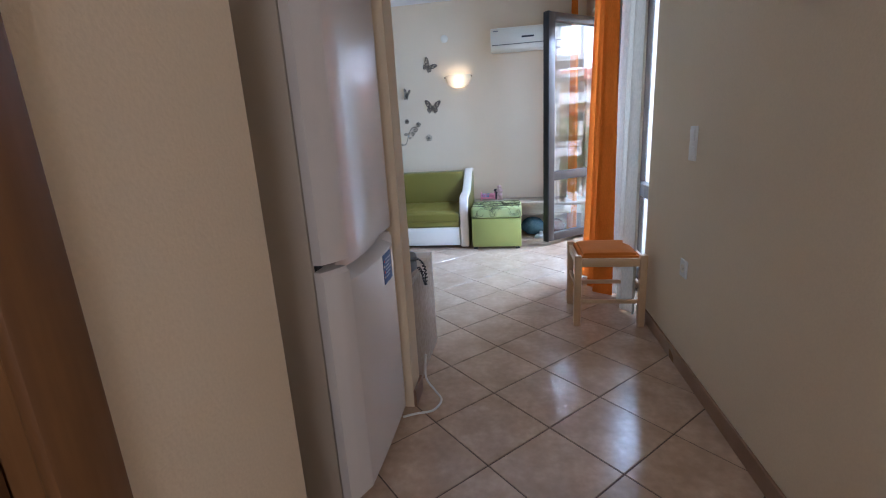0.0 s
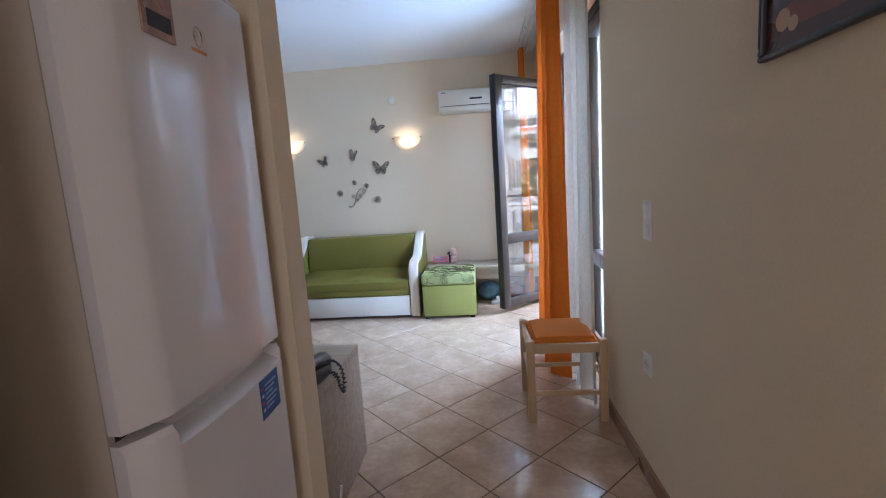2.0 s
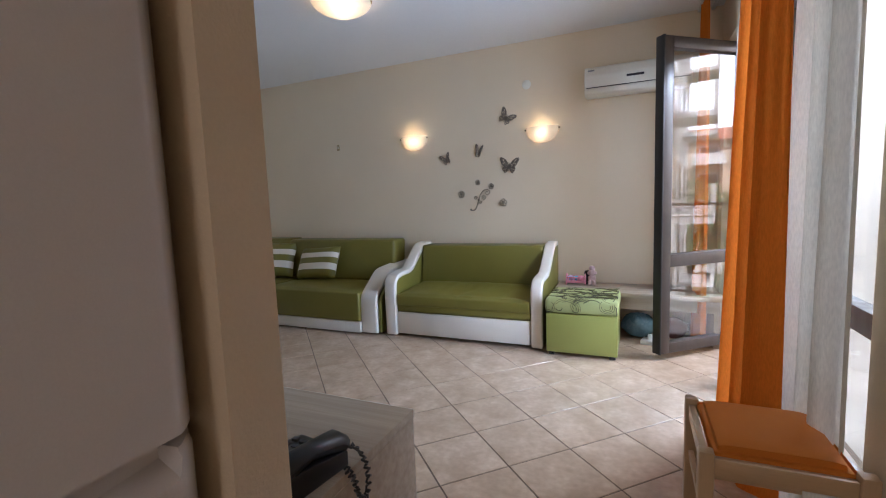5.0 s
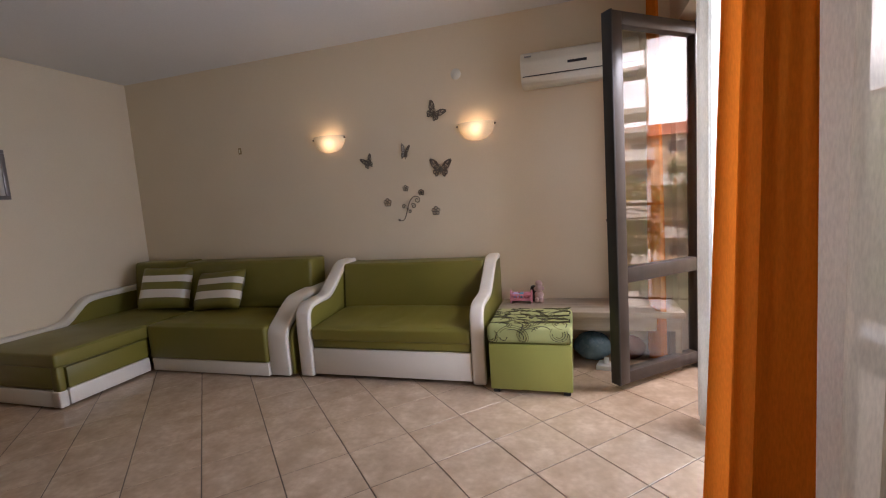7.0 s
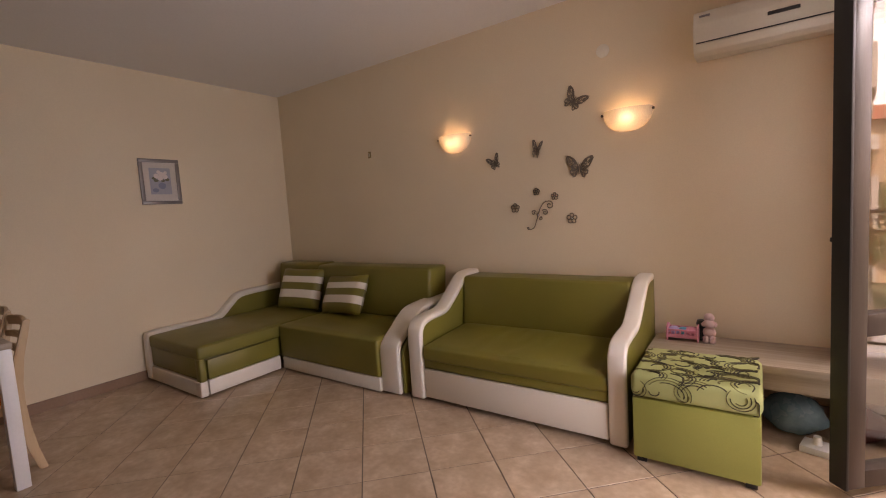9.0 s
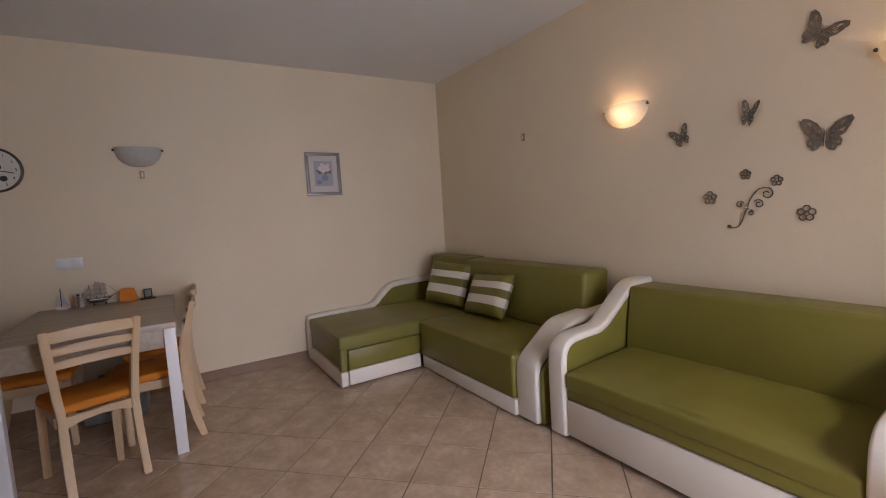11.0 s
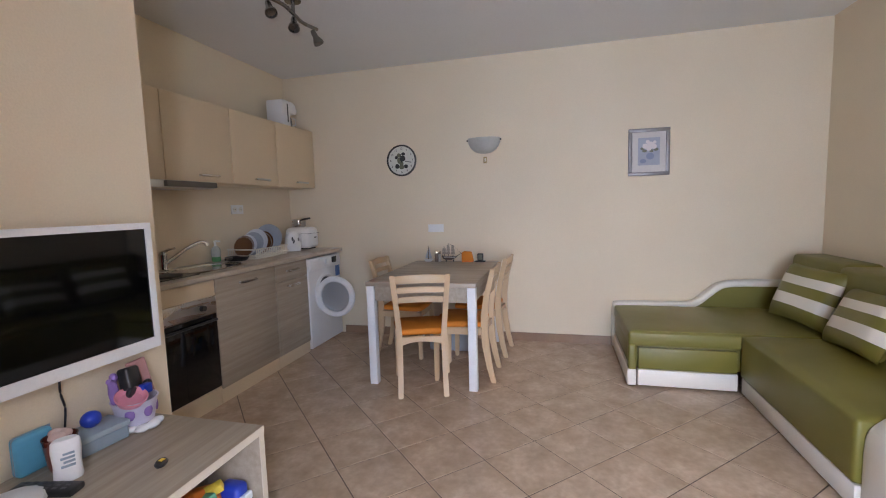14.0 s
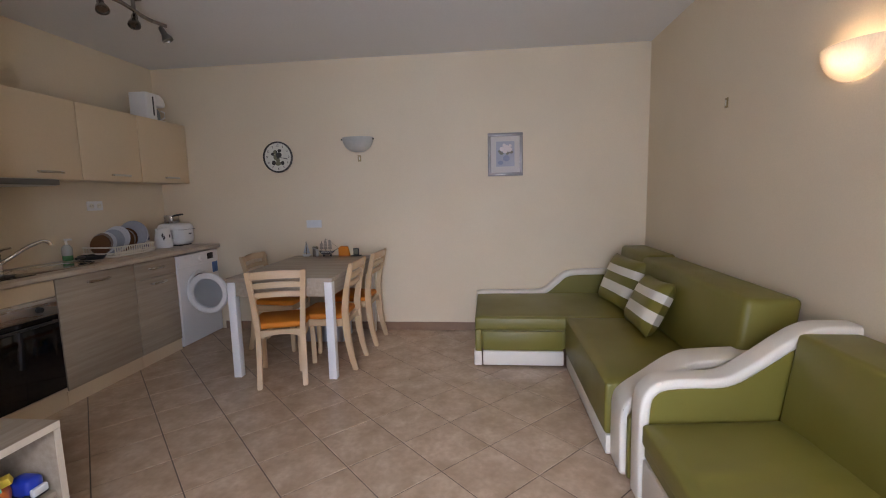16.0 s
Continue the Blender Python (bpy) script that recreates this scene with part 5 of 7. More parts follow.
# ---------------------------------------------------------------- telephone and cabinet clutter
tel = thing("telephone", (-0.25, 1.86, CZ), "black corded desk telephone on the cabinet", "telephone")
T = Matrix.Translation((-0.315, 1.868, CZ)) @ Matrix.Rotation(radians(-8), 4, "Z")
bm = bmesh.new()
for v in prism(bm, [(-0.10, 0.0), (0.10, 0.0), (0.10, 0.042), (-0.02, 0.06), (-0.10, 0.066)], "x", -0.08, 0.09, 0.006, 2):
    pass
bmesh.ops.transform(bm, matrix=T, verts=bm.verts)
body_ = part("body", bm, BLACK, tel)
bm = bmesh.new()
tube(bm, [T @ Vector(p) for p in ((0.062, -0.105, 0.062), (0.062, -0.08, 0.078), (0.062, 0.0, 0.082), (0.062, 0.08, 0.068), (0.062, 0.105, 0.05))], [0.028, 0.034, 0.026, 0.034, 0.028], 10, (1, 0.8))
part("handset", bm, BLACK, tel)
for r in range(4):
    for c in range(3):
        bm = bmesh.new()
        p = T @ Vector((-0.055 + 0.028 * c, 0.06 - 0.026 * r, 0.05))
        box(bm, p.x - 0.009, p.y - 0.007, p.z - 0.01, p.x + 0.009, p.y + 0.007, p.z + 0.006, 0.002)
        part("button", bm, mat("grey_button", (0.10, 0.10, 0.105), None, 0.5) if not (r or c) else bpy.data.materials["grey_button"], body_)
bm = bmesh.new()
ctr = smooth_line([(-0.235, 1.955, CZ + 0.05), (-0.205, 1.972, CZ + 0.042), (-0.186, 1.982, CZ + 0.005), (-0.178, 1.984, CZ - 0.045), (-0.178, 1.968, CZ - 0.085), (-0.18, 1.942, CZ - 0.06), (-0.184, 1.932, CZ - 0.015), (-0.20, 1.925, CZ + 0.012)], 13)
coil = []
for i, p in enumerate(ctr):
    a = i * 1.35
    coil.append((p[0] + 0.006 * math.cos(a), p[1] + 0.006 * math.sin(a), p[2] + 0.004 * math.sin(a * 0.9)))
tube(bm, coil, 0.0036, 6)
part("coiled_cord", bm, BLACK, tel)

LILAC, PINK = paint("lilac_plastic", (0.50, 0.42, 0.68)), paint("pink_plastic", (0.72, 0.27, 0.34))
BLUE, SKYB = paint("blue_plastic", (0.015, 0.05, 0.42), 0.3), paint("light_blue_plastic", (0.10, 0.38, 0.55), 0.35)
YEL, ORG, RED = paint("yellow_plastic", (0.78, 0.55, 0.06)), paint("orange_plastic", (0.80, 0.20, 0.03), 0.4), paint("red_plastic", (0.55, 0.03, 0.02), 0.4)
SLATE, PURP = paint("slate_box", (0.26, 0.33, 0.38)), paint("purple_plush", (0.28, 0.16, 0.42), 0.8)

router = thing("router", (-0.56, 1.93, CZ), "flat white internet router", "router")
bm = bmesh.new()
spin(bm, [(0.0005, 0.0), (0.105, 0.0), (0.115, 0.008), (0.11, 0.02), (0.08, 0.032), (0.0005, 0.036)], (-0.565, 1.93, CZ), 28, Matrix.Rotation(0.4, 4, "Z") @ Matrix.Diagonal((1, 0.72, 1, 1)))
part("shell", bm, WHITE, router)
part("light_strip", B(-0.60, 1.985, CZ + 0.021, -0.52, 1.989, CZ + 0.026), BLACK, router)
rem = thing("remote_control", (-0.69, 1.95, CZ), "black remote control on the cabinet", "remote control")
T = Matrix.Translation((-0.672, 1.93, CZ)) @ Matrix.Rotation(radians(104), 4, "Z")
bm = bmesh.new()
box(bm, -0.09, -0.025, 0, 0.09, 0.025, 0.02, 0.006, turn=T)
rb = part("body", bm, BLACK, rem)
for i in range(6):
    for j in range(3):
        bm = bmesh.new()
        box(bm, -0.07 + i * 0.025, -0.016 + j * 0.013, 0.019, -0.058 + i * 0.025, -0.008 + j * 0.013, 0.022, turn=T)
        part("button", bm, bpy.data.materials["grey_button"], rb)
bb = thing("plastic_case", (-0.74, 1.79, CZ), "light blue plastic case standing on the cabinet", "case")
part("shell", B(-0.795, 1.755, CZ, -0.695, 1.795, CZ + 0.12, 0.014, 3), SKYB, bb)
part("seam", B(-0.796, 1.774, CZ + 0.01, -0.694, 1.777, CZ + 0.121), SLATE, bb)
mug = thing("mug", (-0.775, 1.845, CZ), "dark red mug filled with cotton pads", "mug")
bm = bmesh.new()
spin(bm, [(0.03, 0.0), (0.034, 0.01), (0.042, 0.09), (0.044, 0.1), (0.040, 0.1), (0.036, 0.085), (0.0005, 0.08)], (-0.775, 1.845, CZ), 24)
part("cup", bm, paint("dark_red_glaze", (0.14, 0.03, 0.02), 0.25), mug)
bm = bmesh.new()
for x, y, z, r in ((-0.785, 1.84, 0.1, 0.026), (-0.76, 1.855, 0.104, 0.022), (-0.775, 1.83, 0.108, 0.02)):
    ball(bm, (x, y, CZ + z), r, sz=0.6, n=10)
part("cotton_pads", bm, paint("cotton", (0.72, 0.52, 0.45), 0.9), mug)
bt = thing("lotion_bottle", (-0.735, 1.925, CZ), "white oval lotion bottle", "bottle")
bm = bmesh.new()
spin(bm, [(0.03, 0.0), (0.033, 0.006), (0.031, 0.05), (0.034, 0.09), (0.032, 0.115), (0.026, 0.122), (0.0005, 0.124)], (-0.735, 1.925, CZ), 24, Matrix.Rotation(-0.5, 4, "Z") @ Matrix.Diagonal((1.05, 0.62, 1, 1)))
part("bottle", bm, WHITE, bt)
for k in range(4):
    bm = bmesh.new()
    box(bm, -0.016, 0.0185, 0.045 + 0.012 * k, 0.016 - 0.006 * (k % 2), 0.0225, 0.051 + 0.012 * k, turn=Matrix.Translation((-0.735, 1.925, CZ)) @ Matrix.Rotation(-0.5, 4, "Z"))
    part("text_bar", bm, SLATE, bt)
gb = thing("lidded_box", (-0.885, 1.82, CZ), "grey-blue lidded box on the cabinet", "box")
T = Matrix.Translation((-0.885, 1.815, CZ)) @ Matrix.Rotation(radians(-6), 4, "Z")
for nm, b, mm in (("base", (-0.085, -0.05, 0, 0.085, 0.05, 0.042), SLATE), ("lid", (-0.09, -0.055, 0.043, 0.09, 0.055, 0.062), paint("pale_slate", (0.36, 0.43, 0.46)))):
    bm = bmesh.new()
    box(bm, *b, bevel=0.004, turn=T)
    part(nm, bm, mm, gb)
toyball = thing("toy_ball", (-0.895, 1.80, CZ + 0.062), "shiny blue egg-shaped toy ball", "ball")
bm = bmesh.new()
ball(bm, (-0.895, 1.805, CZ + 0.062 + 0.026), 0.027, sx=1.15, n=20)
part("shell", bm, BLUE, toyball)
bk = thing("toy_bucket", (-1.03, 1.83, CZ), "lilac toy bucket heaped with small toys", "bucket")
bm = bmesh.new()
spin(bm, [(0.05, 0.022), (0.055, 0.022), (0.07, 0.10), (0.073, 0.104), (0.068, 0.104), (0.052, 0.03), (0.0005, 0.03)], (-1.03, 1.83, CZ), 28)
part("bucket", bm, paint("pale_lilac_plastic", (0.60, 0.56, 0.68), 0.3), bk)
for a in (0.6, 1.5, 2.4):
    bm = bmesh.new()
    ball(bm, (-1.03 + 0.062 * math.cos(a), 1.83 + 0.062 * math.sin(a), CZ + 0.066), 0.016, sy=0.4, sz=1.4, n=10, rot=Matrix.Rotation(a + 1.57, 4, "Z"))
    part("motif", bm, PURP, bk)
bm = bmesh.new()
box(bm, -0.036, -0.022, -0.04, 0.036, 0.022, 0.04, 0.012, 3, turn=Matrix.Translation((-1.035, 1.81, CZ + 0.172)) @ pose(0, 0, 0, 14, -10, 20))
part("toy_car", bm, BLACK, bk)
for dx, dz in ((-0.03, -0.03), (0.03, -0.034)):
    bm = bmesh.new()
    spin(bm, [(0.008, -0.008), (0.018, -0.008), (0.021, -0.004), (0.021, 0.004), (0.018, 0.008), (0.008, 0.008)], (-1.045 + dx, 1.838, CZ + 0.165 + dz), 16, pose(0, 0, 0, 78, 0, 15))
    part("toy_wheel", bm, BLACK, bk)
bm = bmesh.new()
spin(bm, [(0.012, -0.012), (0.04, 0.0), (0.05, 0.022), (0.047, 0.024), (0.036, 0.006), (0.0005, 0.0)], (-0.995, 1.855, CZ + 0.108), 24, pose(0, 0, 0, -24, 10, 0))
part("toy_bowl", bm, PINK, bk)
bm = bmesh.new()
box(bm, -0.034, -0.006, -0.085, 0.034, 0.006, 0.085, 0.0058, 3, turn=Matrix.Translation((-1.095, 1.79, CZ + 0.135)) @ pose(0, 0, 0, 6, 8, -12))
part("toy_bat", bm, paint("dusty_pink", (0.50, 0.25, 0.24)), bk)
bm = bmesh.new()
tube(bm, [(-0.985, 1.80, CZ + 0.10), (-0.982, 1.80, CZ + 0.14), (-0.975, 1.805, CZ + 0.175), (-0.96, 1.81, CZ + 0.19)], [0.014, 0.017, 0.013, 0.009], 10)
ball(bm, (-0.985, 1.80, CZ + 0.19), 0.014, sz=1.3, n=10)
part("toy_pony", bm, PURP, bk)
bm = bmesh.new()
box(bm, -1.07, 1.845, CZ + 0.115, -1.035, 1.87, CZ + 0.15, 0.004)
part("toy_block", bm, BLUE, bk)
for x, y in ((-1.0, 1.89), (-1.03, 1.9), (-0.99, 1.86), (-1.06, 1.885)):
    bm = bmesh.new()
    ball(bm, (x, y, CZ + 0.012), 0.02, sx=1.4, sz=0.6, n=10)
    part("foot", bm, WHITE, bk)
fob = thing("key_fob", (-0.85, 2.13, CZ), "small black key fob with yellow mark", "key fob")
bm = bmesh.new()
spin(bm, [(0.0005, 0.0), (0.018, 0.0), (0.021, 0.006), (0.016, 0.012), (0.0005, 0.013)], (-0.85, 2.13, CZ), 18, Matrix.Rotation(0.5, 4, "Z") @ Matrix.Diagonal((1.25, 0.85, 1, 1)))
part("shell", bm, BLACK, fob)
part("mark", B(-0.86, 2.124, CZ + 0.0125, -0.845, 2.137, CZ + 0.0145), YEL, fob)
cab_ = thing("television_cable", (-0.855, TVWALL, CZ), "thin dark cable hanging from the television", "cable")
bm = bmesh.new()
tube(bm, smooth_line([(-0.858, TVWALL + 0.012, 0.83), (-0.852, TVWALL + 0.014, 0.74), (-0.862, TVWALL + 0.012, 0.68), (-0.853, TVWALL + 0.014, 0.61), (-0.85, TVWALL + 0.02, CZ + 0.004)], 6), 0.0035, 6)
part("wire", bm, BLACK, cab_)
pw = thing("power_cable", (-0.15, 1.75, 0), "white power cable lying along the floor", "cable")
bm = bmesh.new()
tube(bm, smooth_line([(-0.165, 1.80, 0.16), (-0.168, 1.78, 0.05), (-0.12, 1.74, 0.006), (-0.075, 1.66, 0.006), (-0.10, 1.58, 0.006), (-0.17, 1.55, 0.006), (-0.22, 1.52, 0.008)], 8), 0.005, 8)
part("wire", bm, WHITE, pw)

# toys in the open shelf
tb = thing("toy_bag", (-0.93, 2.14, 0.28), "orange toy bag heaped with blocks", "toy")
bm = bmesh.new()
ball(bm, (-0.94, 2.14, 0.335), 0.075, 1.3, 1.0, 0.75, 16)
for v in bm.verts:
    v.co += 0.012 * Vector((noise.noise(v.co * 22), noise.noise(v.co * 22 + Vector((5, 0, 0))), noise.noise(v.co * 22 + Vector((0, 5, 0)))))
    v.co.z = max(v.co.z, 0.281)
part("bag", bm, ORG, tb)
for x, y, z, c, r in ((-0.88, 2.19, 0.385, YEL, 20), (-0.94, 2.2, 0.38, paint("green_plastic", (0.13, 0.42, 0.25)), -15), (-0.985, 2.18, 0.382, YEL, 40)):
    bm = bmesh.new()
    box(bm, x - 0.016, y - 0.03, z - 0.014, x + 0.016, y + 0.03, z + 0.014, 0.003, turn=turn_about(x, y, z, 20, 10, r))
    part("block", bm, c, tb)
tc = thing("toy_car", (-1.05, 2.19, 0.28), "blue and white toy vehicle", "toy")
part("body", B(-1.085, 2.15, 0.295, -1.02, 2.24, 0.365, 0.02, 3), BLUE, tc)
part("bumper", B(-1.08, 2.235, 0.3, -1.025, 2.255, 0.33, 0.006), WHITE, tc)
for y in (2.165, 2.225):
    bm = bmesh.new()
    rod(bm, (-1.09, y, 0.296), (-1.015, y, 0.296), 0.016, n=14)
    part("wheel", bm, BLACK, tc)
bx = thing("game_box", (-0.77, 2.12, 0.28), "flat blue and white game box", "box")
bm = bmesh.new()
box(bm, -0.88, 2.02, 0.281, -0.68, 2.2, 0.345, 0.003, turn=turn_about(-0.78, 2.1, 0.3, 0, 0, 8))
part("box", bm, SKYB, bx)
bm = bmesh.new()
box(bm, -0.86, 2.04, 0.3455, -0.70, 2.185, 0.348, turn=turn_about(-0.78, 2.1, 0.3, 0, 0, 8))
part("print", bm, YEL, bx)

# ---------------------------------------------------------------- toys and bags at the bench
BZ = 0.412
cr = thing("toy_cradle", (-0.05, 5.0, BZ), "pink plastic doll cradle with toys inside", "toy")
part("bed", B(-0.135, 4.97, BZ + 0.018, 0.03, 5.06, BZ + 0.03, 0.003), PINK, cr)
for x in (-0.138, 0.024):
    bm = bmesh.new()
    prism(bm, [(4.965, BZ), (5.065, BZ), (5.06, BZ + 0.085), (5.015, BZ + 0.1), (4.97, BZ + 0.085)], "x", x, x + 0.009, 0.002, 1)
    part("end_board", bm, PINK, cr)
for y in (4.967, 5.058):
    for z in (0.03, 0.062):
        part("rail", B(-0.129, y, BZ + z, 0.024, y + 0.006, BZ + z + 0.01), PINK, cr)
    for k in range(6):
        part("spindle", B(-0.118 + k * 0.026, y, BZ + 0.04, -0.110 + k * 0.026, y + 0.005, BZ + 0.062), PINK, cr)
for x, c, r in ((-0.10, LILAC, 0.028), (-0.05, SKYB, 0.026), (-0.01, PINK, 0.03)):
    bm = bmesh.new()
    ball(bm, (x, 5.015, BZ + 0.055), r, 1.2, 1, 0.9, 12)
    part("soft_toy", bm, c, cr)
dl = thing("doll", (0.035, 5.03, BZ), "small toy doll with dark hair", "doll")
bm = bmesh.new()
spin(bm, [(0.0005, 0), (0.022, 0.002), (0.016, 0.05), (0.010, 0.065), (0.022, 0.08), (0.028, 0.10), (0.022, 0.122), (0.0005, 0.13)], (0.042, 5.04, BZ), 14)
part("figure", bm, BLACK, dl)
po = thing("toy_poodle", (0.085, 5.0, BZ), "pale pink plush poodle toy", "toy")
bm = bmesh.new()
fluff = [((0.085, 5.01, 0.06), 0.034), ((0.085, 4.995, 0.115), 0.030), ((0.085, 5.0, 0.150), 0.026), ((0.062, 5.0, 0.11), 0.017), ((0.110, 5.0, 0.11), 0.017), ((0.068, 4.985, 0.03), 0.016), ((0.102, 4.985, 0.03), 0.016), ((0.068, 4.985, 0.012), 0.017), ((0.102, 4.985, 0.012), 0.017), ((0.085, 5.03, 0.03), 0.026)]
for (x, y, z), r in fluff:
    ball(bm, (x, y, BZ + max(z, r * 0.95)), r, n=12)
for v in bm.verts:
    v.co += 0.004 * Vector((noise.noise(v.co * 70), noise.noise(v.co * 70 + Vector((9, 0, 0))), 0.3 * noise.noise(v.co * 70 + Vector((0, 9, 0)))))
part("figure", bm, paint("pale_pink_plush", (0.66, 0.46, 0.44), 0.9, fine=260, bump=0.6), po)
for toy in (cr, dl, po):
    toy.location.y += 0.17
bg = thing("plastic_bag", (0.47, 5.08, 0), "blue-green plastic bag lying under the bench", "bag")
bm = bmesh.new()
ball(bm, (0.47, 5.08, 0.105), 0.12, 1.15, 0.8, 0.85, 24)
for v in bm.verts:
    v.co += 0.02 * Vector((noise.noise(v.co * 14), noise.noise(v.co * 14 + Vector((5, 0, 0))), noise.noise(v.co * 14 + Vector((0, 5, 0)))))
    v.co.z = max(v.co.z, 0.001)
part("bag", bm, mat("blue_green_film", (0.16, 0.26, 0.28), (0.08, 0.14, 0.16), 0.25, big=9, fine=40), bg)
wb = thing("white_box", (0.56, 4.92, 0), "flat white box on the floor under the bench", "box")
bm = bmesh.new()
box(bm, 0.49, 4.86, 0.001, 0.64, 4.97, 0.035, 0.004, turn=turn_about(0.56, 4.92, 0, 0, 0, -15))
part("box", bm, WHITE, wb)
bm = bmesh.new()
rod(bm, (0.55, 4.92, 0.035), (0.55, 4.92, 0.075), 0.02, 0.016)
part("cap", bm, WHITE, wb)
rb_ = thing("red_bag", (0.72, 5.1, 0), "dark red cloth bag under the bench", "bag")
bm = bmesh.new()
ball(bm, (0.73, 5.12, 0.09), 0.10, 1.0, 0.8, 0.9, 18)
for v in bm.verts:
    v.co += 0.015 * Vector((noise.noise(v.co * 16), noise.noise(v.co * 16 + Vector((5, 0, 0))), 0))
    v.co.z = max(v.co.z, 0.001)
part("bag", bm, paint("dark_red_cloth", (0.16, 0.03, 0.02), 0.8), rb_)

# ---------------------------------------------------------------- kitchen things
WT = 0.898
sink = thing("sink", (-2.47, 0.83, WT), "oval stainless steel sink set in the worktop", "sink")
bm = bmesh.new()
o = Matrix.Diagonal((1.0, 0.62, 1, 1))
spin(bm, [(0.30, 0.0), (0.302, 0.004), (0.285, 0.007), (0.255, 0.004), (0.245, -0.02), (0.23, -0.12), (0.20, -0.145), (0.03, -0.15), (0.0005, -0.152)], (-2.47, 0.83, WT), 44, o)
part("bowl", bm, mat("polished_steel", (0.70, 0.69, 0.67), (0.60, 0.59, 0.57), 0.16, 1.0, fine=90, bump=0.02), sink)
bm = bmesh.new()
spin(bm, [(0.024, 0.0), (0.02, 0.004), (0.0005, 0.003)], (-2.47, 0.83, WT - 0.1505), 18)
part("drain", bm, CHROME, sink)
tap = thing("kitchen_tap", (-2.31, 0.625, WT), "chrome single-lever kitchen tap with long spout", "tap")
bm = bmesh.new()
spin(bm, [(0.03, 0.0), (0.03, 0.01), (0.025, 0.014), (0.025, 0.10), (0.028, 0.115), (0.016, 0.135), (0.0005, 0.14)], (-2.31, 0.625, WT), 20)
part("body", bm, CHROME, tap)
bm = bmesh.new()
tube(bm, smooth_line([(-2.31, 0.635, WT + 0.05), (-2.36, 0.67, WT + 0.09), (-2.43, 0.72, WT + 0.15), (-2.50, 0.765, WT + 0.185), (-2.53, 0.785, WT + 0.175), (-2.535, 0.79, WT + 0.155)], 5), 0.0135, 10)
part("spout", bm, CHROME, tap)
bm = bmesh.new()
tube(bm, [(-2.31, 0.625, WT + 0.13), (-2.33, 0.66, WT + 0.15), (-2.345, 0.70, WT + 0.158)], [0.012, 0.009, 0.007], 8)
part("lever", bm, CHROME, tap)
vase = thing("flower_vase", (-2.10, 0.66, WT), "red vase with one red artificial flower", "vase")
bm = bmesh.new()
spin(bm, [(0.03, 0), (0.042, 0.02), (0.038, 0.07), (0.02, 0.11), (0.025, 0.125), (0.02, 0.125), (0.0005, 0.11)], (-2.10, 0.66, WT), 22)
part("vase", bm, RED, vase)
bm = bmesh.new()
tube(bm, [(-2.10, 0.66, WT + 0.1), (-2.105, 0.665, WT + 0.16), (-2.10, 0.67, WT + 0.2)], 0.004, 6)
ball(bm, (-2.085, 0.67, WT + 0.15), 0.02, 1.2, 0.5, 0.3, 8)
part("stem", bm, paint("leaf_green", (0.05, 0.18, 0.04)), vase)
for k in range(6):
    a = k * math.pi / 3
    bm = bmesh.new()
    ball(bm, (-2.10 + 0.025 * math.cos(a), 0.675, WT + 0.215 + 0.02 * math.sin(a)), 0.02, 1, 0.5, 1, 10)
    part("petal", bm, RED, vase)
hob = thing("hob", (-1.93, 0.85, WT), "black glass hob in the worktop", "hob")
part("glass", B(-2.19, 0.62, WT, -1.66, 1.04, WT + 0.006, 0.002), SCREEN, hob)
for x, y, r in ((-2.05, 0.74, 0.07), (-1.80, 0.74, 0.09), (-2.05, 0.92, 0.09), (-1.80, 0.92, 0.07)):
    bm = bmesh.new()
    spin(bm, [(r, 0.0), (r, 0.008), (r - 0.01, 0.010), (0.0005, 0.009)], (x, y, WT + 0.006), 28)
    part("plate", bm, IRON, hob)
soap = thing("soap_dispenser", (-2.83, 0.60, WT), "clear soap dispenser with green liquid and white pump", "soap dispenser")
bm = bmesh.new()
spin(bm, [(0.03, 0), (0.034, 0.006), (0.034, 0.04), (0.0005, 0.041)], (-2.83, 0.60, WT), 20)
part("liquid", bm, paint("green_soap", (0.10, 0.30, 0.12), 0.2), soap)
bm = bmesh.new()
spin(bm, [(0.035, 0.0395), (0.035, 0.10), (0.02, 0.12), (0.014, 0.125)], (-2.83, 0.60, WT), 20)
part("bottle", bm, mat("clear_plastic", (0.45, 0.46, 0.42), None, 0.2), soap)
bm = bmesh.new()
rod(bm, (-2.83, 0.60, WT + 0.12), (-2.83, 0.60, WT + 0.165), 0.009)
box(bm, -2.84, 0.595, WT + 0.158, -2.815, 0.645, WT + 0.172, 0.004)
part("pump", bm, WHITE, soap)
pan = thing("frying_pan", (-2.91, 0.74, WT), "black frying pan lying on the worktop", "pan")
bm = bmesh.new()
spin(bm, [(0.0005, 0.0), (0.075, 0.0), (0.095, 0.03), (0.09, 0.032), (0.07, 0.006), (0.0005, 0.005)], (-2.90, 0.74, WT), 28)
part("bowl", bm, BLACK, pan)
bm = bmesh.new()
tube(bm, [(-2.82, 0.76, WT + 0.028), (-2.77, 0.78, WT + 0.032), (-2.70, 0.80, WT + 0.03)], [0.008, 0.011, 0.009], 8)
part("handle", bm, BLACK, pan)

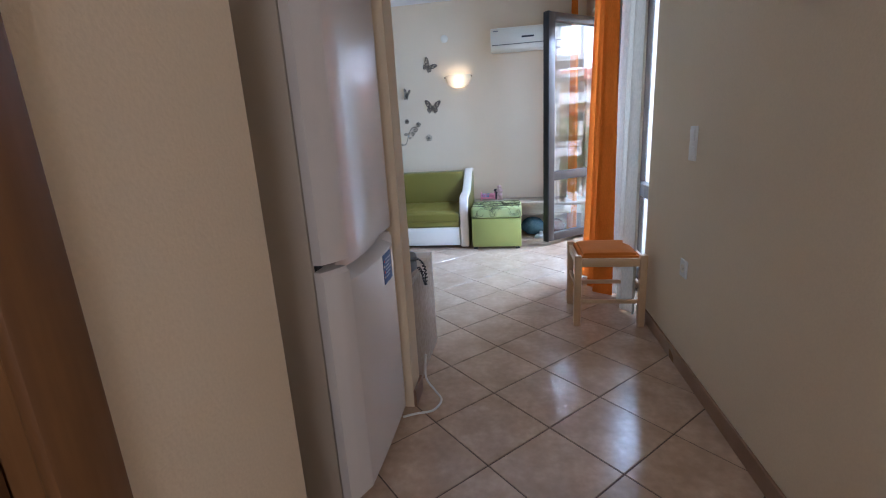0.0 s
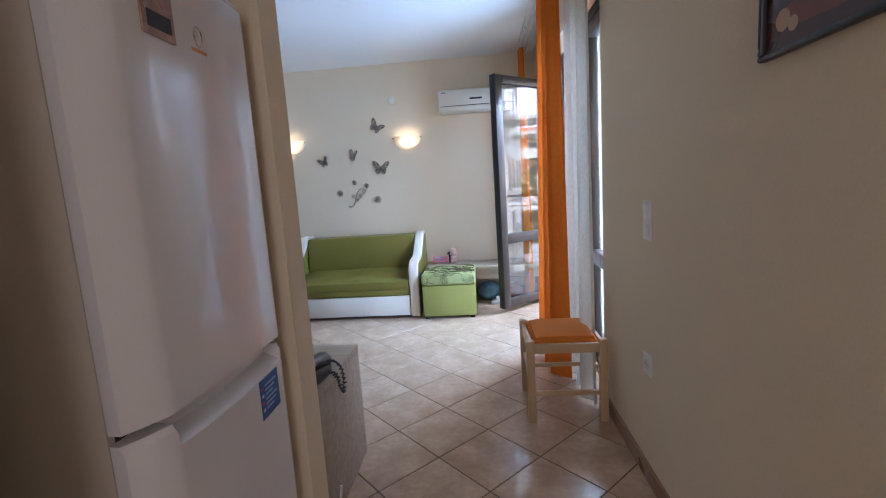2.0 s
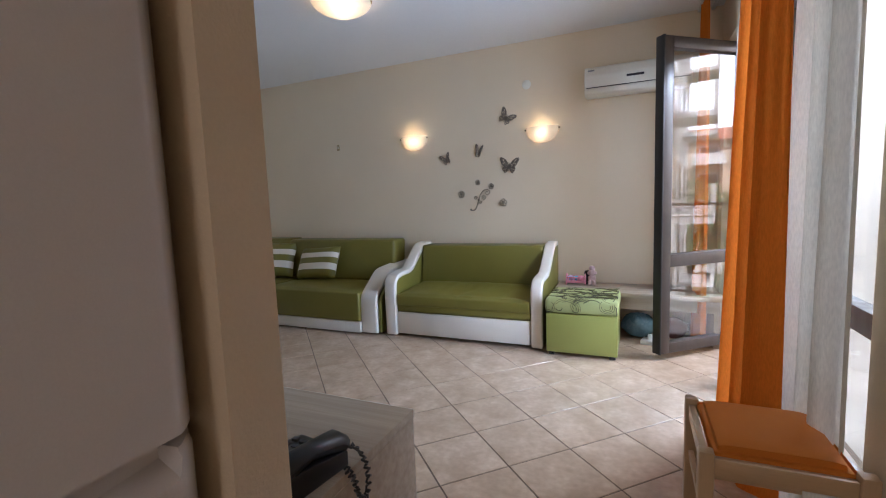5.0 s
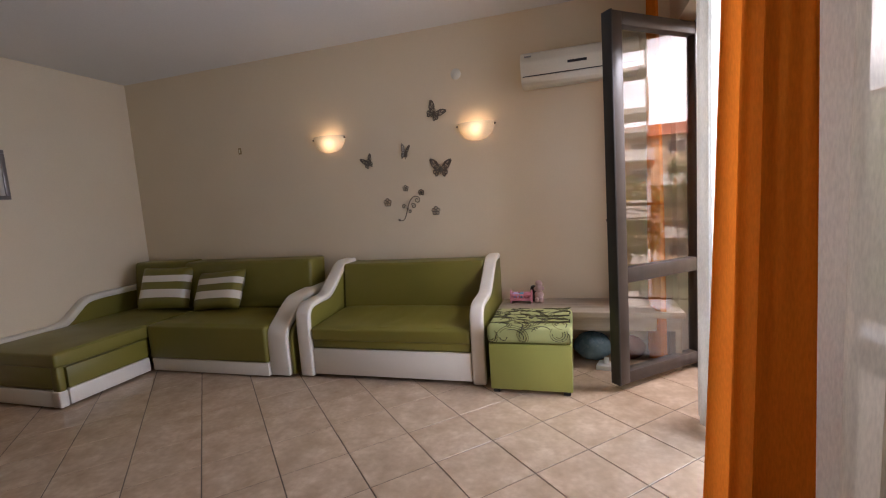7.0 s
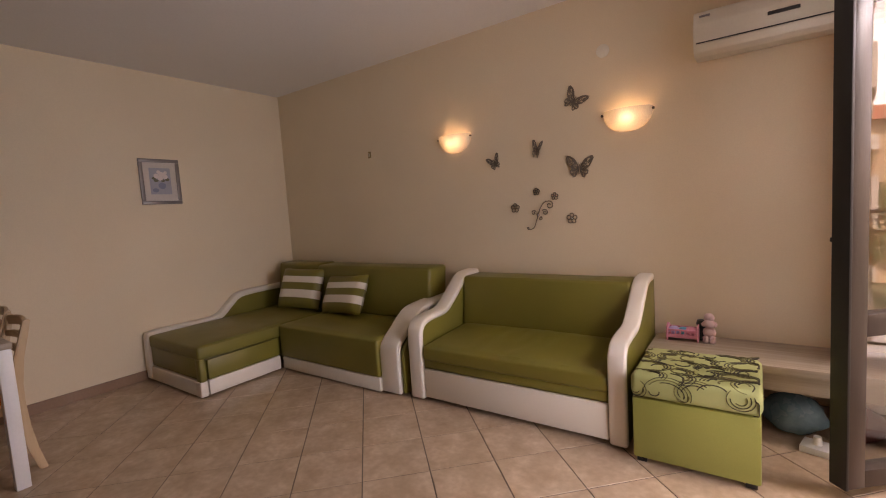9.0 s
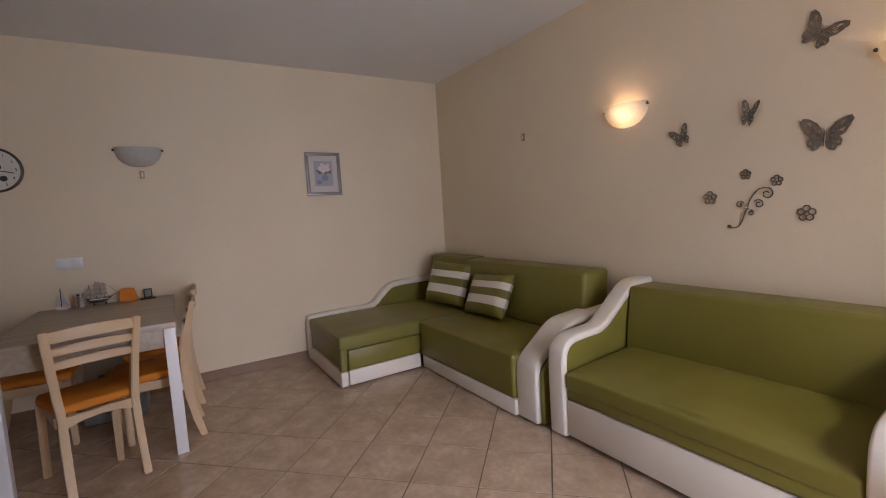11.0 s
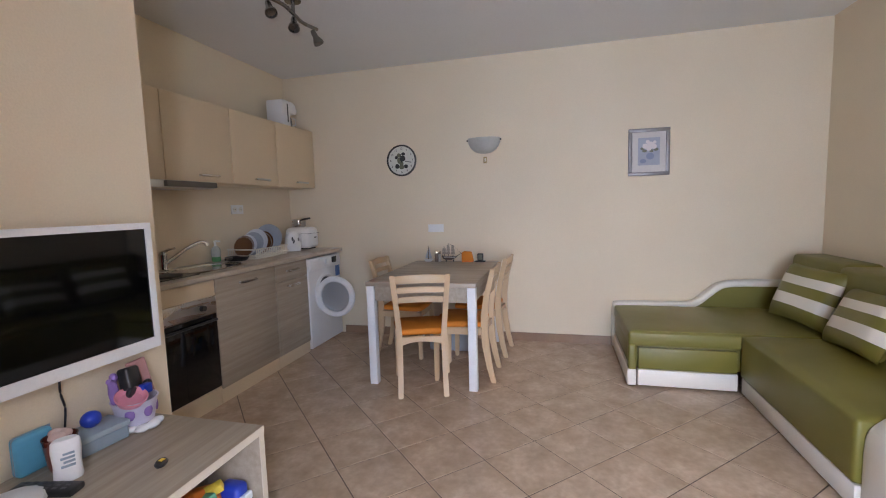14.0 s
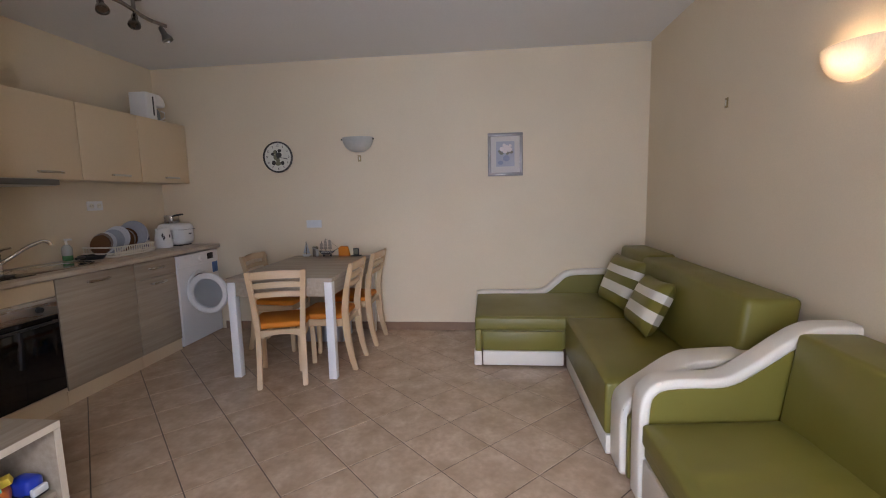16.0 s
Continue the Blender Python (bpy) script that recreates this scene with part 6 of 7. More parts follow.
rack = thing("dish_rack", (-3.28, 0.78, WT), "cream plastic dish rack with upright plates", "dish rack")
RX0, RX1, RY0, RY1 = -3.42, -2.98, 0.58, 0.86
part("tray", B(RX0, RY0, WT, RX1, RY1, WT + 0.012, 0.004), IVORY, rack)
for z in (0.03, 0.08):
    bm = bmesh.new()
    tube(bm, [(RX0, RY0, WT + z), (RX1, RY0, WT + z), (RX1 + 0.01, RY1, WT + z), (RX0 - 0.01, RY1, WT + z), (RX0, RY0, WT + z)], 0.006, 6)
    part("rim", bm, IVORY, rack)
for k in range(18):
    x = RX0 + 0.012 + k * (RX1 - RX0 - 0.024) / 17
    for y in (RY0, RY1):
        part("bar", B(x - 0.004, y - 0.003, WT + 0.008, x + 0.004, y + 0.003, WT + 0.08), IVORY, rack)
CHINA = mat("china", (0.76, 0.77, 0.78), (0.70, 0.71, 0.73), 0.15, big=4, bump=0)
BROWNG = paint("brown_glass", (0.16, 0.07, 0.03), 0.12)
GREYC = mat("grey_glazed_china", (0.46, 0.49, 0.53), (0.36, 0.38, 0.42), 0.12, big=6, bump=0)
PATT = mat("brown_pattern_china", (0.55, 0.50, 0.47), (0.20, 0.11, 0.07), 0.2, big=14)
for k, (x, r, mm) in enumerate(((-3.02, 0.082, BROWNG), (-3.05, 0.088, PATT), (-3.10, 0.09, CHINA), (-3.14, 0.10, GREYC), (-3.18, 0.108, CHINA), (-3.215, 0.112, CHINA), (-3.25, 0.095, BROWNG), (-3.28, 0.095, PATT), (-3.31, 0.10, BROWNG), (-3.355, 0.13, GREYC), (-3.39, 0.125, CHINA))):
    pl = thing("plate", (x, 0.76, WT + 0.012), "plate standing upright in the dish rack", "plate", "plates in the dish rack")
    bm = bmesh.new()
    m = Matrix.Rotation(radians(78), 4, "Y") @ Matrix.Rotation(radians(-8), 4, "X")
    spin(bm, [(0.0005, 0.0), (r * 0.6, 0.0), (r * 0.75, 0.006), (r, 0.016), (r, 0.019), (r * 0.72, 0.010), (r * 0.6, 0.004), (0.0005, 0.004)], (x, 0.72 - 0.012 * (k % 3), WT + 0.016 + r), 32, m)
    part("dish", bm, mm, pl)
tin = thing("storage_tin", (-3.58, 0.62, WT), "dark blue and white storage tin", "tin")
bm = bmesh.new()
spin(bm, [(0.038, 0), (0.038, 0.12), (0.0005, 0.121)], (-3.585, 0.63, WT), 24)
part("tin", bm, paint("navy_print", (0.05, 0.06, 0.14)), tin)
bm = bmesh.new()
spin(bm, [(0.0385, 0.045), (0.0385, 0.085)], (-3.585, 0.63, WT), 24)
part("label", bm, WHITE, tin)
bm = bmesh.new()
spin(bm, [(0.04, 0.12), (0.04, 0.135), (0.0005, 0.137)], (-3.585, 0.63, WT), 24)
part("lid", bm, WHITE, tin)
ket = thing("kettle", (-3.66, 0.76, WT), "white electric kettle with grey leaf pattern", "kettle")
bm = bmesh.new()
spin(bm, [(0.075, 0.0), (0.078, 0.012), (0.076, 0.018), (0.078, 0.02), (0.074, 0.08), (0.062, 0.15), (0.056, 0.175), (0.05, 0.185), (0.0005, 0.19)], (-3.66, 0.76, WT), 28)
part("jug", bm, WHITE, ket)
bm = bmesh.new()
tube(bm, smooth_line([(-3.715, 0.775, WT + 0.165), (-3.75, 0.785, WT + 0.17), (-3.77, 0.79, WT + 0.14), (-3.76, 0.788, WT + 0.07), (-3.73, 0.78, WT + 0.045)], 5), 0.010, 8)
part("handle", bm, WHITE, ket)
bm = bmesh.new()
rod(bm, (-3.615, 0.75, WT + 0.16), (-3.59, 0.745, WT + 0.182), 0.018, 0.010)
part("spout", bm, WHITE, ket)
bm = bmesh.new()
for a, z, s in ((0.6, 0.12, 1), (0.8, 0.10, 0.8), (0.7, 0.085, 0.7), (1.5, 0.11, 0.8)):
    p = Vector((-3.66 + 0.0705 * math.cos(a), 0.76 + 0.0705 * math.sin(a), WT + z))
    ball(bm, p, 0.014 * s, 0.6, 0.6, 1.6, 8)
part("leaf_print", bm, paint("grey_print", (0.10, 0.10, 0.10)), ket)
mc = thing("rice_cooker", (-3.85, 0.74, WT), "white countertop cooker with rounded body", "cooker")
bm = bmesh.new()
box(bm, -3.965, 0.60, WT + 0.01, -3.765, 0.88, WT + 0.222, 0.045, 4)
part("body", bm, WHITE, mc)
part("base", B(-3.945, 0.64, WT, -3.795, 0.84, WT + 0.012), BLACK, mc)
part("lid_seam", B(-3.9665, 0.64, WT + 0.158, -3.7635, 0.8815, WT + 0.161), bpy.data.materials["grey_print"], mc)
part("mark", B(-3.90, 0.8795, WT + 0.11, -3.86, 0.8825, WT + 0.122), bpy.data.materials["grey_print"], mc)
pot = thing("saucepan", (-3.86, 0.72, WT + 0.222), "small steel saucepan with black handle", "saucepan")
bm = bmesh.new()
spin(bm, [(0.0005, 0.0), (0.062, 0.0), (0.066, 0.006), (0.066, 0.075), (0.069, 0.078), (0.063, 0.078), (0.062, 0.01), (0.0005, 0.008)], (-3.85, 0.72, WT + 0.223), 28)
part("bowl", bm, STEEL, pot)
bm = bmesh.new()
tube(bm, [(-3.80, 0.765, WT + 0.292), (-3.79, 0.81, WT + 0.302), (-3.785, 0.89, WT + 0.312)], [0.007, 0.010, 0.009], 8)
part("handle", bm, BLACK, pot)
cm = thing("coffee_maker", (-3.68, 0.70, 2.085), "white drip coffee maker on top of the cabinet", "coffee maker")
bm = bmesh.new()
box(bm, -3.70, 0.62, 2.086, -3.575, 0.80, 2.335, 0.015, 3)
part("tank", bm, WHITE, cm)
bm = bmesh.new()
prism(bm, [(-3.70, 2.225), (-3.81, 2.225), (-3.825, 2.26), (-3.80, 2.315), (-3.755, 2.335), (-3.70, 2.335)], "y", 0.625, 0.795, 0.012, 3)
part("filter_head", bm, WHITE, cm)
part("base", B(-3.82, 0.63, 2.086, -3.70, 0.79, 2.102, 0.004), WHITE, cm)
bm = bmesh.new()
spin(bm, [(0.048, 0.0), (0.055, 0.03), (0.05, 0.08), (0.035, 0.11)], (-3.762, 0.71, 2.103), 22)
part("jug", bm, mat("smoked_jug", (0.25, 0.27, 0.27), (0.15, 0.16, 0.16), 0.08, bump=0), cm)
bm = bmesh.new()
tube(bm, [(-3.815, 0.745, 2.20), (-3.84, 0.76, 2.19), (-3.84, 0.76, 2.14), (-3.81, 0.745, 2.12)], 0.007, 8)
part("jug_handle", bm, WHITE, cm)
part("level_gauge", B(-3.66, 0.8005, 2.13, -3.645, 0.803, 2.30), BLACK, cm)

# ---------------------------------------------------------------- things on the table
TZ = 0.764
DWOOD = paint("dark_model_wood", (0.05, 0.035, 0.03))
SAIL = paint("canvas_sail", (0.36, 0.30, 0.24), 0.8)
sb = thing("sailboat_ornament", (-3.90, 2.075, TZ), "small white wooden sailboat ornament", "ornament")
bm = bmesh.new()
prism(bm, [(2.035, TZ + 0.022), (2.05, TZ), (2.10, TZ), (2.125, TZ + 0.022)], "x", -3.915, -3.885, 0.003, 1)
part("hull", bm, WHITE, sb)
bm = bmesh.new()
rod(bm, (-3.90, 2.075, TZ + 0.02), (-3.90, 2.078, TZ + 0.15), 0.003)
part("mast", bm, DWOOD, sb)
for poly in ([(2.082, TZ + 0.03), (2.112, TZ + 0.03), (2.084, TZ + 0.14)], [(2.07, TZ + 0.03), (2.045, TZ + 0.032), (2.073, TZ + 0.12)]):
    bm = bmesh.new()
    prism(bm, poly, "x", -3.901, -3.898)
    part("sail", bm, paint("pale_sail", (0.50, 0.52, 0.55), 0.8) if "pale_sail" not in bpy.data.materials else bpy.data.materials["pale_sail"], sb)
for y, c in ((2.155, paint("pepper", (0.22, 0.16, 0.12))), (2.185, paint("salt", (0.55, 0.50, 0.45)))):
    sp = thing("spice_shaker", (-3.90, y, TZ), "small glass spice shaker", "shaker", "spice shakers")
    bm = bmesh.new()
    spin(bm, [(0.014, 0), (0.015, 0.005), (0.014, 0.075), (0.0005, 0.076)], (-3.90, y, TZ), 14)
    part("jar", bm, c, sp)
    bm = bmesh.new()
    spin(bm, [(0.015, 0.075), (0.015, 0.098), (0.0005, 0.1)], (-3.90, y, TZ), 14)
    part("cap", bm, STEEL, sp)
ship = thing("ship_model", (-3.90, 2.28, TZ), "dark wooden sailing ship model with three masts", "ornament")
bm = bmesh.new()
prism(bm, [(2.21, TZ + 0.06), (2.225, TZ + 0.03), (2.25, TZ + 0.018), (2.31, TZ + 0.018), (2.345, TZ + 0.035), (2.37, TZ + 0.06), (2.34, TZ + 0.052), (2.24, TZ + 0.05)], "x", -3.92, -3.88, 0.006, 2)
part("hull", bm, DWOOD, ship)
part("stripe", B(-3.879, 2.235, TZ + 0.042, -3.877, 2.345, TZ + 0.048), WHITE, ship)
for y in (2.25, 2.32):
    part("stand", B(-3.915, y, TZ, -3.885, y + 0.008, TZ + 0.02), DWOOD, ship)
for y, h in ((2.235, 0.15), (2.275, 0.175), (2.32, 0.16)):
    bm = bmesh.new()
    rod(bm, (-3.90, y, TZ + 0.05), (-3.90, y, TZ + h), 0.0025, n=6)
    part("mast", bm, DWOOD, ship)
    for k, (zz, w) in enumerate(((0.072, 0.019), (0.102, 0.017), (0.13, 0.014))):
        if zz + 0.02 < h:
            bm = bmesh.new()
            prism(bm, [(y - w, TZ + zz), (y + w, TZ + zz), (y + w * 0.85, TZ + zz + 0.026), (y - w * 0.85, TZ + zz + 0.026)], "x", -3.897, -3.894)
            part("sail", bm, SAIL, ship)
bm = bmesh.new()
rod(bm, (-3.90, 2.36, TZ + 0.058), (-3.90, 2.41, TZ + 0.082), 0.002, n=6)
for a, b in (((2.40, 0.08), (2.32, 0.155)), ((2.215, 0.06), (2.235, 0.145)), ((2.32, 0.155), (2.275, 0.17))):
    rod(bm, (-3.90, a[0], TZ + a[1]), (-3.90, b[0], TZ + b[1]), 0.001, n=5)
part("bowsprit_and_rigging", bm, DWOOD, ship)
nh = thing("napkin_holder", (-3.90, 2.46, TZ), "orange napkins in a holder", "napkin holder")
part("base", B(-3.925, 2.41, TZ, -3.875, 2.515, TZ + 0.008, 0.002), ORG, nh)
bm = bmesh.new()
prism(bm, [(2.405, TZ + 0.008), (2.52, TZ + 0.008), (2.50, TZ + 0.095), (2.43, TZ + 0.10), (2.405, TZ + 0.085)], "x", -3.91, -3.89, 0.003, 1)
part("napkins", bm, ORANGE, nh)
pc = thing("small_picture_stand", (-3.90, 2.57, TZ), "small dark framed picture on a stand", "ornament")
part("foot", B(-3.93, 2.53, TZ, -3.87, 2.63, TZ + 0.009, 0.003), BLACK, pc)
part("frame", B(-3.905, 2.555, TZ + 0.009, -3.89, 2.61, TZ + 0.078, 0.003), BLACK, pc)
part("picture", B(-3.8905, 2.563, TZ + 0.018, -3.888, 2.602, TZ + 0.07), paint("olive_picture", (0.22, 0.22, 0.15)), pc)
tbx = thing("toy_crate", (-3.72, 2.33, 0), "pale grey crate with books under the table", "crate")
part("crate", B(-3.86, 2.16, 0.001, -3.58, 2.52, 0.16, 0.01), paint("grey_crate_plastic", (0.38, 0.41, 0.46)), tbx)
for k, c in enumerate((SKYB, paint("dark_green_cover", (0.03, 0.10, 0.06)), YEL, DWOOD, BLUE, PINK)):
    part("book", B(-3.80, 2.19 + k * 0.05, 0.15, -3.62, 2.225 + k * 0.05, 0.25 + 0.03 * (k % 3), 0.003), c, tbx)

# ---------------------------------------------------------------- things beside the fridge
bag = thing("green_bag", (-0.80, 0.86, 0.85), "bright green plastic bag hanging beside the fridge", "bag")
bm = bmesh.new()
ball(bm, (-0.77, 0.86, 1.02), 0.105, 1.0, 0.7, 1.4, 20)
for v in bm.verts:
    v.co += 0.016 * Vector((noise.noise(v.co * 12), noise.noise(v.co * 12 + Vector((5, 0, 0))), noise.noise(v.co * 12 + Vector((0, 5, 0)))))
part("bag", bm, mat("green_film", (0.08, 0.30, 0.06), (0.04, 0.18, 0.03), 0.35, big=8), bag)
part("hanger", B(-0.81, 0.647, 1.14, -0.79, 0.86, 1.155, 0.004), BLACK, bag)
mop = thing("folded_board", (-0.76, 0.95, 0), "dark folded board standing beside the fridge", "board")
part("board", B(-0.805, 0.938, 0.02, -0.72, 0.968, 1.235, 0.006), BLACK, mop)
part("foot", B(-0.805, 0.936, 0, -0.72, 0.968, 0.02, 0.004), BLACK, mop)
crt = thing("white_handle_tool", (-0.62, 0.92, 0), "white plastic tube with hooked handle", "cleaning tool")
bm = bmesh.new()
tube(bm, [(-0.60, 0.90, 0.002), (-0.61, 0.92, 0.45), (-0.62, 0.94, 0.89)], 0.013, 10)
part("tube", bm, IVORY, crt)
bm = bmesh.new()
tube(bm, smooth_line([(-0.62, 0.94, 0.89), (-0.62, 0.945, 0.925), (-0.64, 0.93, 0.94), (-0.67, 0.92, 0.93), (-0.675, 0.92, 0.90), (-0.65, 0.925, 0.885)], 4), 0.013, 8)
part("hook", bm, IVORY, crt)
sbg = thing("shopping_bag", (-0.66, 0.84, 0), "patterned shopping bag filled with things", "bag")
bm = bmesh.new()
box(bm, -0.80, 0.74, 0.0, -0.50, 0.95, 0.75, 0.03, 3)
for v in bm.verts:
    v.co += 0.02 * Vector((noise.noise(v.co * 9), noise.noise(v.co * 9 + Vector((5, 0, 0))), 0))
    v.co.z = max(v.co.z, 0.001)
part("bag", bm, mat("patterned_bag", (0.50, 0.46, 0.48), (0.06, 0.16, 0.34), 0.5, big=16, fine=40), sbg)
bm = bmesh.new()
for y in (0.78, 0.90):
    tube(bm, smooth_line([(-0.72, y, 0.73), (-0.69, y, 0.80), (-0.62, y + 0.01, 0.81), (-0.57, y, 0.73)], 5), 0.006, 6)
part("handle", bm, WHITE, sbg)

# ---------------------------------------------------------------- balcony
CONC = mat("balcony_tile", (0.42, 0.36, 0.30), (0.34, 0.29, 0.24), 0.6, big=3, fine=40)
STUCCO = mat("white_stucco", (0.72, 0.70, 0.66), (0.66, 0.63, 0.58), 0.85, big=0.5, fine=30, bump=0.3)
bm = bmesh.new()
box(bm, 1.355, 1.2, -0.22, 2.75, 6.4, -0.015)
single("balcony_floor", bm, CONC, "tiled balcony floor", "balcony", kind="structure", smooth=False)
bm = bmesh.new()
box(bm, 1.355, 1.2, 2.75, 2.1, 6.4, 2.95)
box(bm, 1.355, 6.4, -0.2, 2.75, 6.55, 2.95)
box(bm, 1.355, 1.05, -0.2, 2.75, 1.2, 2.95)
single("balcony_enclosure", bm, STUCCO, "white stucco slab and side walls of the balcony", "balcony", kind="structure", smooth=False)
rl = thing("balcony_railing", (2.68, 3.8, 0), "black wrought-iron balcony railing with scrolls", "railing")
part("top_rail", B(2.655, 1.21, 1.06, 2.705, 6.39, 1.09, 0.006), IRON, rl)
part("lower_rail", B(2.67, 1.21, 0.10, 2.69, 6.39, 0.12), IRON, rl)
part("middle_rail", B(2.67, 1.21, 0.93, 2.69, 6.39, 0.945), IRON, rl)
post = finish(B(-0.007, -0.007, 0.12, 0.007, 0.007, 1.06), "baluster", IRON, False)
bm = bmesh.new()
tube(bm, [(0, 0.05 * math.cos(a) * (1 - a / 9), 1.0 + 0.045 * math.sin(a) * (1 - a / 9)) for a in [i * 0.45 for i in range(16)]], 0.006, 6)
curl = finish(bm, "scroll", IRON)
for k in range(43):
    b = new("baluster", post)
    b.location = (2.68, 1.30 + k * 0.12, 0)
    b.parent = rl
    b.matrix_parent_inverse = Matrix.Translation(-rl.location)
    if k < 42:
        c = new("scroll", curl)
        c.location = (2.68, 1.36 + k * 0.12, 0)
        c.parent = rl
        c.matrix_parent_inverse = Matrix.Translation(-rl.location)
bt_ = thing("balcony_table", (1.95, 3.0, -0.015), "white plastic balcony table", "table")
part("tabletop", B(1.65, 2.65, 0.70, 2.25, 3.35, 0.73, 0.01), WHITE, bt_)
for x in (1.68, 2.18):
    for y in (2.68, 3.28):
        part("leg", B(x, y, -0.015, x + 0.04, y + 0.04, 0.70, 0.006), WHITE, bt_)
bc = thing("balcony_chair", (1.9, 4.0, -0.015), "dark red plastic balcony chair", "chair")
DRED = paint("dark_red_plastic", (0.14, 0.025, 0.03))
part("seat", B(1.62, 3.55, 0.42, 2.06, 3.98, 0.45, 0.012), DRED, bc)
part("backrest", B(1.62, 3.95, 0.45, 2.06, 3.98, 0.86, 0.012), DRED, bc)
for x in (1.63, 2.01):
    for y in (3.56, 3.93):
        part("leg", B(x, y, -0.015, x + 0.04, y + 0.04, 0.42, 0.006), DRED, bc)

# ---------------------------------------------------------------- outside
GZ = -6.5
bm = bmesh.new()
bmesh.ops.create_grid(bm, x_segments=1, y_segments=1, size=1500, matrix=Matrix.Translation((0, 0, GZ)))
single("ground", bm, mat("dry_ground", (0.24, 0.22, 0.15), (0.10, 0.13, 0.06), 0.9, big=0.15, fine=2), "dry ground with grass patches", "ground", kind="structure", smooth=False)
bm = bmesh.new()
box(bm, 14, -60, GZ - 0.2, 22, 80, GZ + 0.02)
single("road", bm, mat("asphalt", (0.06, 0.06, 0.06), (0.045, 0.045, 0.045), 0.85, fine=8), "grey asphalt road", "road", kind="structure", smooth=False)
# unseen outer shell of the house, added to keep sun off flat and balcony
bm = bmesh.new()
box(bm, -9, -12, GZ, WEST - 0.25, 14, 9)
box(bm, WEST - 0.25, -12, GZ, EAST + 0.29, -1.85, 9)
box(bm, WEST - 0.25, NORTH + 0.22, GZ, EAST + 0.29, 14, 9)
box(bm, WEST - 0.25, -1.85, CEILING + 0.22, EAST + 0.29, NORTH + 0.22, 9)
box(bm, WEST - 0.25, -1.85, GZ, EAST + 0.29, NORTH + 0.22, -0.2)
single("house_sun_block", bm, STUCCO, "unseen white stucco house shell that blocks the sun", "house", kind="structure", smooth=False)

WINDOW = mat("far_window", (0.05, 0.06, 0.07), (0.03, 0.035, 0.04), 0.12, bump=0)
ROOF = mat("clay_roof", (0.42, 0.14, 0.07), (0.32, 0.10, 0.05), 0.8, big=0.4, fine=3)


def building(name, x0, y0, x1, y1, top, material, label, storeys, bays, faces="w", balcony=True):
    """Blocks with recessed windows, slabs and a hipped roof; faces: w (towards the flat), n, s."""
    b = thing(name, ((x0 + x1) / 2, (y0 + y1) / 2, GZ), label, "building", "far buildings")
    part("wall", B(x0, y0, GZ, x1, y1, top), material, b, smooth=False)
    bm = bmesh.new()
    e = 0.7
    base = [(x0 - e, y0 - e), (x1 + e, y0 - e), (x1 + e, y1 + e), (x0 - e, y1 + e)]
    lo = [bm.verts.new((x, y, top)) for x, y in base]
    h = min(x1 - x0, y1 - y0) * 0.13
    ins = min(x1 - x0, y1 - y0) * 0.42
    hi = [bm.verts.new((x, y, top + h)) for x, y in ((x0 + ins, y0 + ins), (x1 - ins, y0 + ins), (x1 - ins, y1 - ins), (x0 + ins, y1 - ins))]
    bm.faces.new(lo[::-1])
    bm.faces.new(hi)
    for i in range(4):
        bm.faces.new((lo[i], lo[(i + 1) % 4], hi[(i + 1) % 4], hi[i]))
    part("roof", bm, ROOF, b, smooth=False)
    sh_ = (top - GZ) / storeys
    for f in faces:
        a0, a1 = (y0, y1) if f == "w" else (x0, x1)
        step = (a1 - a0) / bays
        for s in range(storeys):
            z = GZ + s * sh_ + sh_ * 0.32
            for k in range(bays):
                c = a0 + (k + 0.5) * step
                w = step * 0.24
                def put(lo_, hi_, zz0, zz1, o0, o1):
                    if f == "w":
                        return (x0 - o1, lo_, zz0, x0 - o0, hi_, zz1)
                    if f == "n":
                        return (lo_, y1 + o0, zz0, hi_, y1 + o1, zz1)
                    return (lo_, y0 - o1, zz0, hi_, y0 - o0, zz1)
                win = part("window", B(*put(c - w, c + w, z, z + sh_ * 0.48, 0.0, 0.06)), WHITE, b, smooth=False)
                part("pane", B(*put(c - w + 0.08, c + w - 0.08, z + 0.08, z + sh_ * 0.48 - 0.08, 0.05, 0.075)), WINDOW, win, smooth=False)
                if balcony and (k + s) % 2 == 0:
                    bm = bmesh.new()
                    box(bm, *put(c - step * 0.42, c + step * 0.42, z - 0.55, z - 0.38, 0.0, 1.3))
                    box(bm, *put(c - step * 0.42, c + step * 0.42, z - 0.38, z + 0.5, 1.2, 1.3))
                    part("balcony", bm, STUCCO, b, smooth=False)
    return b


PINKW = mat("salmon_stucco", (0.62, 0.46, 0.31), (0.55, 0.40, 0.27), 0.85, big=0.2, fine=6)
building("apartment_building", 46, -4, 60, 22, 6.0, PINKW, "salmon apartment house with red tiled roof", 5, 8, "w")
building("apartment_building", 10.5, -14, 24, 3.55, 9.5, STUCCO, "white apartment house wing with balconies", 5, 5, "wn")
building("apartment_building", 24, 44, 44, 62, 7.5, STUCCO, "white hotel building with balconies", 4, 7, "ws")
building("apartment_building", 55, 30, 70, 60, 7.0, PINKW, "salmon apartment house with red tiled roof", 4, 8, "ws")


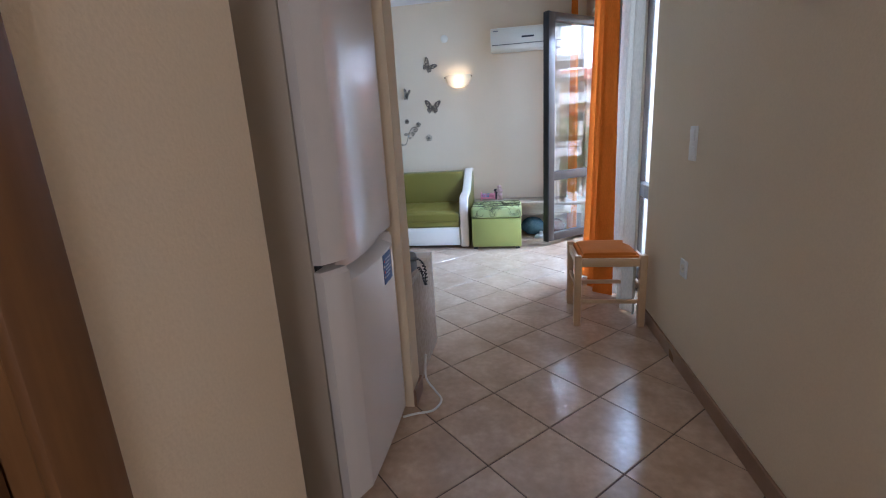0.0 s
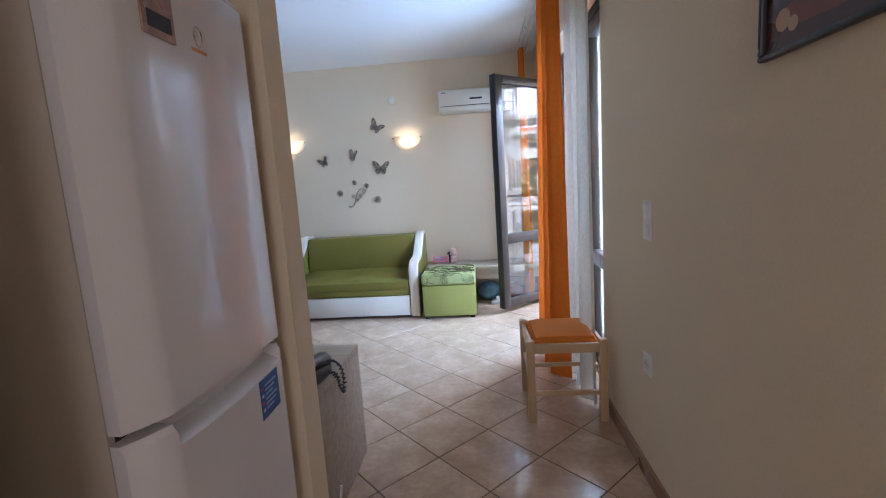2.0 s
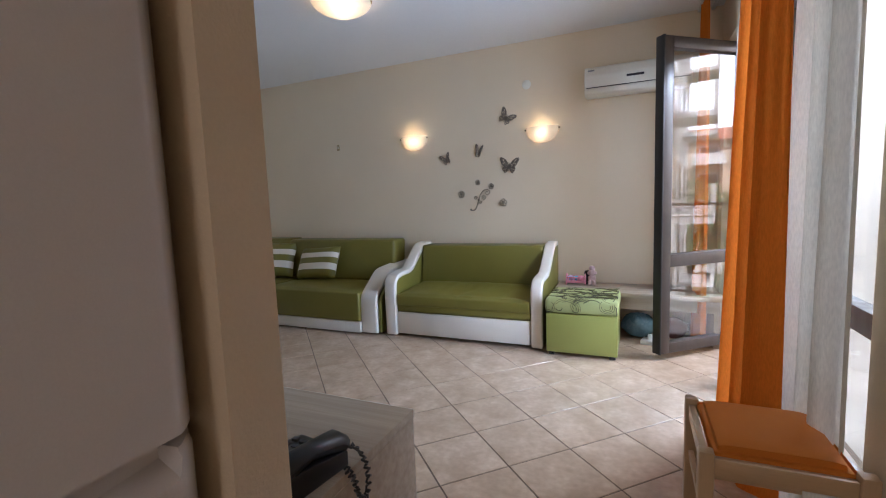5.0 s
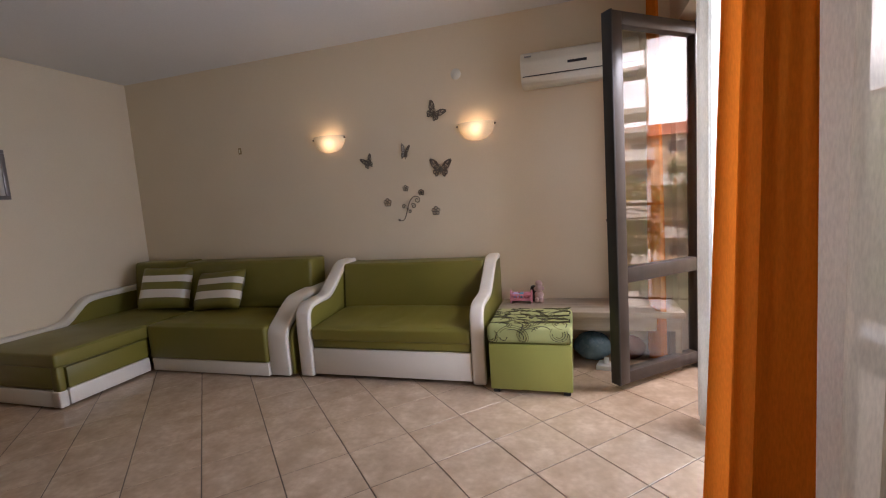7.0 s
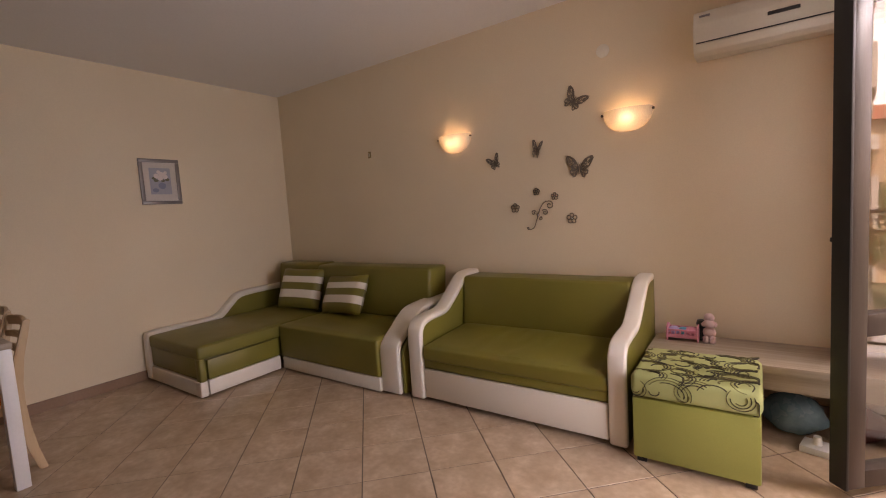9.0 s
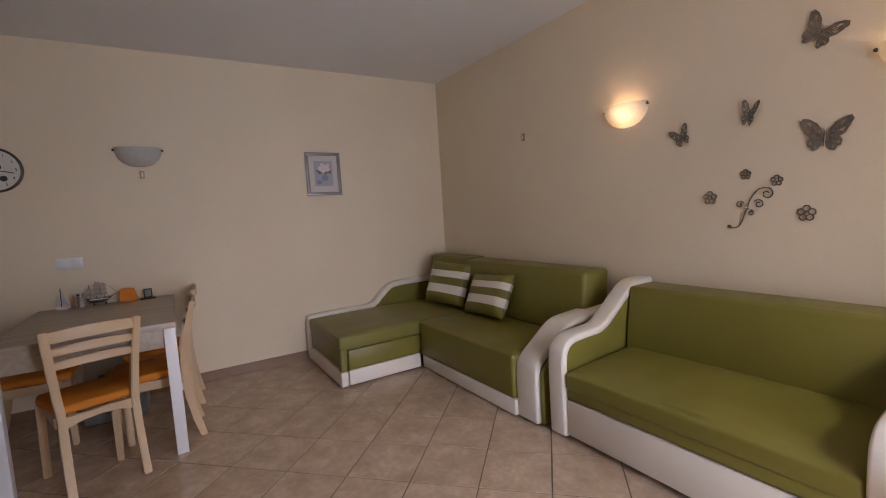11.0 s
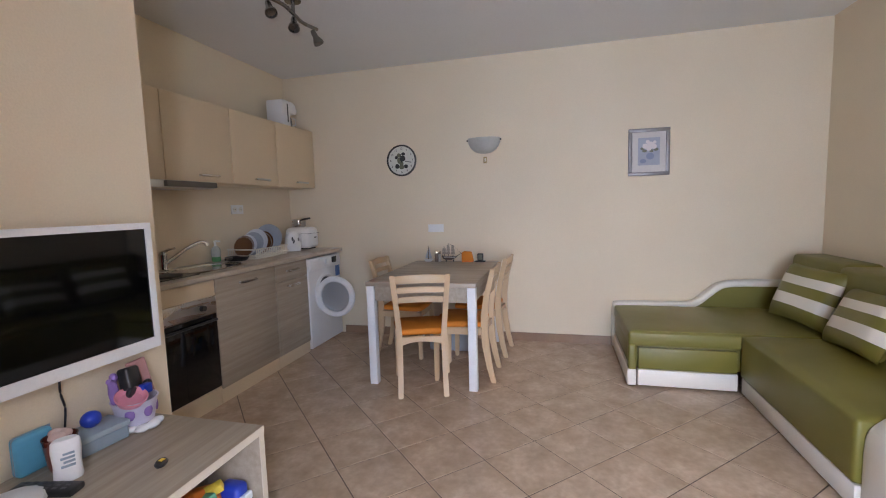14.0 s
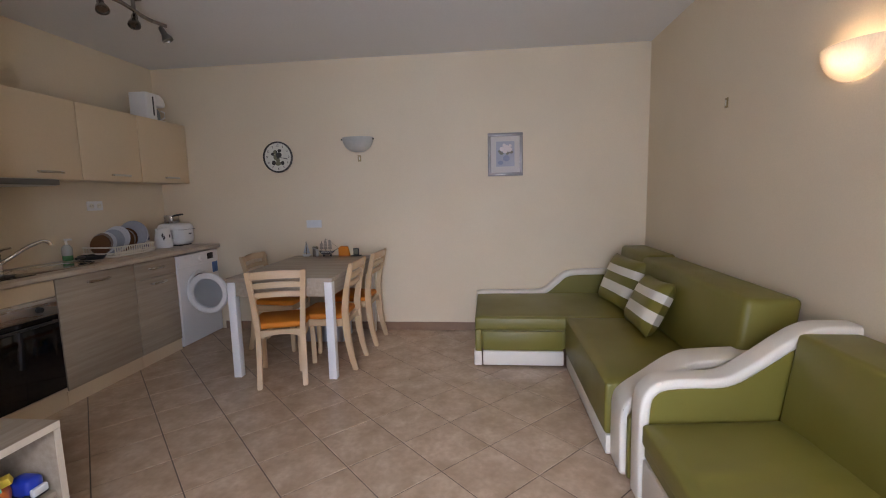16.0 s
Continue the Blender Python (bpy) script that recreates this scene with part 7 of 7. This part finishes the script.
def tree(x, y, h, r, seed):
    rnd = random.Random(seed)
    t = thing("tree", (x, y, GZ), "leafy green garden tree", "tree", "garden trees")
    bm = bmesh.new()
    tube(bm, [(x, y, GZ - 0.1), (x + 0.1, y, GZ + h * 0.3), (x - 0.05, y + 0.1, GZ + h * 0.6), (x, y, GZ + h * 0.8)], [0.22, 0.17, 0.1, 0.04], 8)
    for k in range(7):
        a = rnd.uniform(0, 6.28)
        z = GZ + h * rnd.uniform(0.35, 0.65)
        tube(bm, [(x, y, z), (x + r * 0.4 * math.cos(a), y + r * 0.4 * math.sin(a), z + h * 0.12), (x + r * 0.75 * math.cos(a), y + r * 0.75 * math.sin(a), z + h * 0.18)], [0.08, 0.05, 0.02], 6)
    part("trunk", bm, mat("bark", (0.12, 0.08, 0.05), None, 0.9) if "bark" not in bpy.data.materials else bpy.data.materials["bark"], t)
    verts, faces = [], []
    for k in range(2200):
        while True:
            p = Vector((rnd.uniform(-1, 1), rnd.uniform(-1, 1), rnd.uniform(-1, 1)))
            if 0.35 < p.length < 1 and noise.noise(p * 2.3 + Vector((seed, 0, 0))) > -0.12:
                break
        c = Vector((x, y, GZ + h * 0.68)) + Vector((p.x * r, p.y * r, p.z * h * 0.34))
        s = rnd.uniform(0.12, 0.24)
        u = Vector((rnd.gauss(0, 1), rnd.gauss(0, 1), rnd.gauss(0, 1))).normalized()
        w = u.orthogonal().normalized()
        n = len(verts)
        verts += [c - u * s, c + w * s * 0.5, c + u * s, c - w * s * 0.5]
        faces.append((n, n + 1, n + 2, n + 3))
    me = bpy.data.meshes.new("crown")
    me.from_pydata(verts, [], faces)
    me.materials.append(mat("foliage", (0.09, 0.13, 0.03), (0.05, 0.085, 0.02), 0.6, big=0.8) if "foliage" not in bpy.data.materials else bpy.data.materials["foliage"])
    ob = new("crown", me)
    ob.parent = t
    ob.matrix_parent_inverse = Matrix.Translation(-t.location)


for i, (x, y, h, r) in enumerate(((30, 3.5, 8.5, 2.6), (33, 8.5, 10.5, 2.8), (38, -0.5, 7.5, 2.4), (12, 22, 10.5, 3.0), (17, 30, 11.5, 3.2), (9, 16, 8, 2.2), (36, 14, 8.5, 2.8))):
    tree(x, y, h, r, i + 3)


def car(x, y, turn, material, label):
    c = thing("parked_car", (x, y, GZ), label, "car", "parked cars")
    T = Matrix.Translation((x, y, GZ)) @ Matrix.Rotation(radians(turn), 4, "Z")
    bm = bmesh.new()
    prism(bm, [(-2.1, 0.3), (2.1, 0.3), (2.1, 0.75), (1.2, 0.85), (0.6, 1.4), (-1.2, 1.42), (-1.8, 0.9), (-2.1, 0.85)], "x", -0.85, 0.85, 0.08, 2)
    bmesh.ops.transform(bm, matrix=T, verts=bm.verts)
    part("body", bm, material, c)
    for s in (-1, 1):
        bm = bmesh.new()
        prism(bm, [(-1.45, 0.92), (0.85, 0.92), (0.5, 1.33), (-1.1, 1.35)], "x", s * 0.853 - 0.01, s * 0.853 + 0.01)
        bmesh.ops.transform(bm, matrix=T, verts=bm.verts)
        part("side_window", bm, WINDOW, c)
        for yy in (-1.35, 1.3):
            bm = bmesh.new()
            rod(bm, (s * 0.70, yy, 0.31), (s * 0.88, yy, 0.31), 0.31, n=16)
            bmesh.ops.transform(bm, matrix=T, verts=bm.verts)
            part("wheel", bm, BLACK, c)


car(24.5, 2, 90, WHITE, "white car parked beside the road")
car(24.5, 5, 90, paint("silver_car", (0.45, 0.46, 0.48), 0.25), "silver car parked beside the road")
car(24.5, 8, 90, paint("red_car", (0.40, 0.04, 0.03), 0.25), "red car parked beside the road")
car(24.5, -1.5, 90, paint("blue_car", (0.04, 0.12, 0.35), 0.25), "blue car parked beside the road")

# ---------------------------------------------------------------- floor tiles, laid diagonally
TS, HALF = 0.3333, 0.3333 * math.sqrt(0.5)
bm = bmesh.new()
s = TS / 2 - 0.0027
box(bm, -s, -s, -0.012, s, s, 0.0, turn=Matrix.Rotation(radians(45), 4, "Z"))
bmesh.ops.bevel(bm, geom=[e for e in bm.edges if all(v.co.z > -0.001 for v in e.verts)], offset=0.0016, segments=1, affect="EDGES")
tile_mesh = finish(bm, "tile", TILE, False)
ROOMS = ((WEST, TVWALL, EAST, NORTH), (WEST, KITCHEN, TVEND, TVWALL), (-1.06, 0.67, EAST, TVWALL), (-0.2, -1.6, EAST, 0.67), (EAST, WIN0, 1.35, WIN1))


def on_floor(x, y):
    return any(a - 0.2 < x < c + 0.2 and b - 0.2 < y < d + 0.2 for a, b, c, d in ROOMS)


for k in range(-6, 20):
    for j in range(-18, 16):
        if (k + j) % 2:
            x, y = 0.160 - HALF * k, 2.215 + HALF * j
            if on_floor(x, y) and x < 1.2:
                t = new("tile", tile_mesh)
                t.location = (x, y, -0.0002 * ((k * 7 + j * 3) % 3))
                t.parent = floor
